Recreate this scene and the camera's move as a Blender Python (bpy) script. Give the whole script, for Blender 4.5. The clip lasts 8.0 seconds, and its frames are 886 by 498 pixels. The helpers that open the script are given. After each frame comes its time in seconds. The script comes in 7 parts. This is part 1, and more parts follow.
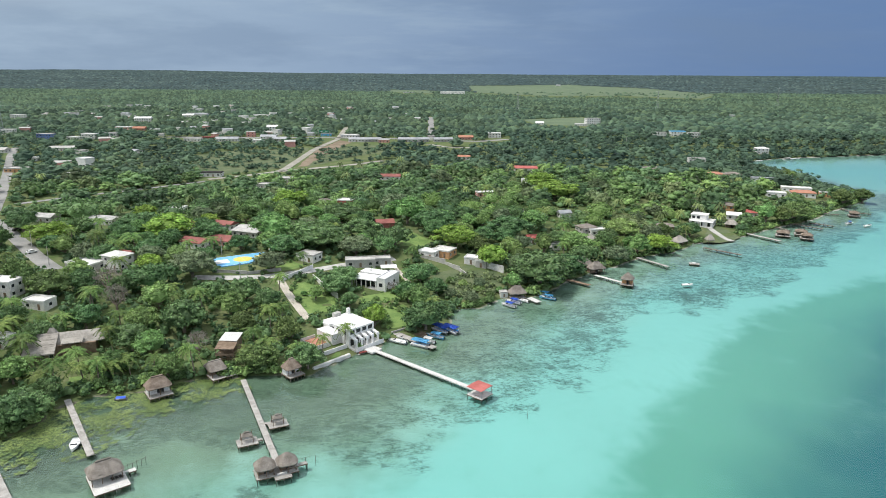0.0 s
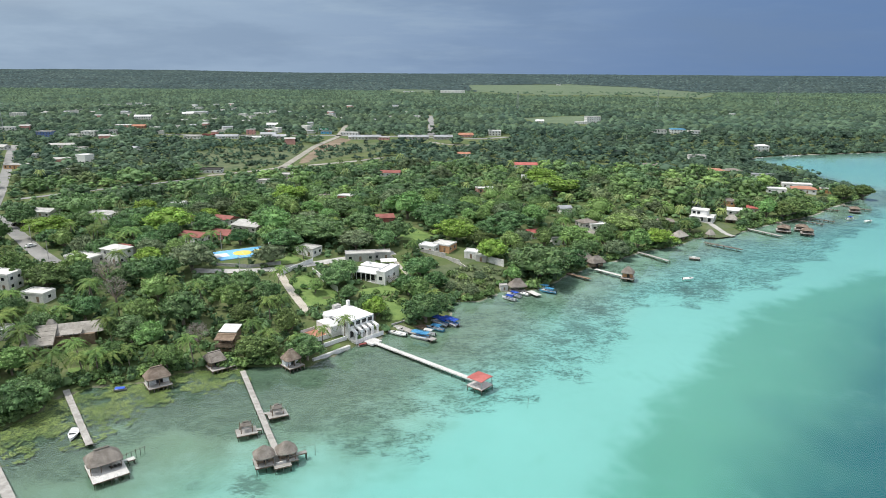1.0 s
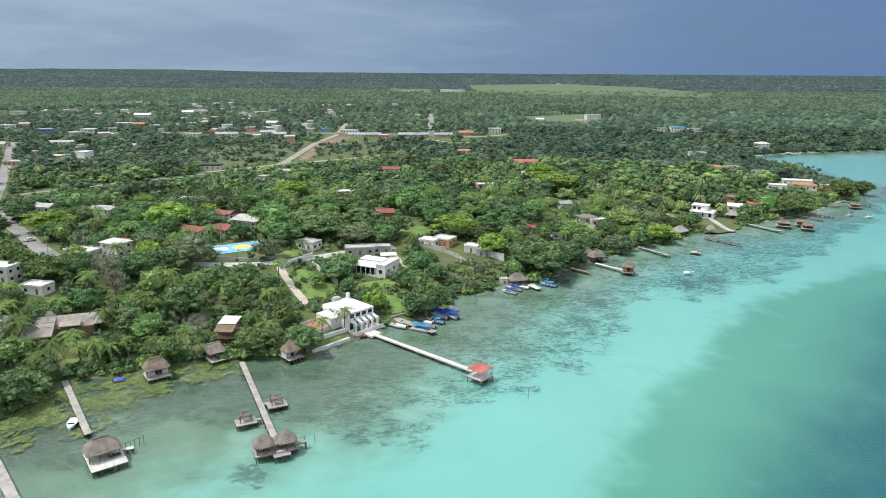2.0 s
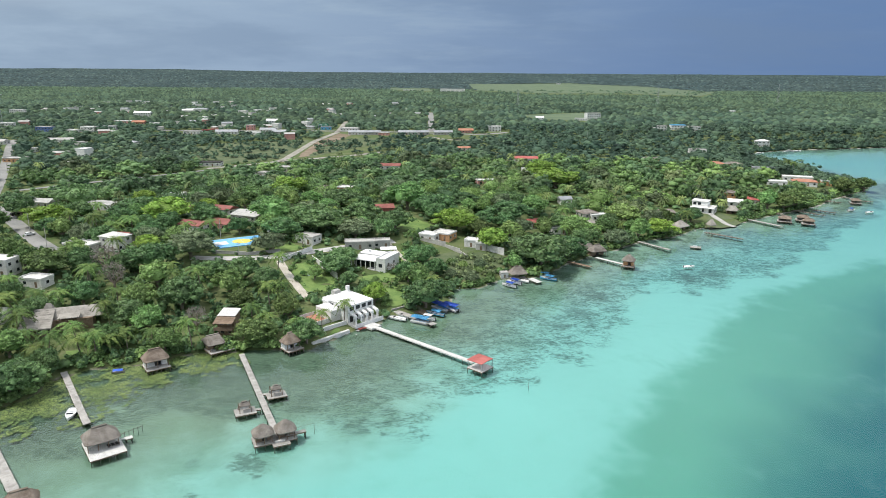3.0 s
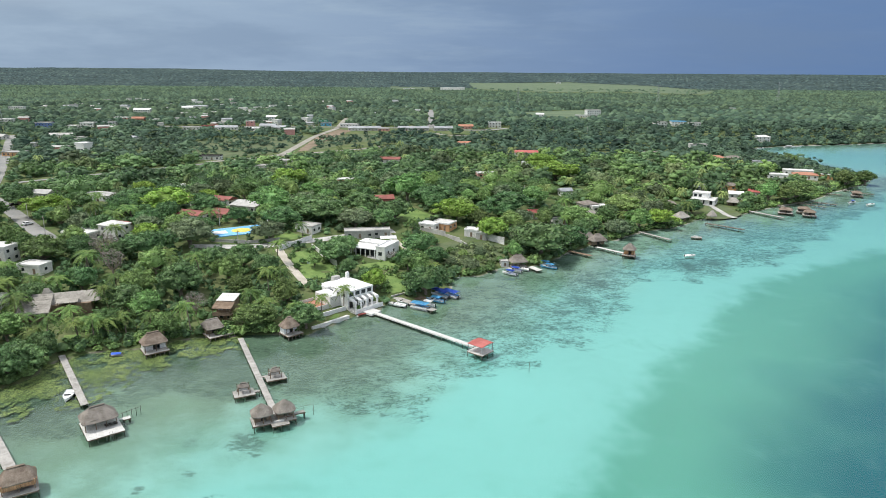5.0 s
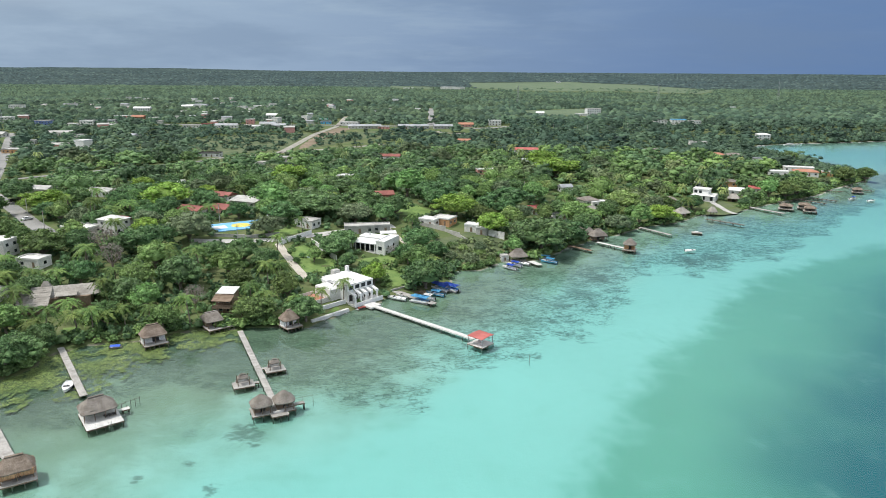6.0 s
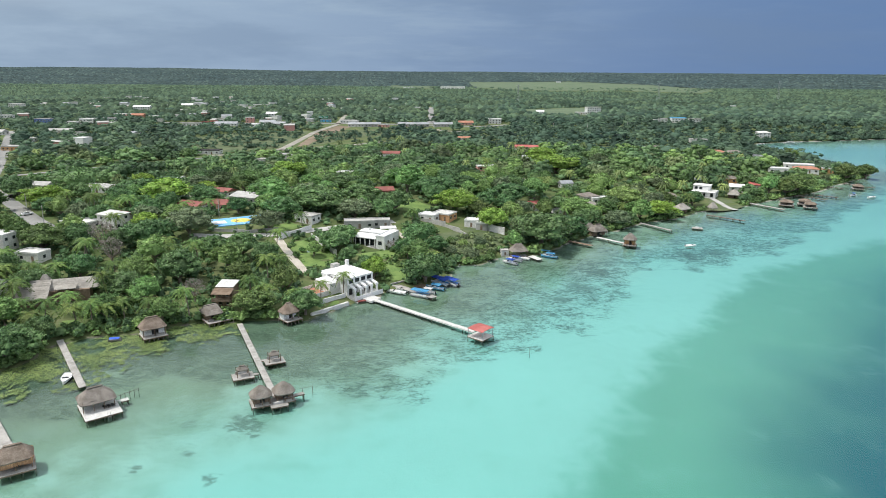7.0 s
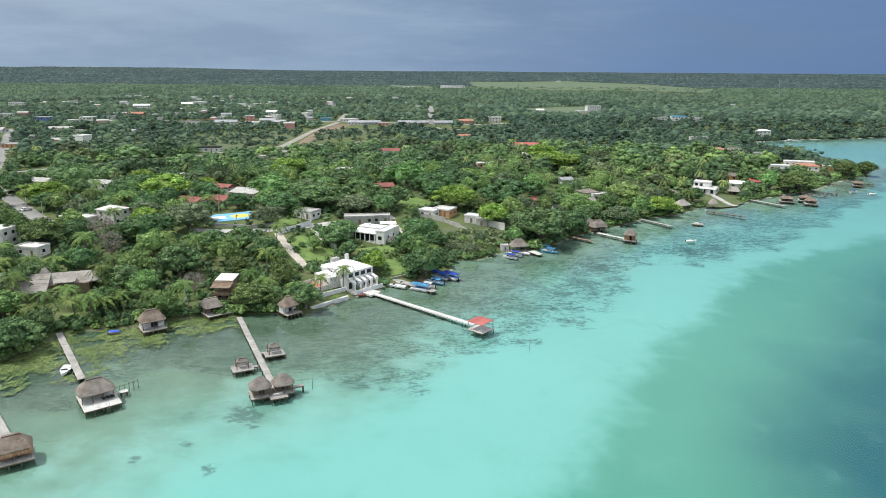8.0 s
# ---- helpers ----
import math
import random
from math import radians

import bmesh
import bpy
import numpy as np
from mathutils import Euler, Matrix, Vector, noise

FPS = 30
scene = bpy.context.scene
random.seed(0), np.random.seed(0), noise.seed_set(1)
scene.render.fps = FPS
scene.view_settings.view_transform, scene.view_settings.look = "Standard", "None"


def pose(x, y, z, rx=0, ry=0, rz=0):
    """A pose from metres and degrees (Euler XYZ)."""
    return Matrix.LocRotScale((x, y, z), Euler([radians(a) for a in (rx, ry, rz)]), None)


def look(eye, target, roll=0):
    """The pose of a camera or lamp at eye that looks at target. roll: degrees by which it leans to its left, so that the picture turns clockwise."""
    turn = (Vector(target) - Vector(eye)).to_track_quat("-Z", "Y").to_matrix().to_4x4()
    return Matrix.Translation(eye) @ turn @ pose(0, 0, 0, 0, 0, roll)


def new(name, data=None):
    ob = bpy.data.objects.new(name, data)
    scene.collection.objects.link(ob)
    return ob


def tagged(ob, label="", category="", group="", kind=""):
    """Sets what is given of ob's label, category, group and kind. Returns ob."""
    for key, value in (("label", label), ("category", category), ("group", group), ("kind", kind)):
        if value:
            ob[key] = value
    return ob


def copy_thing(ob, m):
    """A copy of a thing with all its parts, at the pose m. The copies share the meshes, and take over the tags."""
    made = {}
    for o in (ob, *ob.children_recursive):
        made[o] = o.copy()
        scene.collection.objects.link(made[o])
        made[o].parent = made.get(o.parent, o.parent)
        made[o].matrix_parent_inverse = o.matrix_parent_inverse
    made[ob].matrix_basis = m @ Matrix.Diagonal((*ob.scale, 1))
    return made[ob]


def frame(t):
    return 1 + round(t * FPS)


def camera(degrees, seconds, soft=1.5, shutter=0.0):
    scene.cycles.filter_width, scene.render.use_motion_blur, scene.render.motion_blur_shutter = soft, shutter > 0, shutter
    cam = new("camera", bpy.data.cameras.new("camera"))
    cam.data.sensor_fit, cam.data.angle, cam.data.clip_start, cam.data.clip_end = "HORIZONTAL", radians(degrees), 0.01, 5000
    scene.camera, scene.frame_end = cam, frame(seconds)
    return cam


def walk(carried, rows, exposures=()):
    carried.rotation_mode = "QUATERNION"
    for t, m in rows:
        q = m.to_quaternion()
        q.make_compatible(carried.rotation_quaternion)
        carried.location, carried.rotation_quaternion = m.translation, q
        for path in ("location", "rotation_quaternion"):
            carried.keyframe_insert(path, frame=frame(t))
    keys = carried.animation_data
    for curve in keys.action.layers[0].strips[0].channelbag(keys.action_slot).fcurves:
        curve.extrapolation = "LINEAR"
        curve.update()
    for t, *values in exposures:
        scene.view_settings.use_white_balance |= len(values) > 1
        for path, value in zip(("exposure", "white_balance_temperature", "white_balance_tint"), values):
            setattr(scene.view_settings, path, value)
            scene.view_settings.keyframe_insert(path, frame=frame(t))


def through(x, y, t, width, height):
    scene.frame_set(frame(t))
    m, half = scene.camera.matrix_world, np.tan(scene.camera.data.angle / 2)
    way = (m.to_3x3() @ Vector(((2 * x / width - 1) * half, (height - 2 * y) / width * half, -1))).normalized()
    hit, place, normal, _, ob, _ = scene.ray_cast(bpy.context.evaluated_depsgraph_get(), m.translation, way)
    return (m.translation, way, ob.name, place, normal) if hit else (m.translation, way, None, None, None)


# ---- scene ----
FOV = 66.3
SECONDS = 8.0
cam = camera(FOV, SECONDS, 0.9)


def drone(t):
    """A slow, nearly vertical descent over the lake, drifting back a little."""
    u = t / SECONDS
    return pose(0.05 * u, -0.89 * u, 90.0 - 19.46 * u - 3.66 * u * (1 - u), 75.1 + 0.028 * u, -0.37 - 0.014 * u, 0.0)


walk(cam, [(t, drone(t)) for t in (0.0, 1.0, 2.0, 3.0, 4.0, 5.0, 6.0, 7.0, 8.0)], [(0.0, 0.22), (8.0, 0.22)])

# ---- world and sun ----
SUN_ELEVATION, SUN_AZIMUTH = radians(63), radians(-97)   # azimuth from +y towards +x


class Nodes:
    """A small hand for shader trees."""

    def __init__(self, tree):
        self.tree = tree
        tree.nodes.clear()

    def add(self, kind, values=None, **settings):
        node = self.tree.nodes.new(kind)
        for key, value in settings.items():
            setattr(node, key, value)
        for key, value in (values or {}).items():
            self.put(node.inputs[key], value)
        return node

    def put(self, socket, value):
        if isinstance(value, bpy.types.NodeSocket):
            self.tree.links.new(value, socket)
        else:
            socket.default_value = value

    def mix(self, factor, a, b, blend="MIX"):
        node = self.add("ShaderNodeMix", data_type="RGBA", blend_type=blend)
        self.put(node.inputs[0], factor)
        self.put(node.inputs[6], a)
        self.put(node.inputs[7], b)
        return node.outputs[2]

    def ramp(self, value, low, high, out_low=0.0, out_high=1.0):
        node = self.add("ShaderNodeMapRange", {0: value, 1: low, 2: high, 3: out_low, 4: out_high}, interpolation_type="SMOOTHSTEP")
        return node.outputs[0]

    def math(self, operation, a, b=0.0):
        node = self.add("ShaderNodeMath", operation=operation)
        self.put(node.inputs[0], a)
        self.put(node.inputs[1], b)
        return node.outputs[0]

    def noise(self, vector, scale, detail=4.0, rough=0.55):
        return self.add("ShaderNodeTexNoise", {"Vector": vector, "Scale": scale, "Detail": detail, "Roughness": rough}).outputs[0]


def rgb(r, g, b):
    return (r, g, b, 1.0)


world = bpy.data.worlds.new("sky")
scene.world = world
world.use_nodes = True
n = Nodes(world.node_tree)
sky = n.add("ShaderNodeTexSky", sky_type="NISHITA", sun_disc=False, sun_elevation=SUN_ELEVATION, sun_rotation=SUN_AZIMUTH, air_density=1.4, dust_density=2.0)
way = n.add("ShaderNodeTexCoord").outputs["Generated"]
flat = n.add("ShaderNodeMapping", {"Vector": way, "Scale": (1.0, 1.0, 4.5)}).outputs[0]
split = n.add("ShaderNodeSeparateXYZ", {0: way})
billow = n.noise(flat, 3.1, 6.0, 0.6)
streak = n.noise(n.add("ShaderNodeMapping", {"Vector": way, "Scale": (2.0, 2.0, 16.0), "Rotation": (0.0, 0.12, 0.0)}).outputs[0], 2.3, 7.0, 0.62)
storm = n.mix(n.ramp(split.outputs[0], -0.62, 0.55), rgb(0.315, 0.415, 0.535), rgb(0.112, 0.195, 0.365))
storm = n.mix(n.math("MULTIPLY", n.ramp(streak, 0.47, 0.72, 0.0, 0.5), n.ramp(split.outputs[0], 0.35, -0.3, 0.12, 1.0)), storm, rgb(0.33, 0.43, 0.535))
storm = n.mix(n.ramp(billow, 0.42, 0.66, 0.0, 0.4), storm, rgb(0.14, 0.215, 0.34))
pale = n.ramp(split.outputs[0], -0.3, -0.62, 0.0, 1.0)
high = n.ramp(split.outputs[2], 0.05, 0.16, 0.0, 1.0)
storm = n.mix(n.math("MULTIPLY", n.math("MULTIPLY", pale, high), n.ramp(billow, 0.4, 0.6)), storm, rgb(0.62, 0.66, 0.66))
storm = n.mix(n.ramp(split.outputs[2], 0.18, 0.6), storm, rgb(1.12, 1.18, 1.24))
clouds = n.add("ShaderNodeBackground", {0: storm, 1: 1.0})
clear = n.add("ShaderNodeBackground", {0: sky.outputs[0], 1: 0.10})
cover = n.ramp(split.outputs[2], 0.95, 0.35, 0.5, 0.97)
both = n.add("ShaderNodeMixShader", {0: cover, 1: clear.outputs[0], 2: clouds.outputs[0]})
n.add("ShaderNodeOutputWorld", {0: both.outputs[0]})

sun = new("sun", bpy.data.lights.new("sun", "SUN"))
sun.data.energy, sun.data.angle, sun.data.color = 2.8, radians(2.0), (1.0, 0.965, 0.91)
to_sun = Vector((math.sin(SUN_AZIMUTH) * math.cos(SUN_ELEVATION), math.cos(SUN_AZIMUTH) * math.cos(SUN_ELEVATION), math.sin(SUN_ELEVATION)))
sun.matrix_world = look(to_sun * 500, (0, 0, 0))

# ---- materials ----


def surface(name, a, b, scale=0.5, rough=0.8, bump=0.3, fine=6.0, spec=0.3, island=0.0, single=0.0, metal=0.0, dirt=None, through=0.0, relief_size=0.05):
    """Two colours mixed by a broad noise, a fine grain and relief; island and single vary the value piece by piece."""
    m = bpy.data.materials.new(name)
    m.use_nodes = True
    n = Nodes(m.node_tree)
    geometry = n.add("ShaderNodeNewGeometry")
    place = geometry.outputs["Position"]
    broad = n.ramp(n.noise(place, scale, 5.0), 0.33, 0.67)
    grain = n.noise(place, fine, 4.0, 0.65)
    colour = n.mix(broad, rgb(*a), rgb(*b))
    if dirt:
        colour = n.mix(n.ramp(n.noise(place, scale * 2.7, 6.0, 0.7), 0.55, 0.75, 0.0, 0.6), colour, rgb(*dirt))
    value = n.ramp(grain, 0.25, 0.75, 0.8, 1.2)
    if island:
        value = n.math("MULTIPLY", value, n.ramp(geometry.outputs["Random Per Island"], 0.0, 1.0, 1 - island, 1 + island))
    if through:   # one crown of the woods differs from the next
        tone = n.add("ShaderNodeAttribute", attribute_name="tone").outputs["Fac"]
        value = n.math("MULTIPLY", value, n.ramp(tone, -0.5, 0.5, 0.62, 1.28))
        colour = n.mix(n.ramp(tone, 0.0, 0.5, 0.0, 0.22), colour, rgb(b[0] * 1.35, b[1] * 1.08, b[2] * 0.62))
    hue = n.add("ShaderNodeHueSaturation", {"Color": colour, "Value": value})
    if single:
        info = n.add("ShaderNodeObjectInfo").outputs["Random"]
        n.put(hue.inputs["Hue"], n.ramp(info, 0.0, 1.0, 0.5 - 0.045 * single, 0.5 + 0.001 * single))
        other = n.math("FRACT", n.math("MULTIPLY", info, 17.3))
        n.put(hue.inputs["Value"], n.math("MULTIPLY", value, n.ramp(other, 0.0, 1.0, 1 - 0.32 * single, 1 + 0.48 * single)))
    relief = n.add("ShaderNodeBump", {"Height": grain, "Strength": bump, "Distance": relief_size})
    shader = n.add("ShaderNodeBsdfPrincipled", {"Base Color": hue.outputs[0], "Roughness": rough, "Metallic": metal, "Specular IOR Level": spec, "Normal": relief.outputs[0]})
    result = shader.outputs[0]
    if through:
        lucent = n.add("ShaderNodeBsdfTranslucent", {"Color": hue.outputs[0]})
        result = n.add("ShaderNodeMixShader", {0: through, 1: result, 2: lucent.outputs[0]}).outputs[0]
    n.add("ShaderNodeOutputMaterial", {0: result})
    return m


M = {
    "leaf": surface("leaf", (0.112, 0.226, 0.074), (0.182, 0.318, 0.110), 0.25, 0.55, 0.7, 2.2, 0.22, island=0.38, single=1.0, through=0.18, relief_size=0.4),
    "leaf_dark": surface("leaf_dark", (0.096, 0.205, 0.080), (0.155, 0.280, 0.112), 0.25, 0.5, 0.7, 2.2, 0.22, island=0.38, single=0.6, through=0.18, relief_size=0.4),
    "leaf_lime": surface("leaf_lime", (0.192, 0.338, 0.060), (0.276, 0.425, 0.086), 0.25, 0.55, 0.7, 2.2, 0.22, island=0.38, single=0.3, through=0.18, relief_size=0.4),
    "leaf_olive": surface("leaf_olive", (0.138, 0.200, 0.106), (0.190, 0.255, 0.138), 0.25, 0.6, 0.7, 2.2, 0.22, island=0.38, single=0.4, through=0.18, relief_size=0.4),
    "wood_leaf": surface("wood_leaf", (0.124, 0.220, 0.076), (0.195, 0.306, 0.110), 0.06, 0.55, 0.7, 1.6, 0.2, island=0.38, through=0.18, relief_size=0.4),
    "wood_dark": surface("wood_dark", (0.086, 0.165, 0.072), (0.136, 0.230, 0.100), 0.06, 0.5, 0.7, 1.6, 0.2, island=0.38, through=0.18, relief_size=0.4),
    "wood_olive": surface("wood_olive", (0.120, 0.172, 0.082), (0.170, 0.225, 0.108), 0.06, 0.6, 0.7, 1.6, 0.2, island=0.38, through=0.18, relief_size=0.4),
    "palm_leaf": surface("palm_leaf", (0.150, 0.215, 0.080), (0.225, 0.295, 0.115), 0.06, 0.6, 0.3, 1.6, 0.2, island=0.3, through=0.18),
    "frond": surface("frond", (0.088, 0.182, 0.050), (0.170, 0.265, 0.072), 0.4, 0.6, 0.0, 3.0, 0.2, island=0.28, single=0.7, through=0.18),
    "bark": surface("bark", (0.16, 0.13, 0.10), (0.26, 0.22, 0.18), 0.8, 0.9, 0.6, 9.0),
    "twig": surface("twig", (0.20, 0.18, 0.15), (0.30, 0.27, 0.24), 0.8, 0.9, 0.3, 9.0),
    # distance haze is painted into the next three as a bluish tint
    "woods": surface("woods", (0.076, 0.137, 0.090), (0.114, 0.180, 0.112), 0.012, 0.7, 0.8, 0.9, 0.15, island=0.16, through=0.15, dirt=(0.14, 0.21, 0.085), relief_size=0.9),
    "hazy_rim_woods": surface("hazy_rim_woods", (0.043, 0.072, 0.076), (0.068, 0.101, 0.095), 0.004, 0.85, 0.5, 0.18, 0.1, island=0.25, through=0.1, relief_size=5.0),
    "hazy_far_woods": surface("hazy_far_woods", (0.060, 0.102, 0.070), (0.100, 0.152, 0.092), 0.006, 0.8, 0.6, 0.45, 0.10, island=0.22, through=0.2, relief_size=2.2, dirt=(0.085, 0.14, 0.07)),
    # cloud shade and haze put into the leaf colour; mangroves share it
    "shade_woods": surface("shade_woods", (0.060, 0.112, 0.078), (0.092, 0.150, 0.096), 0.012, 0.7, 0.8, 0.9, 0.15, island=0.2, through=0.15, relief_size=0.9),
    # rim tone halved: shade between far crowns and bluish haze put into colour
    "rim_gap_shade": surface("rim_gap_shade", (0.030, 0.052, 0.054), (0.046, 0.070, 0.066), 0.01, 0.9, 0.5, 0.18, 0.1, relief_size=5.0),
    "asphalt": surface("asphalt", (0.20, 0.20, 0.19), (0.28, 0.275, 0.26), 0.1, 0.9, 0.2, 4.0, dirt=(0.33, 0.31, 0.27)),
    "dirt_road": surface("dirt_road", (0.25, 0.235, 0.20), (0.34, 0.325, 0.28), 0.1, 0.95, 0.3, 2.0, dirt=(0.16, 0.19, 0.08)),
    "gravel": surface("gravel", (0.40, 0.36, 0.30), (0.52, 0.48, 0.41), 0.25, 0.95, 0.3, 3.0, dirt=(0.27, 0.25, 0.17)),
    "red_earth": surface("red_earth", (0.17, 0.125, 0.085), (0.24, 0.19, 0.135), 0.06, 0.95, 0.3, 1.5, dirt=(0.10, 0.15, 0.05)),
    "lawn": surface("lawn", (0.112, 0.185, 0.050), (0.178, 0.260, 0.075), 0.22, 0.9, 0.6, 3.0, dirt=(0.15, 0.19, 0.07)),
    "meadow": surface("meadow", (0.090, 0.130, 0.074), (0.118, 0.160, 0.088), 0.02, 0.9, 0.5, 0.6, dirt=(0.11, 0.17, 0.075)),
    "scrub": surface("scrub", (0.075, 0.108, 0.048), (0.125, 0.145, 0.074), 0.12, 0.95, 0.5, 2.0, dirt=(0.06, 0.11, 0.03)),
    "white": surface("white", (0.68, 0.675, 0.655), (0.77, 0.765, 0.75), 0.3, 0.75, 0.1, 3.0, dirt=(0.62, 0.61, 0.57)),
    "old_white": surface("old_white", (0.58, 0.57, 0.54), (0.72, 0.71, 0.68), 0.4, 0.85, 0.2, 3.0, dirt=(0.38, 0.37, 0.33)),
    "concrete": surface("concrete", (0.36, 0.35, 0.33), (0.48, 0.47, 0.44), 0.4, 0.9, 0.3, 4.0, dirt=(0.24, 0.23, 0.20)),
    "pale_concrete": surface("pale_concrete", (0.52, 0.51, 0.48), (0.63, 0.62, 0.59), 0.5, 0.85, 0.2, 4.0, dirt=(0.44, 0.43, 0.39)),
    "grey_plank": surface("grey_plank", (0.30, 0.285, 0.26), (0.43, 0.41, 0.38), 0.5, 0.85, 0.4, 5.0, island=0.09, dirt=(0.27, 0.25, 0.22)),
    "brown_wood": surface("brown_wood", (0.16, 0.11, 0.075), (0.27, 0.20, 0.14), 0.7, 0.8, 0.4, 6.0, island=0.2),
    "pile": surface("pile", (0.12, 0.10, 0.085), (0.24, 0.21, 0.18), 0.9, 0.85, 0.4, 6.0),
    "thatch": surface("thatch", (0.165, 0.145, 0.125), (0.262, 0.235, 0.205), 0.5, 0.95, 0.9, 5.0, 0.1, island=0.18, dirt=(0.15, 0.125, 0.10)),
    "grey_thatch": surface("grey_thatch", (0.27, 0.25, 0.22), (0.38, 0.355, 0.315), 0.5, 0.95, 0.9, 5.0, 0.1, island=0.18, dirt=(0.20, 0.18, 0.155)),
    "brown_thatch": surface("brown_thatch", (0.165, 0.128, 0.100), (0.265, 0.215, 0.172), 0.6, 0.95, 0.9, 5.0, 0.1, island=0.18, dirt=(0.12, 0.095, 0.075)),
    "straw": surface("straw", (0.40, 0.215, 0.12), (0.54, 0.31, 0.18), 0.6, 0.95, 0.9, 5.0, 0.1, island=0.18, dirt=(0.20, 0.16, 0.12)),
    "red": surface("red", (0.36, 0.095, 0.082), (0.45, 0.14, 0.12), 0.4, 0.7, 0.2, 3.0, dirt=(0.42, 0.19, 0.16)),
    "tile_red": surface("tile_red", (0.215, 0.078, 0.066), (0.29, 0.110, 0.092), 0.3, 0.8, 0.6, 3.0, dirt=(0.22, 0.08, 0.06)),
    "terracotta": surface("terracotta", (0.36, 0.165, 0.105), (0.43, 0.215, 0.145), 0.3, 0.8, 0.6, 3.0, dirt=(0.36, 0.15, 0.09)),
    "ochre": surface("ochre", (0.46, 0.25, 0.12), (0.55, 0.32, 0.17), 0.4, 0.85, 0.2, 3.0, dirt=(0.33, 0.22, 0.14)),
    "pink": surface("pink", (0.55, 0.27, 0.24), (0.62, 0.34, 0.30), 0.3, 0.85, 0.1, 3.0),
    "blue_paint": surface("blue_paint", (0.12, 0.18, 0.38), (0.16, 0.23, 0.45), 0.3, 0.7, 0.1, 3.0),
    "court_blue": surface("court_blue", (0.14, 0.40, 0.70), (0.20, 0.47, 0.76), 0.15, 0.75, 0.1, 3.0),
    "court_yellow": surface("court_yellow", (0.62, 0.50, 0.10), (0.70, 0.58, 0.16), 0.15, 0.75, 0.1, 3.0),
    "tarp": surface("tarp", (0.03, 0.09, 0.48), (0.06, 0.15, 0.60), 0.9, 0.6, 0.6, 3.0),
    "sky_blue": surface("sky_blue", (0.10, 0.38, 0.62), (0.16, 0.46, 0.70), 0.9, 0.5, 0.1, 3.0),
    "gelcoat": surface("gelcoat", (0.78, 0.78, 0.76), (0.84, 0.84, 0.83), 0.9, 0.3, 0.0, 3.0, 0.5),
    "glass": surface("glass", (0.018, 0.022, 0.026), (0.03, 0.036, 0.042), 0.5, 0.12, 0.0, 2.0, 0.6),
    "dark": surface("dark", (0.03, 0.028, 0.026), (0.05, 0.047, 0.043), 0.8, 0.8, 0.1, 3.0),
    "grey_metal": surface("grey_metal", (0.30, 0.31, 0.32), (0.42, 0.43, 0.44), 0.3, 0.5, 0.1, 2.0, metal=0.5, dirt=(0.30, 0.28, 0.26)),
    "pad": surface("pad", (0.112, 0.172, 0.050), (0.195, 0.258, 0.080), 0.12, 0.5, 0.1, 1.5, 0.4, island=0.4),
}

# ---- land and lake ----
SHORE = [(-4000.0, -1500.0), (-700.0, -260.0), (-260.0, 20.0), (-150.0, 112.0), (-110.1, 150.9), (-104.9, 156.5), (-104.6, 168.0), (-97.9, 174.7), (-86.1, 176.9), (-75.6, 183.6), (-61.5, 186.9), (-48.4, 188.6), (-40.4, 187.2), (-32.8, 198.7), (-24.7, 206.8), (-18.0, 216.1), (-5.5, 219.8), (2.4, 232.9), (4.7, 247.4), (14.7, 249.6), (24.3, 259.8), (41.0, 264.4), (54.7, 282.9), (69.1, 298.6), (85.0, 310.1), (100.2, 325.4), (118.2, 333.4), (135.1, 352.2), (160.7, 362.9), (175.4, 375.1), (202.3, 394.4), (231.2, 414.0), (259.4, 442.6), (299.8, 475.6), (319.6, 503.0), (314.6, 522.3), (311.1, 565.8), (303.4, 620.1), (292.2, 664.7), (320.5, 699.8), (367.8, 725.0), (494.9, 761.2), (820.0, 860.0), (1500.0, 1050.0), (4000.0, 1500.0)]
LAND = np.array(SHORE + [(4000, 6000), (-4000, 6000)], float)
# the drop-off where the sandy shallows fall away into deep water
DEEP = np.array([(3.0, 20.0), (9.0, 90.0), (14.1, 97.1), (20.8, 106.9), (27.3, 116.5), (34.3, 130.0), (48.8, 160.8), (67.1, 180.5), (82.6, 200.5), (97.5, 224.7), (119.8, 248.3), (143.8, 265.7), (178.5, 285.6), (206.7, 303.5), (330, 370), (600, 560), (900, 760), (2500, 800), (2500, -800), (20, -800)], float)


def signed_distance(points, ring):
    """Metres from the ring's outline, positive inside."""
    far, inside = np.full(len(points), 1e9), np.zeros(len(points), bool)
    for a, b in zip(ring, np.roll(ring, -1, 0)):
        e = b - a
        t = np.clip(((points - a) @ e) / (e @ e), 0, 1)
        gap = points - a - t[:, None] * e
        far = np.minimum(far, np.hypot(gap[:, 0], gap[:, 1]))
        if a[1] != b[1]:
            crossing = (a[1] > points[:, 1]) != (b[1] > points[:, 1])
            inside ^= crossing & (points[:, 0] < (b[0] - a[0]) * (points[:, 1] - a[1]) / (b[1] - a[1]) + a[0])
    return np.where(inside, far, -far)


def smooth(low, high, x):
    t = np.clip((x - low) / (high - low), 0, 1)
    return t * t * (3 - 2 * t)


def ripple(points, size, seed):
    """Cheap rolling noise from a few sines, between -1 and 1."""
    rng = np.random.default_rng(seed)
    total = np.zeros(len(points))
    for k in range(7):
        angle, wave = rng.uniform(0, 6.28), size * rng.uniform(0.6, 1.6)
        total += np.sin((points[:, 0] * math.cos(angle) + points[:, 1] * math.sin(angle)) * 6.28 / wave + rng.uniform(0, 6.28))
    return total / 4.5


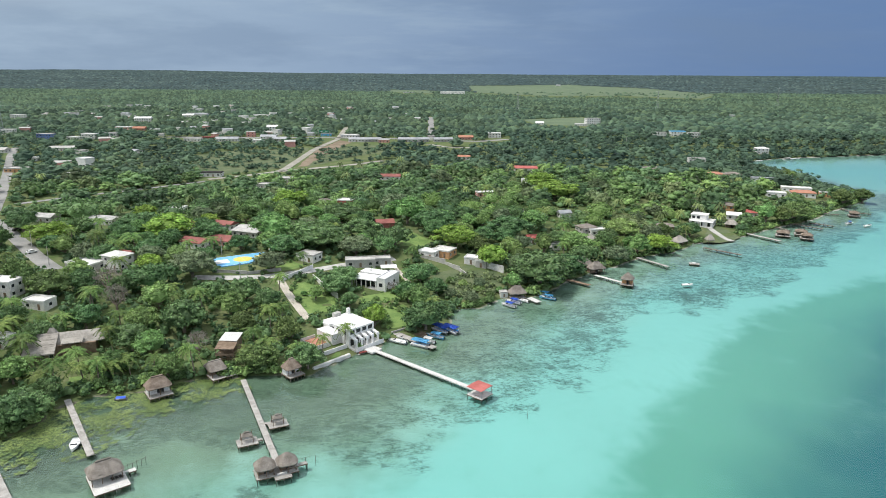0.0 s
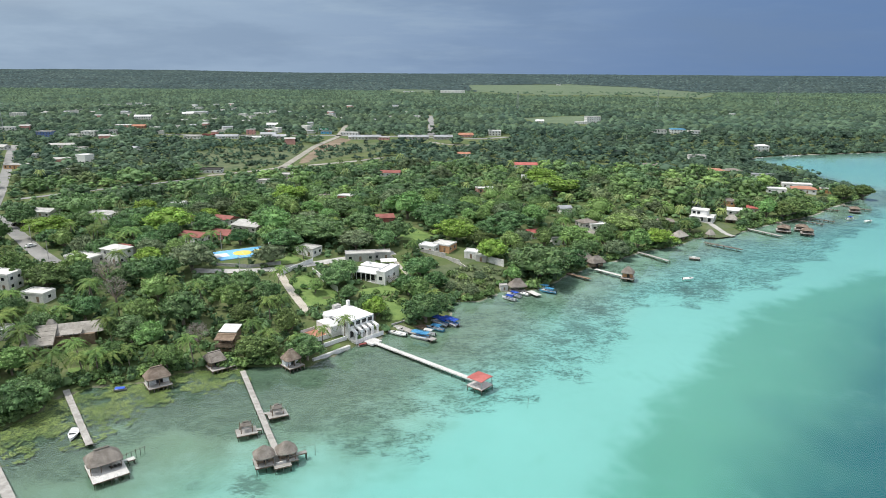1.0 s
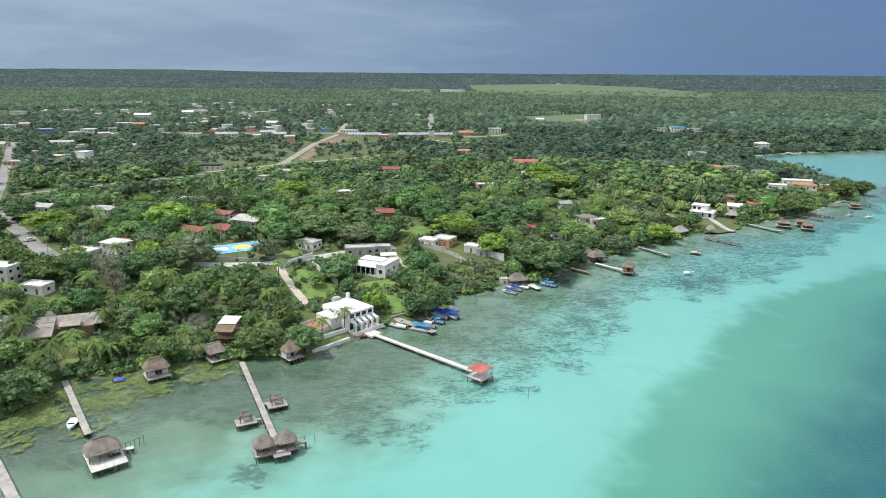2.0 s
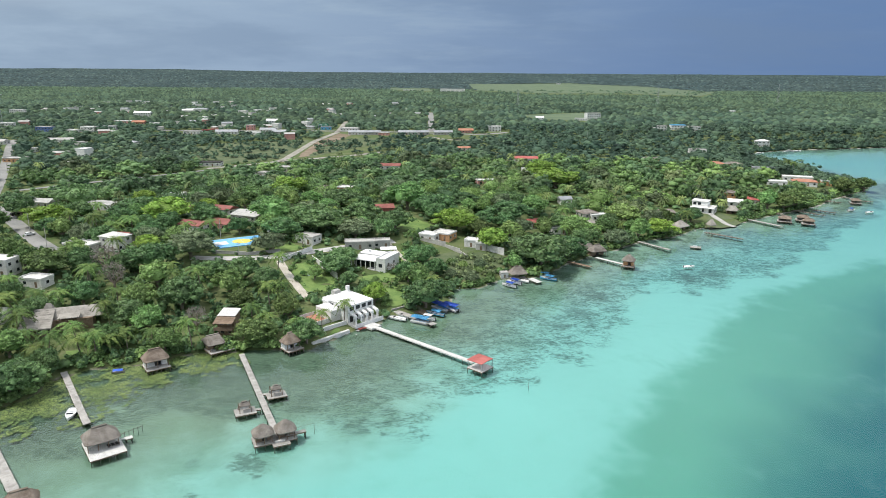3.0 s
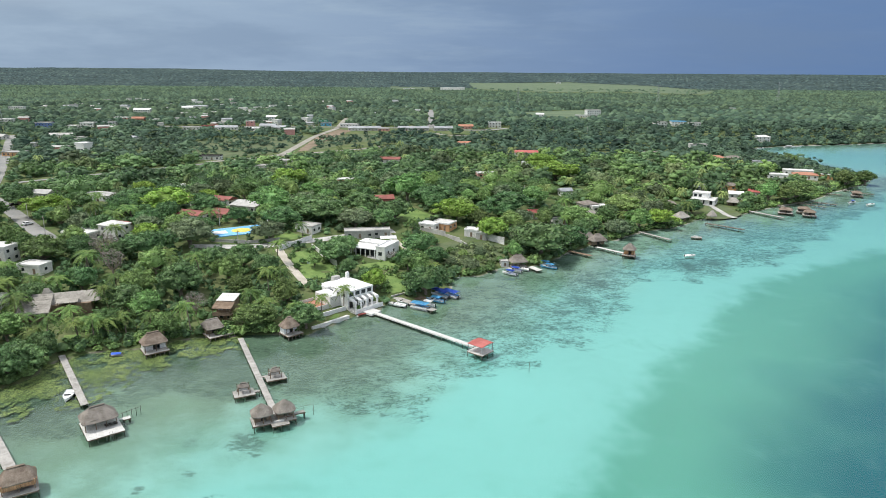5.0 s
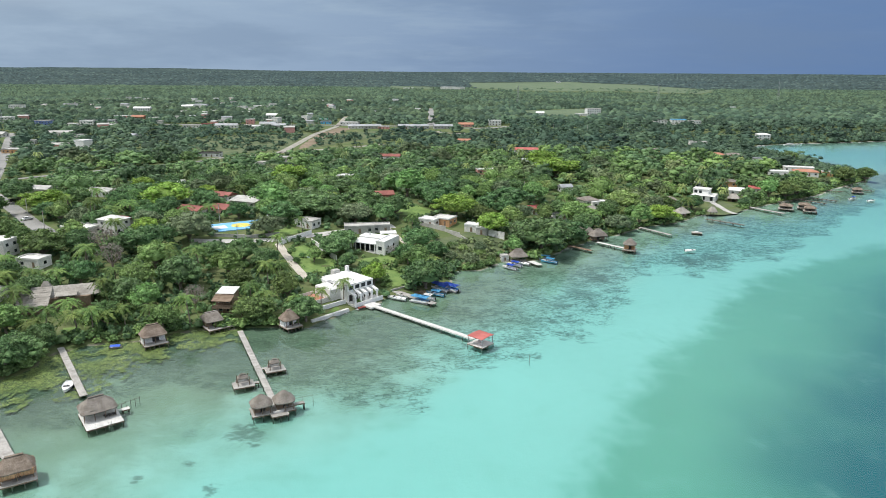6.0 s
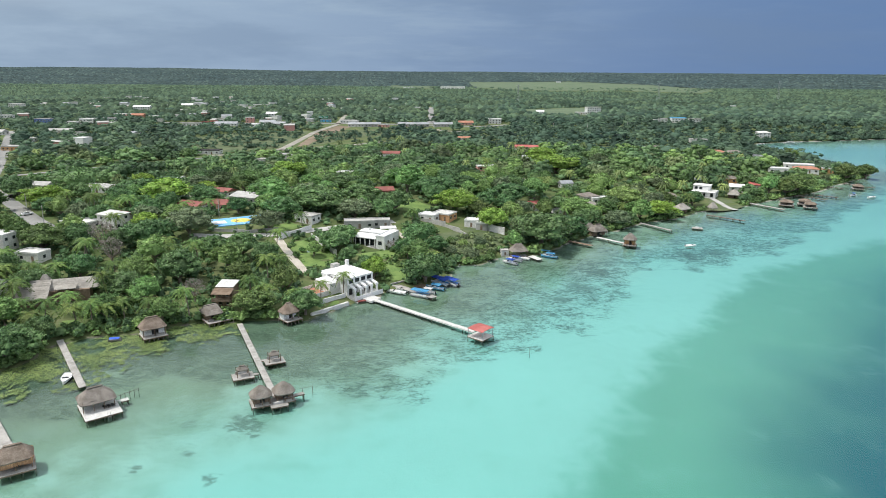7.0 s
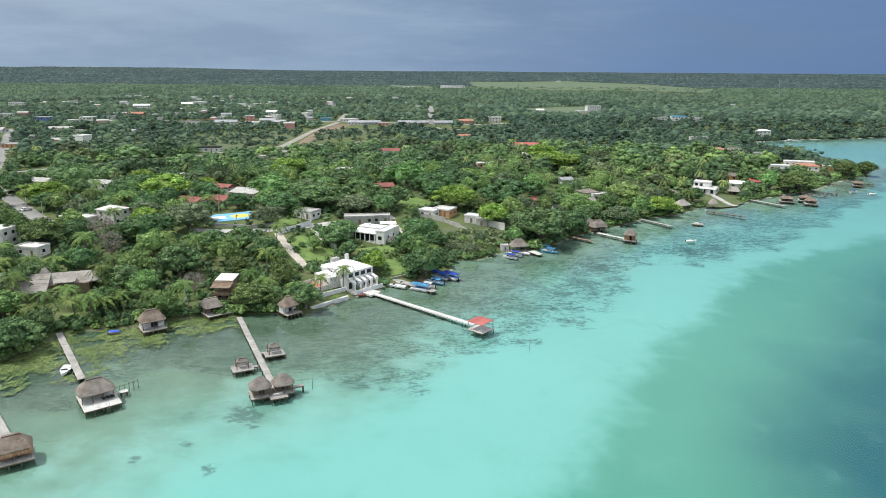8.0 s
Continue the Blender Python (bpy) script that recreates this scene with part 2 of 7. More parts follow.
def land_height(points, d=None):
    points = np.asarray(points, float).reshape(-1, 2)
    d = signed_distance(points, LAND) if d is None else d
    out = np.hypot(points[:, 0], points[:, 1])
    # far land lifted so its edge sits at the camera's horizon line
    ridge = smooth(3000, 4850, out) * (43 + 1.2 * ripple(points, 900, 3) + (11 + 4 * ripple(points, 420, 8)) * smooth(-900, -1900, points[:, 0]) * smooth(4300, 4850, out))
    return 0.35 + 1.0 * smooth(0, 8, d) + 6.6 * smooth(4, 100, d) + ridge


def h(x, y):
    return float(land_height([(x, y)])[0])


def mesh_object(name, verts, faces, material, kind="", label="", category="", smooth_faces=False):
    me = bpy.data.meshes.new(name)
    me.from_pydata(verts, [], faces)
    me.materials.append(material)
    if smooth_faces:
        me.polygons.foreach_set("use_smooth", np.ones(len(me.polygons), bool))
    return tagged(new(name, me), label, category, "", kind)


def ground():
    near = list(np.arange(-700, 60, 60.0)) + list(np.arange(60, 420, 2.4))
    y = near[-1]
    while y < 4900:
        y += max(2.4, (y - 330) * 0.03)
        near.append(min(y, 4925.0))
    rows, columns = np.array(near), 330
    s = np.linspace(-1, 1, columns)
    x = s[None, :] * (130 + 0.78 * np.abs(rows))[:, None]
    y = np.repeat(rows[:, None], columns, 1)
    points = np.stack([x.ravel(), y.ravel()], 1)
    d = signed_distance(points, LAND) + 1.2 * ripple(points, 9, 5)
    brink = signed_distance(points, DEEP) + 2.0 * ripple(points, 22, 9)
    deep, depth = smooth(-8, 13, brink), smooth(2, 68, brink)
    # how far the weed reaches out from the shore, along x
    reach = np.interp(points[:, 0], (-120, -60, -30, 10, 35, 57, 70, 82, 100, 125, 175, 205, 260, 320), (34, 40, 46, 56, 60, 62, 40, 44, 60, 66, 62, 50, 34, 24))
    out = -d + 7 * ripple(points, 26, 61) + 4 * ripple(points, 9, 62)
    belt = smooth(0, 1, (reach + 9 - out) / 22) * (0.45 + 0.55 * smooth(2, 14, out)) * np.interp(points[:, 0], (-40, 0, 60, 110), (1.0, 0.84, 0.78, 0.9))
    silt = smooth(0, 1, (np.interp(points[:, 0], (-70, -30, 20, 80), (103, 88, 64, 46)) - out) / np.interp(points[:, 0], (-60, -20, 40), (84, 72, 52))) * np.interp(points[:, 0], (-60, -10, 30, 110), (1.0, 0.9, 0.7, 0.55))
    murk = smooth(46, 6, out) * np.interp(points[:, 0], (-70, -35, 0), (0.78, 0.4, 0.12))
    bed = -0.3 - 0.7 * smooth(0, 50, -d) - 1.0 * deep - 6.0 * depth
    z = np.where(d > 0, land_height(points, np.maximum(d, 0)), bed)
    index = np.arange(len(points)).reshape(x.shape)
    quads = np.stack([index[:-1, :-1], index[:-1, 1:], index[1:, 1:], index[1:, :-1]], -1).reshape(-1, 4)
    m = bpy.data.materials.new("ground")
    m.use_nodes = True
    n = Nodes(m.node_tree)
    place = n.add("ShaderNodeNewGeometry").outputs["Position"]
    shore = n.add("ShaderNodeAttribute", attribute_name="shore").outputs["Fac"]
    drop = n.add("ShaderNodeAttribute", attribute_name="deep").outputs["Fac"]
    abyss = n.add("ShaderNodeAttribute", attribute_name="abyss").outputs["Fac"]
    # lake bed: white marl, olive silt and dark weed in a belt along the shore, the deep basin
    wide, mid, small = n.noise(place, 0.018, 4.0), n.noise(place, 0.10, 7.0, 0.68), n.noise(place, 0.35, 5.0, 0.7)
    sand = n.mix(wide, rgb(0.475, 0.465, 0.43), rgb(0.585, 0.565, 0.53))
    sand = n.mix(n.ramp(small, 0.45, 0.8, 0.0, 0.22), sand, rgb(0.38, 0.385, 0.335))
    silted = n.add("ShaderNodeAttribute", attribute_name="silt").outputs["Fac"]
    weedy = n.add("ShaderNodeAttribute", attribute_name="belt").outputs["Fac"]
    clumps = n.add("ShaderNodeAttribute", attribute_name="weed").outputs["Fac"]
    drawn = n.add("ShaderNodeMapping", {"Vector": place, "Rotation": (0.0, 0.0, -0.7), "Scale": (0.7, 1.15, 1.0)}).outputs[0]
    mud = n.mix(mid, rgb(0.205, 0.195, 0.145), rgb(0.35, 0.335, 0.255))
    mud = n.mix(n.ramp(n.noise(drawn, 0.8, 6.0, 0.72), 0.52, 0.70, 0.0, 0.5), mud, rgb(0.42, 0.40, 0.32))
    bed = n.mix(n.ramp(n.math("ADD", silted, n.ramp(mid, 0.25, 0.75, -0.22, 0.22)), 0.05, 0.95), sand, mud)
    murky = n.add("ShaderNodeAttribute", attribute_name="murk").outputs["Fac"]
    bed = n.mix(n.math("MULTIPLY", murky, n.ramp(mid, 0.3, 0.7, 0.6, 1.0)), bed, rgb(0.078, 0.075, 0.055))
    cover = n.ramp(n.math("ADD", weedy, n.ramp(n.noise(drawn, 0.055, 5.0, 0.6), 0.3, 0.7, -0.42, 0.34)), 0.12, 0.95)
    tuft = n.math("ADD", n.noise(drawn, 0.42, 8.0, 0.76), n.math("MULTIPLY", cover, 0.12))
    bed = n.mix(n.math("MULTIPLY", n.ramp(tuft, 0.565, 0.70), n.math("MULTIPLY", n.ramp(cover, 0.0, 0.6), 0.60)), bed, rgb(0.082, 0.083, 0.066))
    sprig = n.math("ADD", n.noise(drawn, 1.5, 6.0, 0.76), n.math("MULTIPLY", cover, 0.07))
    bed = n.mix(n.math("MULTIPLY", n.ramp(sprig, 0.56, 0.63), n.math("MULTIPLY", n.ramp(n.math("ADD", cover, n.math("MULTIPLY", silted, 0.3)), 0.0, 0.7), 0.72)), bed, rgb(0.080, 0.080, 0.062))
    grit = n.noise(drawn, 2.4, 5.0, 0.75)
    bed = n.mix(n.math("MULTIPLY", n.ramp(grit, 0.55, 0.63, 0.0, 0.5), n.ramp(silted, 0.03, 0.4)), bed, rgb(0.47, 0.44, 0.35))
    bed = n.mix(n.math("MULTIPLY", n.ramp(grit, 0.45, 0.36, 0.0, 0.5), n.ramp(silted, 0.05, 0.45)), bed, rgb(0.12, 0.115, 0.085))
    bunch = n.ramp(n.math("ADD", clumps, n.ramp(n.noise(drawn, 0.8, 7.0, 0.76), 0.34, 0.66, -0.5, 0.3)), 0.34, 0.72)
    bed = n.mix(n.math("MULTIPLY", bunch, 0.62), bed, rgb(0.10, 0.092, 0.072))
    ledge = n.mix(wide, rgb(0.235, 0.32, 0.25), rgb(0.325, 0.39, 0.315))
    basin = n.mix(n.ramp(n.math("ADD", abyss, n.ramp(wide, 0.2, 0.8, -0.2, 0.2)), 0.08, 1.0), ledge, rgb(0.006, 0.125, 0.155))
    bottom = n.mix(n.ramp(n.math("ADD", drop, n.ramp(mid, 0.2, 0.8, -0.34, 0.34)), 0.05, 0.95), bed, basin)
    soil = n.mix(n.ramp(mid, 0.35, 0.65), rgb(0.075, 0.115, 0.040), rgb(0.135, 0.155, 0.070))
    soil = n.mix(n.ramp(small, 0.55, 0.75, 0.0, 0.5), soil, rgb(0.26, 0.225, 0.16))
    colour = n.mix(n.ramp(shore, -0.4, 0.6), bottom, soil)
    relief = n.add("ShaderNodeBump", {"Height": small, "Strength": 0.4, "Distance": 0.3})
    shader = n.add("ShaderNodeBsdfPrincipled", {"Base Color": colour, "Roughness": 0.95, "Specular IOR Level": 0.1, "Normal": relief.outputs[0]})
    n.add("ShaderNodeOutputMaterial", {0: shader.outputs[0]})
    ob = mesh_object("ground", np.stack([points[:, 0], points[:, 1], z], 1).tolist(), quads.tolist(), m, "structure",
                     "wooded lakeside ground running down into a pale lake bed", "ground", True)
    weed = np.zeros(len(points))   # beds of weed out on the marl
    for (cx, cy), r in (((-41.5, 129.6), 5.0), ((-38.6, 126.0), 2.0), ((-53.7, 128.9), 1.9), ((-49.6, 117.5), 1.7), ((-42.6, 109.4), 1.9), ((-57.7, 112.0), 1.7), ((-25.8, 173.3), 1.8), ((-13.3, 141.8), 1.6), ((48.5, 224.6), 8.0), ((38.6, 212.1), 6.0), ((58.3, 242.1), 6.0), ((114.4, 272.5), 9.0), ((101.0, 267.6), 7.0)):
        weed = np.maximum(weed, np.exp(-((points[:, 0] - cx) ** 2 + (points[:, 1] - cy) ** 2) / r ** 2))
    for key, values in (("weed", weed), ("belt", belt), ("silt", silt), ("murk", murk), ("shore", d), ("deep", deep), ("abyss", depth)):
        ob.data.attributes.new(key, "FLOAT", "POINT").data.foreach_set("value", values.astype(np.float32))
    return ob


def water():
    m = bpy.data.materials.new("water")
    m.use_nodes = True
    n = Nodes(m.node_tree)
    place = n.add("ShaderNodeNewGeometry").outputs["Position"]
    wind = n.add("ShaderNodeMapping", {"Vector": place, "Rotation": (0.0, 0.0, 0.6), "Scale": (1.0, 0.35, 1.0)}).outputs[0]
    chop = n.math("ADD", n.noise(wind, 1.6, 3.0), n.math("MULTIPLY", n.noise(place, 0.25, 3.0), 1.5))
    relief = n.add("ShaderNodeBump", {"Height": chop, "Strength": 0.25, "Distance": 0.12}).outputs[0]
    deep = n.add("ShaderNodeAttribute", attribute_name="depth").outputs["Fac"]
    clear = n.add("ShaderNodeBsdfTransparent", {"Color": n.mix(deep, rgb(0.70, 0.925, 0.885), rgb(0.54, 0.925, 0.92))})
    shine = n.add("ShaderNodeBsdfGlossy", {"Color": rgb(0.9, 0.9, 0.9), "Roughness": 0.12, "Normal": relief})
    gloss = n.add("ShaderNodeFresnel", {"IOR": 1.33, "Normal": relief})
    both = n.add("ShaderNodeMixShader", {0: gloss.outputs[0], 1: clear.outputs[0], 2: shine.outputs[0]})
    n.add("ShaderNodeOutputMaterial", {0: both.outputs[0]})
    xs = np.array([-600, -380, -240, *np.arange(-170, 345, 6.0), 420, 560, 800, 1300, 2100, 3300], float)
    ys = np.array([-690, -300, -80, *np.arange(40, 560, 6.0), 640, 760, 900, 1150, 1400], float)
    points = np.stack(np.meshgrid(xs, ys), -1).reshape(-1, 2)
    index = np.arange(len(points)).reshape(len(ys), len(xs))
    quads = np.stack([index[:-1, :-1], index[:-1, 1:], index[1:, 1:], index[1:, :-1]], -1).reshape(-1, 4)
    ob = mesh_object("water", np.column_stack([points, np.zeros(len(points))]).tolist(), quads.tolist(), m, "structure", "clear turquoise lake water with a light ripple", "water")
    full = np.interp(points[:, 0], (-70, -20, 10, 60, 100), (112, 78, 58, 48, 40))
    gone = -signed_distance(points, LAND) + 5 * ripple(points, 40, 77)
    ob.data.attributes.new("depth", "FLOAT", "POINT").data.foreach_set("value", smooth(0.15, 1.0, gone / full).astype(np.float32))
    return ob


ground()
water()

# ---- helpers for things ----


def thing(name, x, y, z, turn=0.0, label="", category="", group="", kind=""):
    ob = new(name)
    ob.matrix_world = pose(x, y, z, 0, 0, turn)
    return tagged(ob, label, category, group, kind)


def part(name, bm, material, parent, label="", smooth_faces=False):
    me = bpy.data.meshes.new(name)
    bm.to_mesh(me)
    bm.free()
    me.materials.append(material)
    if smooth_faces:
        me.polygons.foreach_set("use_smooth", np.ones(len(me.polygons), bool))
    ob = new(name, me)
    ob.parent = parent
    return tagged(ob, label)


def raw_part(name, verts, faces, material, parent, label=""):
    me = bpy.data.meshes.new(name)
    me.from_pydata(verts, [], faces)
    me.materials.append(material)
    ob = new(name, me)
    ob.parent = parent
    return tagged(ob, label)


def box(bm, x0, y0, z0, x1, y1, z1, m=None):
    made = [bm.verts.new(p) for p in ((x0, y0, z0), (x1, y0, z0), (x1, y1, z0), (x0, y1, z0), (x0, y0, z1), (x1, y0, z1), (x1, y1, z1), (x0, y1, z1))]
    for f in ((3, 2, 1, 0), (4, 5, 6, 7), (0, 1, 5, 4), (1, 2, 6, 5), (2, 3, 7, 6), (3, 0, 4, 7)):
        bm.faces.new([made[i] for i in f])
    if m is not None:
        bmesh.ops.transform(bm, matrix=m, verts=made)
    return bm


def boxed(*bounds):
    return box(bmesh.new(), *bounds)


def rod(a, b, r0, r1=None, sides=6, bm=None):
    """A tapered round bar from a to b."""
    bm = bm or bmesh.new()
    a, b, r1 = Vector(a), Vector(b), r0 if r1 is None else r1
    turn = (b - a).to_track_quat("Z", "Y").to_matrix()
    rings = []
    for centre, r in ((a, r0), (b, r1)):
        rings.append([bm.verts.new(centre + turn @ Vector((r * math.cos(k * 2 * math.pi / sides), r * math.sin(k * 2 * math.pi / sides), 0))) for k in range(sides)])
    for k in range(sides):
        j = (k + 1) % sides
        bm.faces.new((rings[0][k], rings[0][j], rings[1][j], rings[1][k]))
    bm.faces.new(rings[1])
    bm.faces.new(rings[0][::-1])
    return bm

# ---- roads, lawns and clearings ----


def drape(name, ring, lift, material, label, category, step=4.0):
    """A patch of the ground's surface, laid over its relief."""
    from mathutils.geometry import delaunay_2d_cdt
    ring = np.array(ring, float)
    edge = []
    for a, b in zip(ring, np.roll(ring, -1, 0)):
        k = max(1, int(np.hypot(*(b - a)) / step))
        edge += [tuple(a + (b - a) * i / k) for i in range(k)]
    edge = [tuple(p) for p in np.array(edge) + np.random.default_rng(len(edge)).uniform(-0.32, 0.32, (len(edge), 2)) * min(step, 6.0)]
    low, high = ring.min(0), ring.max(0)
    grid = np.stack(np.meshgrid(np.arange(low[0], high[0], step), np.arange(low[1], high[1], step)), -1).reshape(-1, 2)
    inner = grid[signed_distance(grid, ring) > step * 0.55]
    points = [Vector(p) for p in edge] + [Vector(p) for p in inner.tolist()]
    count = len(edge)
    verts, _, faces, *_ = delaunay_2d_cdt(points, [(i, (i + 1) % count) for i in range(count)], [list(range(count))], 2, 1e-4)
    flat = np.array([tuple(v) for v in verts])
    z = land_height(flat) + lift
    ob = mesh_object(name, np.column_stack([flat, z]).tolist(), [tuple(f) for f in faces], material, "structure", label, category, True)
    return ob


def strip(name, line, width, lift, material, label, category="road"):
    """A road of even width along a line, curved softly."""
    line = np.array(line, float)
    fine = []
    for a, b in zip(line[:-1], line[1:]):
        k = max(2, int(np.hypot(*(b - a)) / 5))
        fine += [a + (b - a) * i / k for i in range(k)]
    fine.append(line[-1])
    fine = np.array(fine)
    for _ in range(6):
        fine[1:-1] = 0.5 * fine[1:-1] + 0.25 * (fine[:-2] + fine[2:])
    way = np.gradient(fine, axis=0)
    way /= np.linalg.norm(way, axis=1)[:, None]
    side = np.column_stack([-way[:, 1], way[:, 0]]) * width / 2
    flat = np.concatenate([fine - side, fine, fine + side])
    z, count = land_height(flat) + lift, len(fine)
    faces = [(i + o, i + 1 + o, i + 1 + o + count, i + o + count) for o in (0, count) for i in range(count - 1)]
    return mesh_object(name, np.column_stack([flat, z]).tolist(), [f[::-1] for f in faces], material, "structure", label, category, True), fine


ROADS, OPEN = [], []
for line, width, material, label, reaches in (
        ([(-160.9, 270.5), (-174.5, 283.9), (-206.3, 320.3), (-239.1, 356.9), (-262.3, 378.2)], 7.0, "asphalt", "worn grey village street", (0, 8, 16, 24, 32)),
        ([(-260.3, 386.1), (-289.8, 439.9), (-338.0, 523.6), (-409.2, 644.3), (-441.4, 704.2)], 7.0, "asphalt", "worn grey village street", (0, 8, 16, 24, 32)),
        ([(-261.2, 408.2), (-237.4, 435.6), (-219.7, 453.0), (-197.6, 474.3), (-174.3, 500.1)], 5.0, "asphalt", "pale dusty road between the trees", (0, 8, 16, 24, 32)),
        ([(-176.9, 508.0), (-152.8, 528.6), (-131.3, 550.6), (-131.5, 594.5), (-132.9, 711.4), (-124.3, 811.3), (-137.1, 977.9)], 6.5, "dirt_road", "pale dirt road climbing towards the highway", (0, 9, 18, 27, 36, 45)),
        ([(-131.3, 550.6), (-111.5, 567.7), (-81.2, 589.7), (-54.3, 621.0)], 7.0, "dirt_road", "pale dirt track", (0, 9, 18, 27, 36)),
        ([(-337.5, 824.7), (-248.6, 823.6), (-154.4, 829.8), (-57.9, 822.3), (42.6, 795.9), (78.2, 824.3)], 10.0, "asphalt", "grey highway through the town", (0, 10, 20, 30, 40, 50)),
        ([(-13.8, 825.1), (-16.7, 996.9), (-21.1, 1197.0)], 9.0, "asphalt", "grey side road running inland", (0, 10)),
        ([(-65.8, 264.0), (-61.8, 255.0), (-54.8, 240.7), (-47.7, 228.5)], 3.2, "gravel", "pale gravel driveway to the villa", (0, 5, 10, 15)),
        ([(-100.7, 263.2), (-78.6, 262.2), (-66.4, 268.4), (-54.3, 278.9), (-36.6, 293.4), (-21.8, 300.3)], 5.0, "concrete", "grey concrete lane past the sports court", (0, 6, 12, 18)),
        ([(-15.9, 762.0), (9.0, 729.9), (42.4, 731.8)], 7.0, "dirt_road", "pale dirt track", (0, 9, 18, 27, 36)),
        ([(-24.2, 297.1), (-16.8, 281.1), (-11.3, 265.7), (-8.8, 260.9)], 1.8, "gravel", "trodden pale path down the slope", (0, 5))):
    _, fine = strip("road", line, width, 0.20 if line[0][1] > 400 else 0.10, M[material], label)
    ROADS.append((fine, width, reaches))

for name, ring, material, label, hide in (
        ("lawn", [(-32.7, 340.5), (-18.4, 346.0), (-4.5, 328.9), (-9.9, 317.9), (-25.9, 320.5)], "lawn", "mown green lawn behind the trees", 16),
        ("lawn", [(-22.8, 241.0), (-14.3, 248.6), (-9.5, 238.1), (-9.8, 228.0), (-16.5, 222.9), (-20.3, 225.5)], "lawn", "bright mown lawn beside the villa", 8),
        ("lawn", [(-61.0, 258.7), (-55.3, 265.2), (-44.2, 253.7), (-38.3, 239.4), (-48.2, 231.5), (-54.2, 243.0)], "lawn", "mown lawn along the driveway", 12),
        ("lawn", [(-33.4, 250.7), (-21.5, 262.7), (-15.1, 254.9), (-27.5, 243.2)], "lawn", "mown lawn before the white bungalow", 10),
        ("lawn", [(-77.8, 271.9), (-66.1, 289.4), (-59.5, 283.7), (-69.2, 270.6)], "lawn", "short green grass beside the court", 12),
        ("lawn", [(-20.8, 285.1), (-14.9, 291.4), (-10.4, 273.5), (-14.8, 265.2)], "lawn", "rough green grass on the slope", 10),
        ("lawn", [(-110.4, 182.9), (-106.4, 185.3), (-104.6, 183.2), (-108.1, 179.8)], "lawn", "mown grass behind the landing stage", 3),
        ("lawn", [(-39.7, 193.8), (-33.4, 203.5), (-31.2, 202.9), (-38.5, 192.6)], "lawn", "narrow strip of grass behind the sea wall", 14),
        ("slope", [(-4.6, 283.1), (11.9, 296.9), (27.1, 287.1), (23.8, 265.1), (11.6, 254.8), (1.5, 261.8)], "scrub", "rough scrubby slope falling to the lake", 22),
        ("clearing", [(-239.2, 648.8), (-219.6, 686.6), (-170.2, 719.7), (-139.5, 721.4), (-135.7, 569.9), (-180.0, 530.3), (-208.4, 566.6)], "scrub", "scrubby open lot with sparse grass", 40),
        ("clearing", [(-127.6, 701.5), (-89.8, 746.1), (-50.5, 759.9), (-54.9, 695.6), (-87.9, 639.6), (-115.8, 577.6)], "scrub", "overgrown lot beside the dirt road", 40),
        ("verge", [(-129.9, 701.4), (-119.7, 798.5), (-103.5, 780.6), (-113.5, 682.8), (-117.1, 584.5), (-123.0, 577.3)], "red_earth", "bare reddish earth by the road", 40),
        ("meadow", [(124, 3315), (623, 3450), (915, 3082), (946, 2418), (769, 2070), (580, 2255), (317, 2210), (114, 2486)], "meadow", "wide light green meadow", 190),
        ("meadow", [(-209, 2751), (-30, 2648), (-36, 2346), (-189, 2487)], "meadow", "pale green pasture beside a large building", 150),
        ("meadow", [(134, 1156), (247, 1221), (240, 1115), (216, 1025), (145, 1061)], "meadow", "light green field by a pale building", 70),
        ("clearing", [(153.8, 382.3), (161.8, 386.0), (165.5, 365.6), (154.4, 355.2), (139.6, 352.4)], "scrub", "grassy bank sloping to the water", 10)):
    drape(name, ring, 0.13 if name == "verge" else 0.06, M[material], label, "grass" if name in ("lawn", "meadow") else "ground", 25.0 if name == "meadow" else 4.0)
    OPEN.append((np.array(ring, float), hide))

# the houses' lots, which stay free of trees: x, y, radius, and the depth kept open towards the camera
LOTS = []


def is_open(points, hiding=True):
    """Which of the points lie on, or would hide from the camera, a road, a lawn or a house."""
    bad = np.zeros(len(points), bool)
    out = points / np.linalg.norm(points, axis=1)[:, None]
    for fine, width, reaches in ROADS:
        for reach in reaches if hiding else (0,):
            p = points + out * reach
            for q in fine[::2]:
                bad |= np.hypot(p[:, 0] - q[0], p[:, 1] - q[1]) < width / 2 + 3.4
    for ring, hide in OPEN:
        for reach in np.linspace(0, hide, 4) if hiding else (0, 2):
            bad |= signed_distance(points + out * reach, ring) > -1.5
    for x, y, r, hide in LOTS:
        for reach in np.linspace(0, hide, 4) if hiding else (0, 2):
            p = points + out * reach
            bad |= np.hypot(p[:, 0] - x, p[:, 1] - y) < r
    return bad

# ---- piers, huts, boats ----
rng = np.random.default_rng(2)


def planks(bm, x0, x1, y0, y1, z, board=0.3, along="x"):
    """A run of boards with gaps, laid across the way that the deck runs."""
    low, high = (x0, x1) if along == "x" else (y0, y1)
    count = max(1, int(round((high - low) / board)))
    step = (high - low) / count
    for k in range(count):
        a, b, lift = low + k * step + 0.012, low + (k + 1) * step - 0.012, rng.uniform(-0.012, 0.012)
        e0, e1 = rng.uniform(-0.05, 0.05, 2)
        if along == "x":
            box(bm, a, y0 + e0, z - 0.05 + lift, b, y1 + e1, z + lift)
        else:
            box(bm, x0 + e0, a, z - 0.05 + lift, x1 + e1, b, z + lift)
    return bm


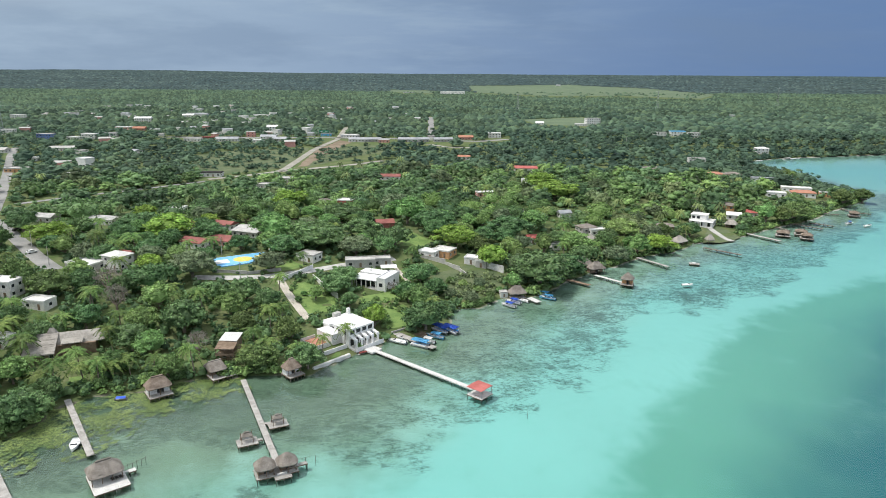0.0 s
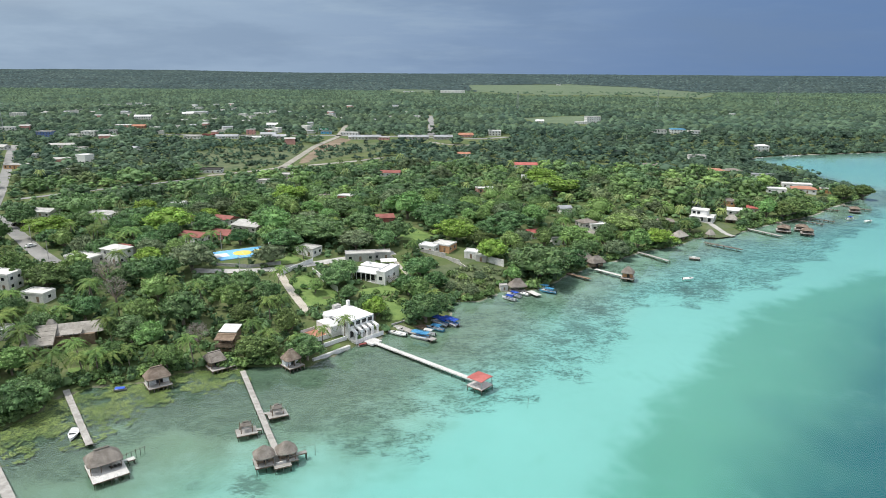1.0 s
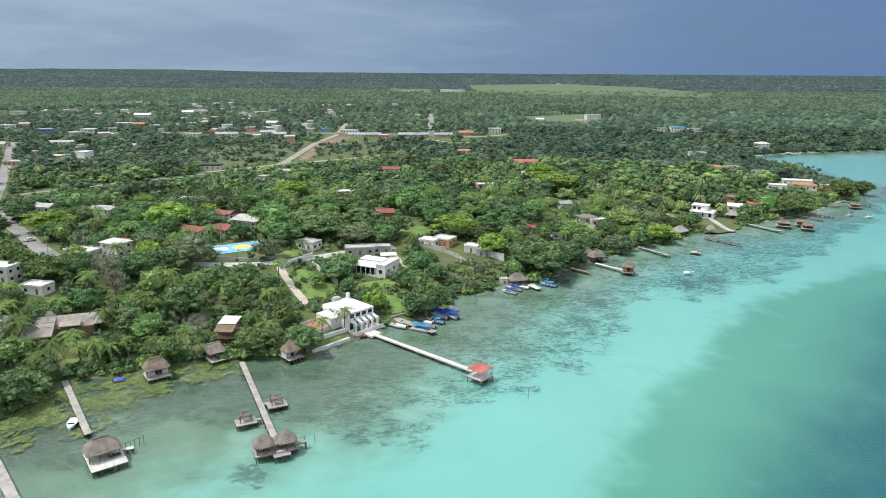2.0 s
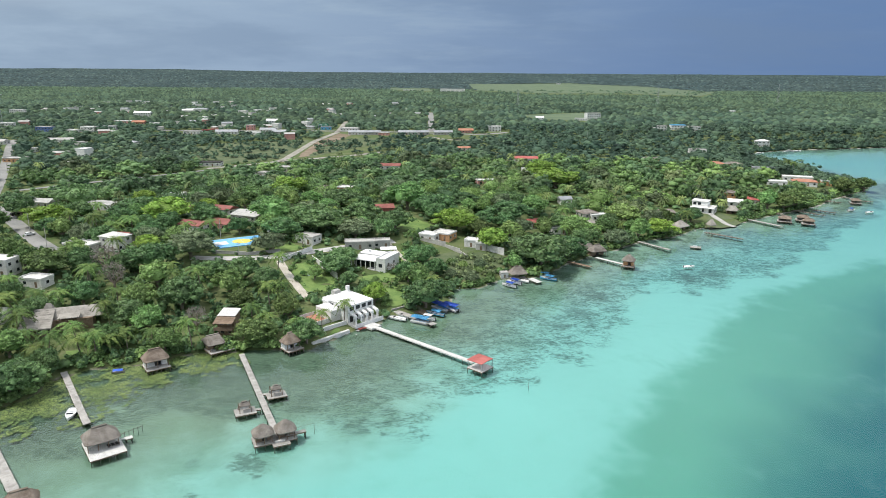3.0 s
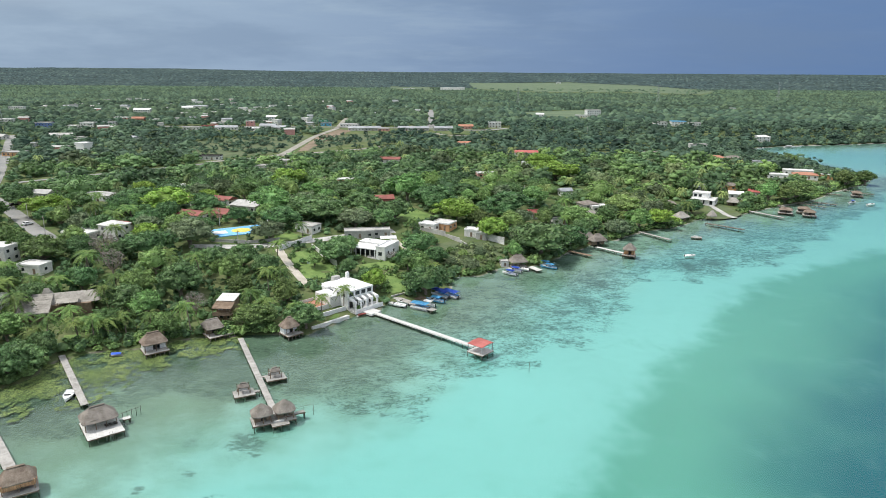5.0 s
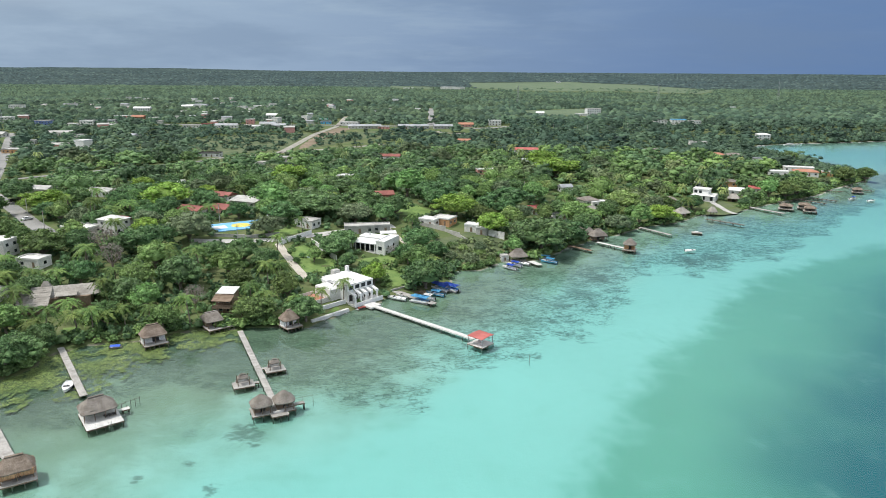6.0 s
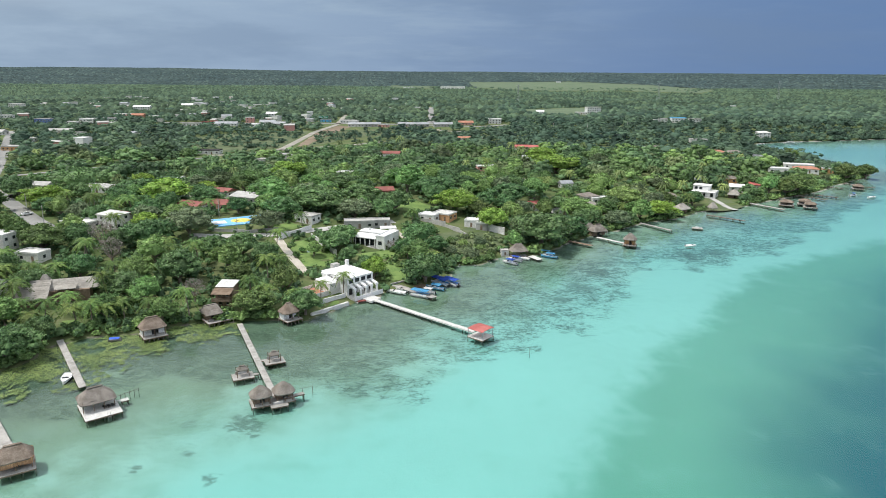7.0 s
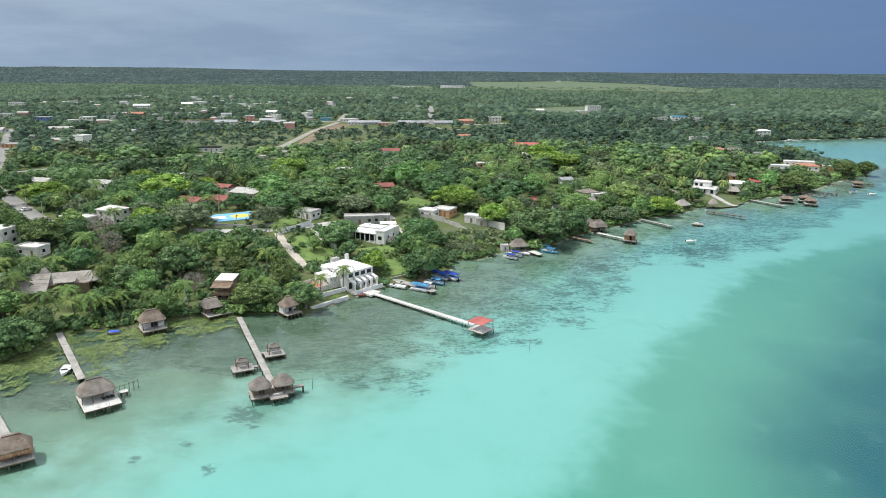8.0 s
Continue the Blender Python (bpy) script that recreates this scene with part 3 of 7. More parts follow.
def pier(a, b, width, z, label, board="grey_plank", pile_gap=3.2, start=0.0, stone=False, stubs=0.0, category="pier"):
    """A walkway on piles from a to b."""
    a, b = Vector((*a, 0)), Vector((*b, 0))
    long = (b - a).length
    ob = thing("pier", a.x, a.y, 0, math.degrees(math.atan2(b.y - a.y, b.x - a.x)), label, category)
    half = width / 2
    if stone:
        tagged(part("walkway", planks(bmesh.new(), start, long, -half, half, z, 2.4), M[board], ob), kind="stuff")
        part("edge_beam", box(boxed(start, half - 0.15, z - 0.35, long, half + 0.03, z + 0.05), start, -half - 0.03, z - 0.35, long, -half + 0.15, z + 0.05), M[board], ob)
    else:
        tagged(part("walkway", planks(bmesh.new(), start, long, -half, half, z, 0.32), M[board], ob), kind="stuff")
        for s in (-1, 1):
            part("stringer", boxed(start, s * half * 0.75 - 0.07, z - 0.25, long, s * half * 0.75 + 0.07, z - 0.055), M["brown_wood"], ob)
    for k in range(int((long - start) / pile_gap) + 1):
        for s in (-1, 1):
            x = start + 0.3 + k * pile_gap
            lean = rng.uniform(-0.06, 0.06)
            part("stilt", rod((x, s * half * 0.85, -2.0), (x + lean, s * (half * 0.85 + 0.02), z - 0.04 + (rng.uniform(0, stubs) if stubs else 0)), 0.13, 0.11), M["pile"], ob)
    return ob


def deck_on(ob, x0, x1, y0, y1, z, material="grey_plank", along="y", piles=(3, 3)):
    """A platform of boards on piles as parts of ob."""
    tagged(part("deck", planks(bmesh.new(), x0, x1, y0, y1, z, 0.3, along), M[material], ob), kind="stuff")
    part("deck_frame", box(box(box(boxed(x0, y0, z - 0.28, x1, y0 + 0.12, z - 0.06), x0, y1 - 0.12, z - 0.28, x1, y1, z - 0.06), x0, y0 + 0.13, z - 0.28, x0 + 0.12, y1 - 0.13, z - 0.06), x1 - 0.12, y0 + 0.13, z - 0.28, x1, y1 - 0.13, z - 0.06), M["brown_wood"], ob)
    for i in range(piles[0]):
        for j in range(piles[1]):
            x, y = x0 + 0.2 + (x1 - x0 - 0.4) * i / max(1, piles[0] - 1), y0 + 0.2 + (y1 - y0 - 0.4) * j / max(1, piles[1] - 1)
            part("stilt", rod((x, y, -2.0), (x + rng.uniform(-0.04, 0.04), y, z - 0.06), 0.13, 0.11), M["pile"], ob)


def thatch(x0, x1, y0, y1, z0, z1, ridge=0.35, tiers=6, round_=0.5, sides=44):
    """A shaggy palm-thatch roof in overlapping tiers; ridge is the share of the length that stays level on top."""
    bm = bmesh.new()
    cx, cy, hx, hy = (x0 + x1) / 2, (y0 + y1) / 2, (x1 - x0) / 2, (y1 - y0) / 2
    power = 2 / (2 + 6 * (1 - round_))

    def ring(t, spread, drop, shag):
        made = []
        for k in range(sides):
            a = 2 * math.pi * k / sides
            c, s = math.cos(a), math.sin(a)
            ux, uy = math.copysign(abs(c) ** power, c), math.copysign(abs(s) ** power, s)
            rx, ry = hx * (1 - t) + hx * ridge * t + spread, hy * (1 - t) + 0.12 * t + spread
            curve = z0 + (z1 - z0) * (t ** 0.92) - drop
            made.append(bm.verts.new((cx + ux * rx * (1 + rng.uniform(-shag, shag)), cy + uy * ry * (1 + rng.uniform(-shag, shag)), curve + rng.uniform(-shag, shag) * 1.6)))
        return made
    last = None
    for tier in range(tiers):
        low, high = tier / tiers, (tier + 1) / tiers
        bottom, hem, top = ring(low, 0.0, 0.22 if tier == 0 else 0.05, 0.03), ring(low, 0.05, 0.0, 0.022), ring(min(high + 0.03, 1.0), 0.0, 0.0, 0.012)
        for k in range(sides):
            j = (k + 1) % sides
            bm.faces.new((bottom[k], bottom[j], hem[j], hem[k]))
            bm.faces.new((hem[k], hem[j], top[j], top[k]))
        if last:
            for k in range(sides):
                j = (k + 1) % sides
                bm.faces.new((last[k], last[j], bottom[j], bottom[k]))
        last = top
        if tier == tiers - 1:
            bm.faces.new(top)
        if tier == 0:
            bm.faces.new(bottom[::-1])
    return bm


def palapa(name, x, y, z, turn, w, d, label, eave=2.3, top=4.6, roof="thatch", ridge=0.35, round_=0.5, wall=None, over=0.5, deck=None, piles=(3, 3), wall_low=0.0, category="hut", posts=(3, 2), group=""):
    """A thatched hut of width w (local x) and depth d; the front is at -y. deck: its bounds; wall: material of the closed walls."""
    ob = thing(name, x, y, 0, turn, label, category, group)
    if deck:
        deck_on(ob, *deck, z, piles=piles)
    part("roof", thatch(-w / 2 - over, w / 2 + over, -d / 2 - over, d / 2 + over, z + eave, z + top, ridge, 6, round_), M[roof], ob)
    if ridge > 0.2:
        part("ridge_cap", boxed(-(w / 2 + over) * ridge * 1.05, -0.28, z + top - 0.12, (w / 2 + over) * ridge * 1.05, 0.28, z + top + 0.14), M[roof], ob)
    for i in range(posts[0]):
        for j in range(posts[1]):
            px, py = -w / 2 + 0.15 + (w - 0.3) * i / (posts[0] - 1), -d / 2 + 0.15 + (d - 0.3) * j / (posts[1] - 1)
            part("post", rod((px, py, z), (px, py, z + eave + 0.35), 0.10, 0.09), M["brown_wood"], ob)
    if wall:
        back = 0.0
        part("wall", boxed(-w / 2 + 0.3, d / 2 - 0.25, z, w / 2 - 0.3, d / 2 - 0.12, z + eave + 0.1), M[wall], ob, "back wall")
        for s in (-1, 1):
            a, b = sorted((s * (w / 2 - 0.12), s * (w / 2 - 0.25)))
            part("wall", boxed(a, back - d * 0.15, z, b, d / 2 - 0.26, z + eave + 0.1), M[wall], ob)
        front = -d * 0.15
        part("wall", boxed(-w / 2 + 0.26, front, z, -w * 0.08, front + 0.13, z + eave + 0.1), M[wall], ob)
        part("wall", boxed(w * 0.22, front, z, w / 2 - 0.26, front + 0.13, z + eave + 0.1), M[wall], ob)
        # near-black panel in the gap, painted as the shade indoors
        part("door", boxed(-w * 0.08 + 0.02, front + 0.03, z + 0.01, w * 0.10, front + 0.09, z + 2.05), M["dark"], ob, "dark panel painted as the shade of an open doorway")
    return ob


def hull_rings(bm, long, beam, deep, sheer=0.25):
    """A boat's hull from rounded sections, bow at +x; returns the gunwale rings."""
    rows = []
    for k in range(9):
        t = k / 8
        half = beam / 2 * (1 - max(0, (t - 0.45) / 0.55) ** 2.2) * (0.88 + 0.12 * min(1, t * 4)) + 0.015
        top = deep + sheer * t * t
        rows.append([bm.verts.new((long * (t - 0.5), half * y, top * (1 if abs(y) == 1 else 0) + (deep * 0.25 * (abs(y) == 0.75)) - (0.15 if y == 0 else 0))) for y in (-1, -0.75, 0, 0.75, 1)])
    for a, b in zip(rows[:-1], rows[1:]):
        for i in range(4):
            bm.faces.new((a[i], b[i], b[i + 1], a[i + 1]))
    bm.faces.new(rows[0])
    return rows


def motor_boat(x, y, turn, long, beam, label, hull="gelcoat", canopy=None, inner="pale_concrete", group="moored boats", engine=True):
    ob = thing("motor_boat", x, y, 0.02, turn, label, "boat", group)
    bm = bmesh.new()
    hull_rings(bm, long, beam, 0.65)
    part("hull", bm, M[hull], ob)
    bm = bmesh.new()
    rows = []
    for k in range(9):
        t = k / 8
        half = (beam / 2 * (1 - max(0, (t - 0.45) / 0.55) ** 2.2)) * 0.9
        rows.append((bm.verts.new((long * (t - 0.5) * 0.97, -half, 0.40 + 0.28 * (t > 0.62) + 0.1 * t)), bm.verts.new((long * (t - 0.5) * 0.97, half, 0.40 + 0.28 * (t > 0.62) + 0.1 * t))))
    for a, b in zip(rows[:-1], rows[1:]):
        bm.faces.new((a[0], b[0], b[1], a[1]))
    part("cockpit_floor", bm, M[inner], ob)
    for k in (-0.22, 0.02):
        part("bench", boxed(long * k, -beam * 0.36, 0.42, long * k + 0.4, beam * 0.36, 0.72), M["gelcoat"], ob)
    part("windscreen", box(bmesh.new(), long * 0.13, -beam * 0.3, 0.7, long * 0.14, beam * 0.3, 1.1), M["glass"], ob)
    if engine:
        part("outboard_motor", rod((-long * 0.5 - 0.15, 0, 0.1), (-long * 0.5 - 0.2, 0, 1.0), 0.12, 0.19, 6), M["dark"], ob)
    if canopy:
        bm = bmesh.new()
        grid = [[bm.verts.new((long * (-0.36 + 0.52 * i / 4), beam * 0.5 * (-1 + j / 2), 2.0 - 0.10 * (j - 2) ** 2 / 2 - (0.05 if i in (1, 3) else 0))) for j in range(5)] for i in range(5)]
        for i in range(4):
            for j in range(4):
                bm.faces.new((grid[i][j], grid[i + 1][j], grid[i + 1][j + 1], grid[i][j + 1]))
        bmesh.ops.solidify(bm, geom=bm.faces[:], thickness=0.05)
        part("canopy", bm, M[canopy], ob, "sun canopy")
        for i in (-0.35, 0.15):
            for s in (-1, 1):
                part("canopy_post", rod((long * i, s * beam * 0.42, 0.5), (long * i, s * beam * 0.42, 1.82), 0.03), M["grey_metal"], ob)
    return ob


def pontoon_boat(x, y, turn, long, beam, label, canopy="tarp", group="moored boats"):
    """A flat deck on two floats with rails and a tarpaulin roof."""
    ob = thing("pontoon_boat", x, y, 0.0, turn, label, "boat", group)
    for s in (-1, 1):
        bm = rod((-long / 2, s * beam * 0.36, 0.12), (long * 0.38, s * beam * 0.36, 0.12), 0.30, 0.30, 10)
        rod((long * 0.38, s * beam * 0.36, 0.12), (long / 2, s * beam * 0.36, 0.22), 0.30, 0.06, 10, bm)
        part("float", bm, M["grey_metal"], ob, smooth_faces=False)
    part("deck", boxed(-long / 2 + 0.1, -beam / 2, 0.42, long * 0.44, beam / 2, 0.54), M["pale_concrete"], ob)
    for s in (-1, 1):
        part("rail", box(boxed(-long * 0.45, s * beam * 0.48 - 0.03, 0.95, long * 0.4, s * beam * 0.48 + 0.03, 1.05), -long * 0.45, s * beam * 0.48 - 0.02, 0.60, long * 0.4, s * beam * 0.48 + 0.02, 0.90), M["gelcoat"], ob)
        part("bench", boxed(-long * 0.4, s * beam * 0.34 - 0.2, 0.55, long * 0.28, s * beam * 0.34 + 0.2, 0.9), M["sky_blue"], ob)
    bm = bmesh.new()
    grid = [[bm.verts.new((long * (-0.46 + 0.86 * i / 6), beam * 0.56 * (-1 + j / 2), 2.35 - 0.12 * (j - 2) ** 2 / 2 + rng.uniform(-0.07, 0.07))) for j in range(5)] for i in range(7)]
    for i in range(6):
        for j in range(4):
            bm.faces.new((grid[i][j], grid[i + 1][j], grid[i + 1][j + 1], grid[i][j + 1]))
    bmesh.ops.solidify(bm, geom=bm.faces[:], thickness=0.05)
    part("canopy", bm, M[canopy], ob, "sagging tarpaulin roof")
    for i in (-0.44, -0.02, 0.38):
        for s in (-1, 1):
            part("canopy_post", rod((long * i, s * beam * 0.46, 0.5), (long * i, s * beam * 0.46, 2.2), 0.035), M["grey_metal"], ob)
    part("outboard_motor", rod((-long * 0.5 - 0.1, 0, 0.0), (-long * 0.5 - 0.15, 0, 1.1), 0.13, 0.2, 6), M["dark"], ob)
    return ob


def lounger(x, y, z, turn):
    ob = thing("sun_lounger", x, y, z, turn, "dark woven sun lounger with a raised back on the deck", "sun lounger", "loungers on the deck")
    part("seat", boxed(-0.3, -0.75, 0.24, 0.3, 0.42, 0.32), M["dark"], ob)
    part("backrest", box(bmesh.new(), -0.3, 0.0, 0.0, 0.3, 0.72, 0.08, pose(0, 0.43, 0.26, 38)), M["dark"], ob)
    for i in (-0.25, 0.25):
        for j in (-0.65, 0.35):
            part("leg", boxed(i - 0.03, j - 0.03, 0, i + 0.03, j + 0.03, 0.235), M["brown_wood"], ob)
    return ob


def ladder(x, y, z, turn):
    ob = thing("swim_ladder", x, y, 0, turn, "wooden swim ladder hanging from the deck's edge", "ladder")
    for s in (-0.28, 0.28):
        part("rail", boxed(s - 0.04, -0.16, -1.1, s + 0.04, -0.08, z + 0.75), M["grey_plank"], ob)
    for k in range(6):
        part("rung", boxed(-0.235, -0.15, -0.9 + k * 0.32, 0.235, -0.09, -0.84 + k * 0.32), M["grey_plank"], ob)
    return ob


def heading(a, b):
    return math.degrees(math.atan2(b[1] - a[1], b[0] - a[0]))


def along(a, b, t, side=0.0):
    """A point from a towards b by the share t, and side metres to the left of that line."""
    a, b = Vector(a), Vector(b)
    w = (b - a).normalized()
    return tuple(a + (b - a) * t + Vector((-w.y, w.x)) * side)


# the pier with the large open palapa
A1, B1 = (-103.7, 171.1), (-83.1, 143.1)
pier(A1, B1, 1.65, 0.65, "weathered grey plank pier over the lily pads")
C1 = (-74.3, 133.2)
T1 = heading((-75.4, 128.7), (-69.7, 133.1))
hall = palapa("palapa", *C1, 0.65, T1, 6.5, 5.4, "large open thatched palapa on a pale wooden deck", 2.0, 4.4, "thatch", 0.4, 0.35, over=0.45, posts=(4, 2), category="palapa")
for child in hall.children:
    child.location.y += 1.6
    child.location.x -= 0.2
deck_on(hall, -3.7, 3.7, -4.7, 4.5, 0.65, "pale_concrete", "x", (5, 4))
part("wall", boxed(-3.2, 3.95, 0.655, 3.0, 4.08, 1.7), M["brown_wood"], hall, "low plank screen")
for k in range(3):
    p = Matrix.Rotation(radians(T1), 2) @ Vector((0.9 + 0.85 * k, -0.6))
    lounger(C1[0] + p.x, C1[1] + p.y, 0.65, T1 + 180 + 8)
p = Matrix.Rotation(radians(T1), 2) @ Vector((0.9, -4.72))
ladder(C1[0] + p.x, C1[1] + p.y, 0.65, T1)
p = Matrix.Rotation(radians(T1), 2) @ Vector((5.4, 1.3))
stage = thing("swim_platform", C1[0] + p.x, C1[1] + p.y, 0, T1, "small pale floating platform tied beside the deck", "platform")
deck_on(stage, -0.8, 0.8, -0.7, 0.7, 0.45, "pale_concrete", "x", (2, 2))
part("gangway", boxed(-1.65, -0.3, 0.5, -0.82, 0.3, 0.58), M["pale_concrete"], stage)
p = Matrix.Rotation(radians(T1), 2) @ Vector((6.4, 3.2))
frame_ = thing("hammock_frame", C1[0] + p.x, C1[1] + p.y, 0, T1 + 12, "row of thin posts with a beam standing in the water", "frame")
for k in range(6):
    part("post", rod((-2.6 + k * 1.05, 0, -1.9), (-2.6 + k * 1.05, 0, 1.25 + 0.1 * (k % 2)), 0.06), M["pile"], frame_)
part("beam", rod((-2.7, 0, 1.05), (2.8, 0, 1.05), 0.045), M["pile"], frame_)
skiff = motor_boat(*(-89.6, 148.2), -75, 6.0, 2.4, "white skiff moored among the lily pads", "gelcoat", None, "gelcoat", engine=False)

# the pier at the edge of the view with the straw-skirted hut
A0, B0 = (-102.2, 136.5), (-84.5, 117.1)
pier(A0, B0, 2.2, 0.65, "weathered grey plank pier")
T0 = heading((-79.2, 107.3), (-75.1, 109.9))
palapa("palapa", *(-79.0, 110.9), 0.65, T0, 5.6, 4.2, "square palapa with a straw skirt at the end of a pier", 2.1, 4.3, "brown_thatch", 0.45, 0.3, "straw", 0.35, (-3.2, 3.2, -3.0, 2.6), (4, 3), category="palapa")

SKIRTED = bpy.data.objects[[ob.name for ob in bpy.data.objects if ob.name.startswith("palapa") and ob.parent is None][-1]]
bm = bmesh.new()
for side in range(4):
    long = 5.9 if side % 2 == 0 else 4.5
    away = -2.32 if side % 2 == 0 else -3.02
    for k in range(int(long / 0.13)):
        px = -long / 2 + 0.13 * k + rng.uniform(-0.02, 0.02)
        box(bm, px, away - 0.03 + rng.uniform(-0.03, 0.03), 1.75 + rng.uniform(-0.25, 0.2), px + 0.12, away + 0.03, 2.85, pose(0, 0, 0, 0, 0, 90 * side))
part("straw_fringe", bm, M["straw"], SKIRTED, "hanging orange straw fringe under the eaves")

# the long pier with two huts and two side platforms
A2, B2 = (-58.6, 184.1), (-37.8, 139.7)
pier(A2, B2, 1.55, 0.65, "long weathered plank pier")
T2 = heading(A2, B2)
end = thing("swim_platform", *(-36.2, 136.4), 0, T2, "plank platform at the end of the long pier", "platform")
deck_on(end, -2.6, 2.4, -1.9, 1.9, 0.655, "grey_plank", "x")
part("bench", boxed(0.4, -1.2, 0.66, 0.9, 1.0, 1.05), M["pale_concrete"], end)
for spot, label in (((-40.0, 136.4), "round thatched hut beside the pier's end"), ((-35.4, 138.4), "round thatched hut with a railed walkway beside the pier")):
    palapa("palapa", *spot, 0.65, T2 + 90, 3.7, 3.7, label, 2.0, 4.1, "thatch", 0.12, 0.75, "brown_wood", 0.55, (-2.3, 2.3, -2.3, 2.3), (3, 3), category="palapa", group="huts on the long pier")
walk_ = thing("walkway", *(-33.3, 139.2), 0, heading((-35.4, 138.1), (-31.6, 140.1)), "narrow plank walkway with a thin railing", "walkway")
deck_on(walk_, -2.4, 2.4, -0.6, 0.6, 0.95, "grey_plank", "x", (3, 2))
for k in range(3):
    part("rail_post", rod((-2.2 + 2.2 * k, 0.55, 0.95), (-2.2 + 2.2 * k, 0.55, 2.0), 0.05), M["pile"], walk_)
part("handrail", rod((-2.3, 0.55, 1.9), (4.6, 0.55, 1.9), 0.03), M["pile"], walk_)
part("rail_post", rod((4.6, 0.55, -1.8), (4.6, 0.55, 2.0), 0.05), M["pile"], walk_)
for spot, link, label in (((-47.9, 149.9), (-44.6, 150.9), "side platform with a bare, half-ruined thatch frame"), ((-42.4, 158.8), (-45.7, 158.7), "small side platform under a worn thatch canopy")):
    ruin = palapa("palapa", *spot, 0.6, T2 + 90, 3.0, 2.4, label, 1.75, 2.5, "thatch", 0.5, 0.3, None, -0.25, (-2.5, 2.5, -2.1, 1.7), (3, 3), posts=(2, 2), category="palapa", group="side platforms")
    bridge = thing("walkway", *spot, 0, heading(spot, link), "short plank bridge to the pier", "walkway", "side platforms")
    span = (Vector(link) - Vector(spot)).length
    deck_on(bridge, 2.3, span + 0.3, -0.45, 0.45, 0.62, "grey_plank", "x", (2, 2))
    part("rail_board", boxed(-1.6, 1.2, 0.61, 1.4, 1.35, 1.3), M["pale_concrete"], ruin)

# the white concrete pier with the red roof
P3, Q3 = (-23.8, 207.8), (9.4, 178.8)
pier(P3, Q3, 1.4, 0.8, "white concrete pier from the villa", "pale_concrete", 4.0, stone=True)
T3 = heading(P3, Q3)
apron = thing("landing_apron", *(-22.9, 207.3), 0, T3, "broad white concrete landing at the shore", "landing")
part("slab", boxed(-2.0, -2.2, 0.2, 2.6, 2.2, 0.83), M["pale_concrete"], apron)
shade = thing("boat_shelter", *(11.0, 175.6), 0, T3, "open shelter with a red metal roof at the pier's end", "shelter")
deck_on(shade, -2.7, 2.7, -2.7, 2.7, 0.8, "pale_concrete", "x", (3, 3))
part("roof", box(bmesh.new(), -2.6, -2.7, -0.05, 2.6, 0.0, 0.05, pose(0, 0, 3.35, 4)), M["red"], shade, "red sheet roof")
part("roof", box(bmesh.new(), -2.6, 0.03, -0.05, 2.6, 2.7, 0.05, pose(0, 0, 3.35, -4)), M["red"], shade, "red sheet roof")
for i in (-2.4, 2.4):
    for j in (-2.4, 2.4):
        part("post", boxed(i - 0.07, j - 0.07, 0.8, i + 0.07, j + 0.07, 3.12), M["grey_metal"], shade)
for s in (-1, 1):
    part("railing", box(boxed(-2.4, s * 2.5 - 0.02, 1.65, 2.4, s * 2.5 + 0.02, 1.72), -2.4, s * 2.5 - 0.02, 1.2, 2.4, s * 2.5 + 0.02, 1.26), M["grey_metal"], shade)
kayak = thing("kayak", *(-25.2, 205.2), 0.3, 30, "red kayak pulled up on the shore", "kayak")
bm = bmesh.new()
hull_rings(bm, 3.2, 0.9, 0.35, 0.1)
part("hull", bm, M["red"], kayak)
part("cover", boxed(-1.4, -0.3, 0.28, 0.9, 0.3, 0.34), M["red"], kayak)

# huts along the shore
palapa("stilt_hut", *(-79.8, 174.8), 1.2, T1 - 1, 6.0, 4.6, "stilt hut with brown thatch roof and pale walls over water", 2.3, 4.9, "brown_thatch", 0.45, 0.35, "old_white", 0.4, (-3.2, 3.2, -3.4, 2.6), (6, 3), category="hut")
palapa("stilt_hut", *(-67.7, 187.2), 1.2, T1 + 2, 4.4, 6.0, "stilt hut with a grey-brown thatch roof", 2.1, 4.1, "thatch", 0.7, 0.12, "brown_wood", 0.4, (-2.6, 5.0, -4.6, 3.2), (6, 3), category="hut")
palapa("stilt_hut", *(-45.0, 187.7), 1.2, T1 + 6, 4.4, 4.0, "round stilt hut with a domed thatch roof and white walls", 2.2, 4.7, "brown_thatch", 0.25, 0.6, "white", 0.5, (-2.4, 2.8, -3.2, 2.2), (5, 3), category="hut")
palapa("boat_palapa", *(30.6, 261.2), 0.8, 12, 6.2, 4.6, "thatched boat shelter on the shore", 2.0, 4.6, "thatch", 0.35, 0.3, None, 0.5, (-3.2, 3.2, -3.0, 2.4), (4, 3), category="palapa")
palapa("palapa", *(80.0, 278.7), 1.0, -22, 4.4, 4.4, "four-sided palapa on a small pier-head deck", 2.4, 5.0, "thatch", 0.08, 0.4, "ochre", 0.5, (-2.7, 2.7, -2.7, 2.7), (3, 3), category="palapa")
pier((68.7, 290.9), (78.4, 280.3), 1.9, 1.0, "pale wooden pier to a palapa", "pale_concrete")
pier((96.0, 320.7), (106.2, 305.2), 1.8, 1.0, "old grey wooden pier", "grey_plank", 3.0)
pier((55.0, 284.7), (63.5, 276.8), 2.2, 0.8, "low dark landing stage", "brown_wood", 3.0)
pier((136.3, 341.3), (150.0, 327.3), 1.8, 0.9, "old dark wooden pier", "pile", 3.4, stubs=0.5)
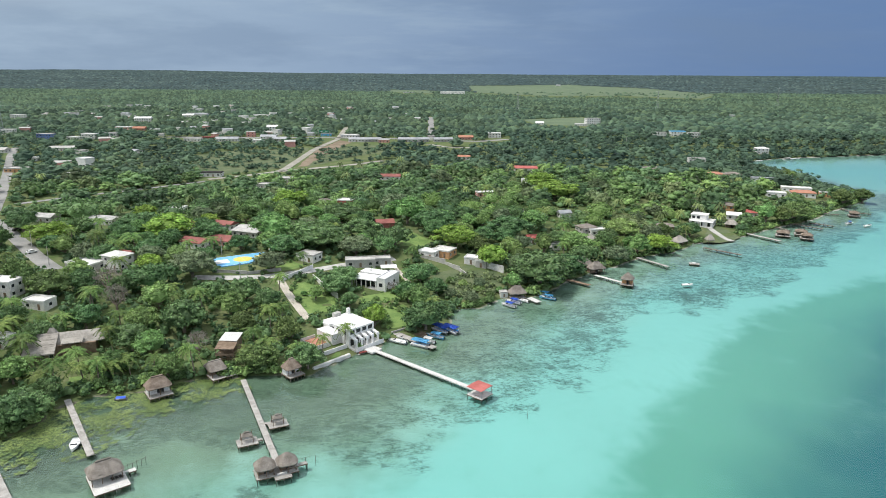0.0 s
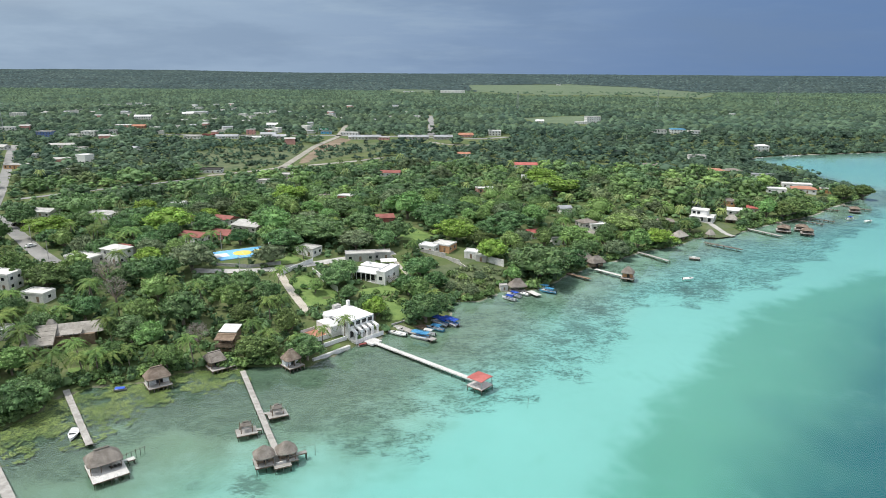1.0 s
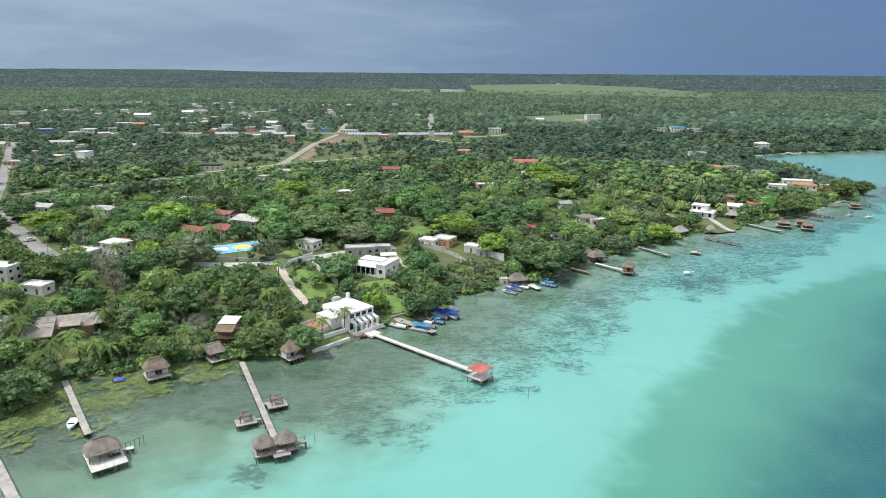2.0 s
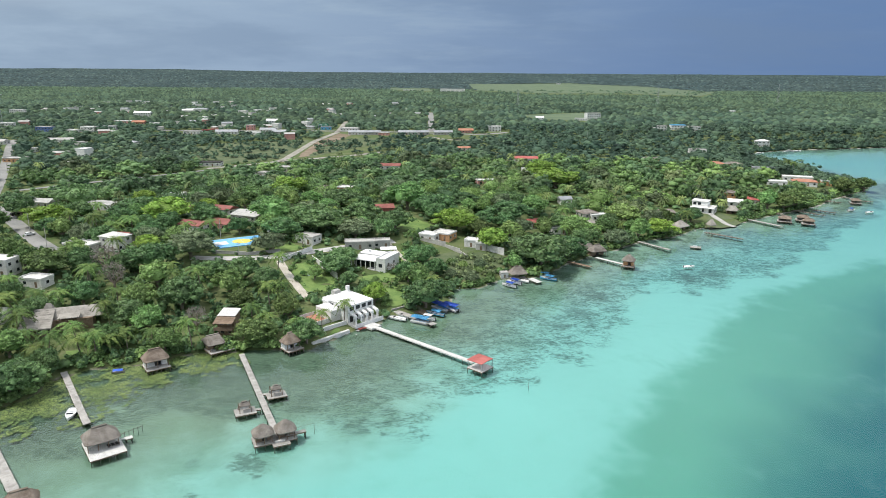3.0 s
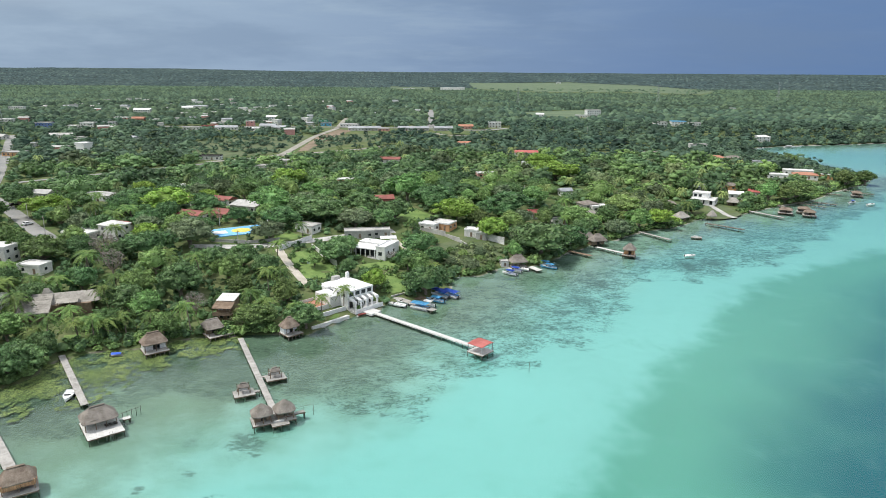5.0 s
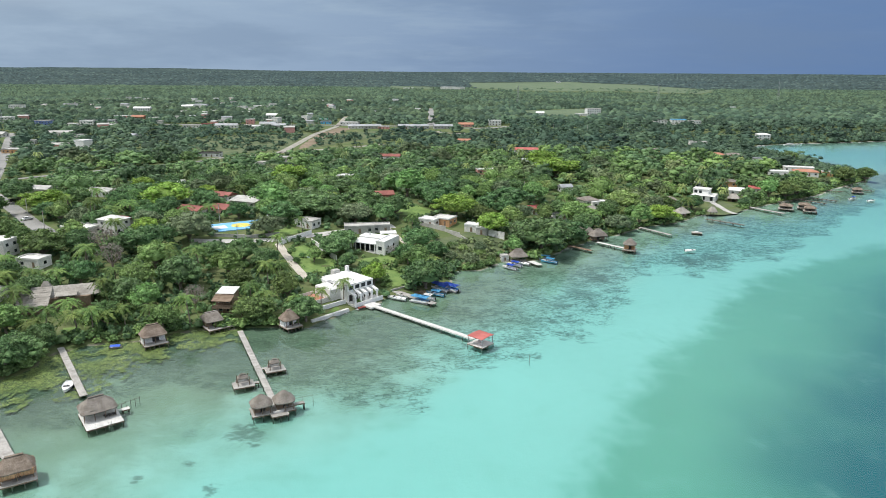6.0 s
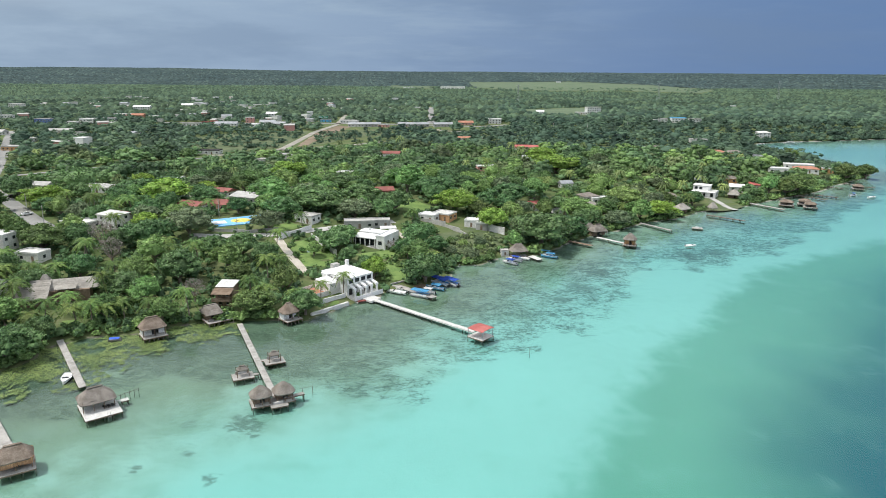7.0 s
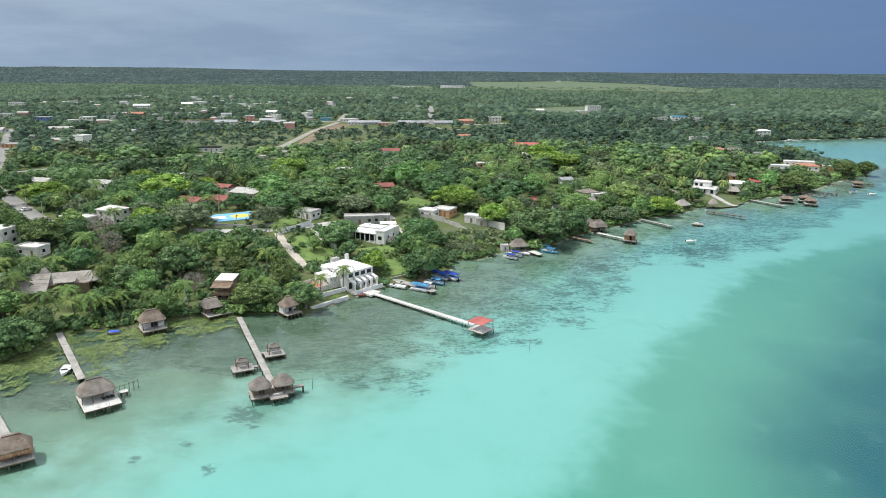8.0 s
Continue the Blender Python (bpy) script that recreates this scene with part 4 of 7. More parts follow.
pier((171.3, 375.0), (183.5, 355.7), 2.4, 1.0, "grey plank pier to thatched shelters", "grey_plank", 4.0)
for a, b in (((209.9, 402.5), (223.0, 386.3)), ((223.8, 402.9), (233.6, 394.0)), ((243.6, 433.7), (255.6, 427.0)), ((267.6, 447.4), (270.5, 438.2)), ((197.4, 391.4), (200.8, 381.4)), ((269.9, 434.5), (277.4, 429.4))):
    pier(a, b, 1.6, 0.8, "old broken pier with bare posts", "pile", 2.4, stubs=0.9)
for spot, turn, w, d, label in (((191.4, 370.1), -25, 6.0, 4.5, "low thatched shelter on stilts"), ((203.1, 373.1), -25, 5.6, 4.6, "dark thatched shelter on stilts"), ((263.8, 425.5), -20, 4.8, 4.6, "thatched bathing hut on stilts"), ((201.5, 363.8), -25, 5.2, 4.0, "open deck shelter with a worn roof")):
    palapa("palapa", *spot, 1.0, turn, w, d, label, 1.6, 2.7, "brown_thatch", 0.5, 0.25, "pile", 0.5, (-w / 2 - 0.8, w / 2 + 0.8, -d / 2 - 1.2, d / 2 + 0.6), (4, 3), category="palapa", group="shelters off the point")
for spot, turn, w, d, label in (((65.4, 302.2), 30, 7.0, 6.0, "thatched beach house among trees"), ((70.5, 297.7), 20, 7.0, 4.5, "low thatched beach shelter")):
    palapa("beach_palapa", *spot, h(*spot), turn, w, d, label, 2.2, 5.0, "thatch", 0.3, 0.3, "brown_wood", category="hut")
    LOTS.append((*spot, 5.0, 8.0))
for spot, turn, w, d, label in (((143.5, 352.5), 10, 3.4, 3.4, "small square palapa on the bank"), ((124.8, 347.0), 35, 8.0, 6.0, "brown thatched house on the bank"), ((114.5, 345.0), 30, 7.0, 6.0, "thatched house behind the shore trees"),
                                ((76.0, 343.0), 20, 9.0, 7.0, "large thatched house among palms"), ((168.5, 386.0), -25, 6.0, 5.0, "pale-roofed open shelter near the lake")):
    palapa("beach_palapa", *spot, h(*spot), turn, w, d, label, 2.2, 4.8, "grey_thatch", 0.3, 0.3, "brown_wood" if w > 5 else None, category="hut")
    LOTS.append((*spot, w * 0.55 + 0.5, 6.0))
raft = thing("swim_platform", *(120.9, 312.1), 0, -18, "small weathered raft with a box on it", "platform")
deck_on(raft, -2.4, 2.4, -1.7, 1.7, 0.6, "grey_plank", "x")
part("locker", boxed(-1.2, -0.5, 0.61, 0.6, 0.5, 1.1), M["old_white"], raft)
mark = thing("channel_post", *(23.3, 164.9), 0, 0, "thin wooden post standing in open water", "post")
part("pole", rod((0, 0, -3.0), (0.1, 0, 2.2), 0.07, 0.05), M["pile"], mark)

# boats moored by the villa
pier((-16.2, 221.3), (-2.2, 208.2), 2.6, 0.8, "weathered landing stage between the moored boats", "grey_plank", 2.6)
motor_boat(*(-15.0, 214.7), 155, 7.0, 2.4, "white speedboat with its bow to the shore", "gelcoat")
motor_boat(*(-12.8, 217.2), 150, 6.5, 2.2, "white motor boat beside the landing stage", "gelcoat")
pontoon_boat(*(-7.1, 211.9), 152, 7.0, 2.7, "light blue pontoon boat with a faded blue canopy", "sky_blue")
motor_boat(*(-11.1, 224.3), 148, 6.5, 2.3, "turquoise boat under a blue cover", "sky_blue", "court_blue")
motor_boat(*(-4.8, 215.0), 152, 6.0, 2.2, "white boat with a pale canopy", "gelcoat", "gelcoat")
motor_boat(*(-2.2, 219.4), 150, 7.0, 2.4, "white and blue launch with a hard top", "sky_blue", "sky_blue")
pontoon_boat(*(-0.3, 225.2), 135, 8.0, 2.9, "pontoon boat under a deep blue tarpaulin")
pontoon_boat(*(3.3, 224.7), 135, 7.0, 2.7, "pontoon boat under a rumpled blue tarpaulin")
raft = thing("work_raft", *(-8.0, 221.8), 0, 150, "brown timber work raft by the shore", "raft")
deck_on(raft, -3.5, 3.5, -1.8, 1.8, 0.6, "brown_wood", "x")
for spot, turn, long, canopy, hull, label in (
        ((26.3, 251.5), 140, 6.5, "tarp", "gelcoat", "white boat with a blue canopy by the palapa"),
        ((28.7, 255.6), 140, 6.5, "tarp", "gelcoat", "white boat with a blue canopy by the palapa"),
        ((32.1, 257.7), 145, 6.0, None, "gelcoat", "open white boat by the palapa"),
        ((41.7, 264.9), 150, 7.0, "sky_blue", "gelcoat", "white launch with a light blue top"),
        ((43.0, 260.7), 150, 7.0, "sky_blue", "sky_blue", "light blue launch with a flat top"),
        ((106.2, 279.1), 10, 5.0, None, "gelcoat", "white motor boat riding at anchor"),
        ((256.1, 397.7), 20, 6.0, None, "gelcoat", "white motor boat riding at anchor"),
        ((248.4, 403.6), 20, 5.5, "tarp", "gelcoat", "small boat with a blue top at anchor"),
        ((363.1, 713.1), 15, 13.0, "gelcoat", "gelcoat", "large white cabin boat off the far shore"),
        ((374.0, 718.3), 15, 11.0, None, "gelcoat", "white boat off the far shore"),
        ((325.9, 697.8), 15, 9.0, None, "gelcoat", "white boat off the far shore")):
    motor_boat(*spot, turn, long, 2.3 if long < 8 else 3.4, label, hull, canopy)
raft = pier((35.3, 259.8), (38.6, 254.4), 2.8, 0.8, "pale landing stage by the boat shelter", "pale_concrete", 2.6)
tarp = thing("covered_dinghy", *(-89.2, 172.2), 0.05, 10, "dinghy under a bright blue cover at the shore", "boat")
bm = bmesh.new()
hull_rings(bm, 3.4, 1.7, 0.5)
part("hull", bm, M["grey_plank"], tarp)
bm = bmesh.new()
grid = [[bm.verts.new((-1.3 + 2.6 * i / 5, -0.8 + 1.6 * j / 4, 0.75 + 0.35 * (1 - abs(j - 2) / 2) + rng.uniform(-0.05, 0.05))) for j in range(5)] for i in range(6)]
for i in range(5):
    for j in range(4):
        bm.faces.new((grid[i][j], grid[i + 1][j], grid[i + 1][j + 1], grid[i][j + 1]))
part("cover", bm, M["tarp"], tarp, "bright blue cover")

# lily pads in drifts along the shore


def lily_pads():
    points = rng.uniform((-135, 120), (-50, 190), (170000, 2))
    d = -signed_distance(points, LAND)
    reach = 21 + 6 * ripple(points, 33, 4)
    drift = rng.normal(0, 0.28, len(points)) + ripple(points, 13, 6) + 0.8 * ripple(points, 4.5, 8) + 0.6 * ripple(points, 2.2, 14)
    keep = (d > -1.0) & (d < reach) & (drift > -0.70 + 1.05 * (d / reach)) & (points[:, 0] < -57 + 4 * ripple(points, 12, 31))
    points = points[keep][:26000]
    verts, faces = [], []
    for x, y in points:
        r, a, z = rng.uniform(0.09, 0.21), rng.uniform(0, 6.28), rng.uniform(0.015, 0.06)
        start, tilt = len(verts), rng.uniform(-0.12, 0.12, 2)
        for k in range(5):
            c, s = math.cos(a + k * 1.14), math.sin(a + k * 1.14)
            verts.append((x + r * c, y + r * s, z + r * (c * tilt[0] + s * tilt[1])))
        faces.append(tuple(range(start, start + 5)))
    mesh_object("lily_pads", verts, faces, M["pad"], "stuff", "yellow-green lily pads drifting in thick mats", "water plants")


lily_pads()

# ---- houses ----


def window(ob, x, y, z, w, hgt, turn, slats=1):
    """A framed window on a wall, its face towards local -y turned by turn."""
    m = pose(x, y, z, 0, 0, turn)
    bm = bmesh.new()
    for a in ((-w / 2 - 0.07, -0.05, -0.07, w / 2 + 0.07, 0.02, 0), (-w / 2 - 0.07, -0.05, hgt, w / 2 + 0.07, 0.02, hgt + 0.07), (-w / 2 - 0.07, -0.05, 0, -w / 2, 0.02, hgt), (w / 2, -0.05, 0, w / 2 + 0.07, 0.02, hgt)):
        box(bm, *a, m)
    frame_ = part("window", bm, M["old_white"], ob)
    part("pane", box(bmesh.new(), -w / 2, -0.015, 0, w / 2, 0.01, hgt, m), M["glass"], frame_)


def house(x, y, w, d, storeys, turn, wall, roof, roof_mat, label, rise=1.6, hide=15.0, clear=None, windows=True, base=None):
    """A building: walls on a plinth, storeys of windows, and a flat, gabled, hipped or shed roof."""
    z = h(x, y) if base is None else base
    ob = thing("house", x, y, z, turn, label, "house")
    top = 2.9 * storeys
    part("wall", boxed(-w / 2, -d / 2, -1.2, w / 2, d / 2, top), M[wall], ob)
    bm = bmesh.new()
    o = 0.45
    if roof == "flat":
        box(bm, -w / 2 - 0.15, -d / 2 - 0.15, top + 0.003, w / 2 + 0.15, d / 2 + 0.15, top + 0.22)
        for a in ((-w / 2 - 0.12, -d / 2 - 0.12, w / 2 + 0.12, -d / 2 + 0.08), (-w / 2 - 0.12, d / 2 - 0.08, w / 2 + 0.12, d / 2 + 0.12), (-w / 2 - 0.12, -d / 2 + 0.085, -w / 2 + 0.08, d / 2 - 0.085), (w / 2 - 0.08, -d / 2 + 0.085, w / 2 + 0.12, d / 2 - 0.085)):
            box(bm, a[0], a[1], top + 0.222, a[2], a[3], top + 0.62)
    else:
        in_ = {"gable": 0.0, "hip": min(w, d) / 2, "shed": 0.0}[roof]
        x0, x1, y0, y1 = -w / 2 - o, w / 2 + o, -d / 2 - o, d / 2 + o
        low = [bm.verts.new(p) for p in ((x0, y0, top - 0.05), (x1, y0, top - 0.05), (x1, y1, top - 0.05), (x0, y1, top - 0.05))]
        eave = [bm.verts.new((v.co.x, v.co.y, top + 0.1)) for v in low]
        if roof == "shed":
            crest = [bm.verts.new((x0, y1, top + rise)), bm.verts.new((x1, y1, top + rise))]
            faces = [(eave[0], eave[1], crest[1], crest[0]), (eave[2], eave[3], crest[0], crest[1]), (eave[1], eave[2], crest[1]), (eave[3], eave[0], crest[0])]
        else:
            crest = [bm.verts.new((x0 + in_, 0, top + rise)), bm.verts.new((x1 - in_, 0, top + rise))]
            faces = [(eave[0], eave[1], crest[1], crest[0]), (eave[2], eave[3], crest[0], crest[1]), (eave[1], eave[2], crest[1]), (eave[3], eave[0], crest[0])]
        for f in faces:
            bm.faces.new(f)
        bm.faces.new(low[::-1])
        for k in range(4):
            j = (k + 1) % 4
            bm.faces.new((low[k], low[j], eave[j], eave[k]))
    part("roof", bm, M[roof_mat], ob)
    if windows:
        for level in range(storeys):
            for side, span, gap in ((0, w, d), (90, d, w), (-90, d, w)):
                count = max(1, int(span / 3.4))
                for k in range(count):
                    u = (k + 0.5) / count * span - span / 2
                    if side == 0 and level == 0 and k == count // 2:
                        part("door", boxed(u - 0.5, -gap / 2 - 0.04, 0.02, u + 0.5, -gap / 2 + 0.01, 2.1), M["brown_wood"], ob)
                        continue
                    px, py = (u, -gap / 2) if side == 0 else (gap / 2, u) if side == 90 else (-gap / 2, u)
                    window(ob, px, py, 2.9 * level + 0.95, 1.3, 1.15, side)
    LOTS.append((x, y, (clear if clear else 0.55 * max(w, d)) + 1.0, hide))
    return ob


# rows: place, width, depth, storeys, turn, wall, roof form, roof, label
for spot, w, d, storeys, turn, wall, roof, roof_mat, label in (
        ((-136.3, 274.7), 9.5, 8.0, 2, -24, "pale_concrete", "hip", "pale_concrete", "white two-storey house with a pale hipped roof"),
        ((-149.0, 272.5), 13.0, 9.0, 1, -22, "concrete", "flat", "old_white", "low grey-white house half hidden by trees"),
        ((-139.0, 287.0), 8.0, 6.0, 1, -22, "old_white", "gable", "tile_red", "small white house with a red tiled roof"),
        ((-161.1, 238.9), 9.0, 7.0, 2, -10, "old_white", "flat", "old_white", "white two-storey house with a flat roof"),
        ((-143.8, 229.6), 9.0, 6.0, 1, -12, "old_white", "flat", "old_white", "low white house with a flat roof"),
        ((-139.9, 200.6), 7.0, 5.0, 1, -10, "old_white", "flat", "white", "low white flat-roofed outbuilding"),
                ((-117.2, 262.6), 7.0, 6.0, 1, -18, "pink", "flat", "old_white", "small house with a pale flat roof"),
        ((-104.2, 315.2), 12.0, 10.0, 1, -22, "pink", "gable", "tile_red", "red-roofed building beside the court"),
        ((-113.5, 347.1), 11.0, 8.0, 1, -22, "old_white", "gable", "tile_red", "red-roofed house among trees"),
        ((-116.2, 310.7), 12.0, 9.0, 1, -22, "old_white", "gable", "tile_red", "red-roofed house among trees"),
        ((-129.0, 345.4), 5.0, 6.0, 1, -22, "old_white", "gable", "tile_red", "small red-roofed house among trees"),
        ((-96.0, 335.0), 15.0, 14.0, 1, -22, "concrete", "gable", "concrete", "long hall with a grey gabled roof"),
        ((-75.7, 311.7), 9.0, 8.0, 1, -20, "dark", "flat", "white", "low house with a white flat roof"),
        ((-59.1, 291.6), 9.0, 7.0, 1, -25, "old_white", "flat", "concrete", "low pale house with terraces"),
        ((-59.6, 414.9), 9.0, 7.0, 1, -10, "red", "flat", "old_white", "small red-walled house among trees"),
        ((-30.6, 353.4), 9.0, 8.0, 1, 15, "tile_red", "gable", "tile_red", "red-roofed house behind the lawn"),
        ((-39.6, 513.6), 15.0, 8.0, 1, 0, "old_white", "gable", "tile_red", "white house with a red roof"),
        ((69.7, 562.7), 20.0, 10.0, 1, -4, "pale_concrete", "gable", "red", "house with a bright red roof in the woods"),
        ((20.0, 632.6), 11.0, 7.0, 1, 0, "old_white", "gable", "terracotta", "small house with an orange roof"),
        ((62.2, 499.1), 7.0, 5.0, 1, 0, "white", "flat", "white", "small white tank house"),
        ((29.1, 445.0), 13.0, 6.0, 1, 10, "pink", "flat", "old_white", "low pale house in the woods"),
        ((79.3, 363.5), 9.0, 8.0, 1, 20, "concrete", "hip", "thatch", "grey thatched house among palms"),
        ((85.6, 359.6), 11.0, 5.0, 1, 10, "old_white", "flat", "white", "low white house among palms"),
        ((45.8, 337.1), 5.0, 5.0, 1, 15, "white", "gable", "red", "small white house with a red roof"),
        ((57.8, 330.5), 8.0, 6.0, 1, 15, "old_white", "flat", "grey_metal", "low white house with a metal roof"),
        ((71.3, 388.2), 7.0, 5.0, 1, 15, "old_white", "gable", "grey_metal", "small house among palms"),
        ((162.7, 420.8), 8.0, 7.0, 1, -30, "old_white", "gable", "grey_metal", "low pale house behind the lake house"),
        ((178.4, 406.3), 8.0, 6.0, 1, -20, "old_white", "gable", "white", "low white house near the lake"),
        ((193.2, 414.0), 7.0, 5.0, 1, -20, "old_white", "gable", "red", "small house with a red canopy roof"),
        ((182.7, 430.4), 11.0, 7.0, 1, -20, "ochre", "hip", "thatch", "thatched house near the shore"),
        ((126.2, 374.6), 9.0, 7.0, 1, -10, "brown_wood", "hip", "thatch", "thatched house under the trees"),
        ((260.3, 483.6), 16.0, 9.0, 1, -18, "white", "hip", "terracotta", "large white villa with an orange tiled roof"),
        ((262.2, 497.5), 20.0, 7.0, 1, -18, "white", "flat", "white", "long white wing of the lakeside villa"),
        ((278.0, 487.0), 7.0, 6.0, 1, -18, "ochre", "flat", "old_white", "small cream house beside the lakeside villa"),
        ((237.1, 476.6), 13.0, 7.0, 1, -18, "white", "flat", "white", "low white house near the lake"),
        ((251.5, 528.3), 18.0, 7.0, 1, -18, "white", "flat", "grey_metal", "long white house near the lake"),
        ((216.3, 535.5), 12.0, 8.0, 1, 0, "white", "hip", "terracotta", "white house with an orange roof"),
        ((231.3, 540.1), 13.0, 9.0, 1, 0, "ochre", "hip", "thatch", "thatched house among trees"),
        ((174.6, 564.1), 16.0, 10.0, 1, 0, "ochre", "hip", "thatch", "thatched house in the woods"),
        ((232.0, 619.6), 15.0, 8.0, 2, -10, "old_white", "flat", "concrete", "pale two-storey house in the woods"),
        ((348.8, 745.0), 13.0, 9.0, 2, 0, "white", "hip", "old_white", "white boathouse on the far shore"),
        ((-114.1, 499.9), 15.0, 9.0, 1, -10, "concrete", "flat", "concrete", "grey house beside the dirt road"),
        ((-125.2, 472.3), 11.0, 8.0, 1, -10, "old_white", "flat", "concrete", "small pale house among trees"),
        # its dark roof slab stands in for shade inside the bare walls
        ((-179.0, 524.6), 16.0, 8.0, 1, 0, "old_white", "flat", "dark", "roofless white building on the open lot"),
        ((-73.0, 410.8), 10.0, 8.0, 1, 20, "concrete", "hip", "thatch", "brown thatched house among trees"),
        ((-339.6, 541.5), 17.0, 10.0, 1, 0, "ochre", "flat", "concrete", "low ochre house by the street"),
        ((-283.6, 514.5), 9.0, 6.0, 1, 0, "white", "flat", "white", "small white house among trees"),
        ((-382.6, 687.3), 25.0, 12.0, 1, 10, "old_white", "gable", "concrete", "grey-roofed house in town"),
        ((-216.8, 363.2), 12.0, 8.0, 1, -10, "concrete", "gable", "concrete", "grey-roofed house by the street"),
        ((-183.8, 358.5), 16.0, 9.0, 1, -10, "old_white", "hip", "concrete", "grey-roofed house among trees"),
        ((-153.8, 387.9), 8.0, 7.0, 1, -10, "white", "flat", "white", "small white house among trees")):
    house(*spot, w, d, storeys, turn, wall, roof, roof_mat, label, hide=11.0 if spot[1] < 330 else 8.0 if spot[0] > 0 else 18.0)



def lake_house(x, y, turn, w, d, label):
    """A two-storey white house with a columned ground-floor veranda, a balcony and a stepped flat roof."""
    ob = thing("lake_house", x, y, h(x, y), turn, label, "house")
    part("wall", boxed(-w / 2, -d / 2, -1.5, w / 2, d / 2, 3.0), M["white"], ob, "ground floor")
    part("wall", boxed(-w / 2, -d / 2 + 2.2, 3.003, w * 0.18, d / 2, 5.9), M["white"], ob, "upper floor")
    part("roof", boxed(-w / 2 - 0.3, -d / 2 + 1.8, 5.903, w * 0.18 + 0.3, d / 2 + 0.3, 6.15), M["old_white"], ob)
    part("terrace", boxed(w * 0.18 + 0.01, -d / 2, 3.003, w / 2, d / 2, 3.12), M["pale_concrete"], ob, "flat roof terrace")
    part("balcony", boxed(-w / 2 - 0.2, -d / 2 - 2.2, 2.8, w / 2 + 0.2, -d / 2 - 0.003, 3.0), M["white"], ob)
    for k in range(5):
        px = -w / 2 + 0.1 + (w - 0.5) * k / 4
        part("column", boxed(px, -d / 2 - 2.1, -1.5, px + 0.3, -d / 2 - 1.8, 2.797), M["white"], ob)
        part("post", boxed(px + 0.1, -d / 2 - 2.1, 3.003, px + 0.2, -d / 2 - 2.0, 3.9), M["white"], ob)
    part("handrail", boxed(-w / 2 - 0.2, -d / 2 - 2.12, 3.903, w / 2 + 0.2, -d / 2 - 1.98, 4.0), M["white"], ob)
    part("veranda_floor", boxed(-w / 2 - 0.2, -d / 2 - 2.3, -1.5, w / 2 + 0.2, -d / 2 - 0.003, 0.03), M["pale_concrete"], ob)
    for k in range(3):
        px = -w / 2 + w * (k + 0.5) / 3
        part("door", boxed(px - 0.8, -d / 2 - 0.03, 0.05, px + 0.8, -d / 2 + 0.01, 2.3), M["glass"], ob, "dark glazed door")
    for k in range(2):
        window(ob, -w / 2 + 1.6 + 2.6 * k, -d / 2 + 2.2, 3.7, 1.7, 1.5, 0)
    for k in range(2):
        window(ob, -w / 2, -d / 2 + 3.2 + 2.4 * k, 3.8, 1.2, 1.3, -90)
        window(ob, w / 2, -d / 2 + 1.8 + 2.6 * k, 0.9, 1.2, 1.3, 90)
    LOTS.append((x, y, 0.6 * w + 1.0, 20.0))
    return ob


lake_house(153.5, 390.0, -32, 13.0, 9.0, "white two-storey lake house with a columned veranda and balcony")
LOTS.append((262.0, 474.0, 9.0, 22.0))

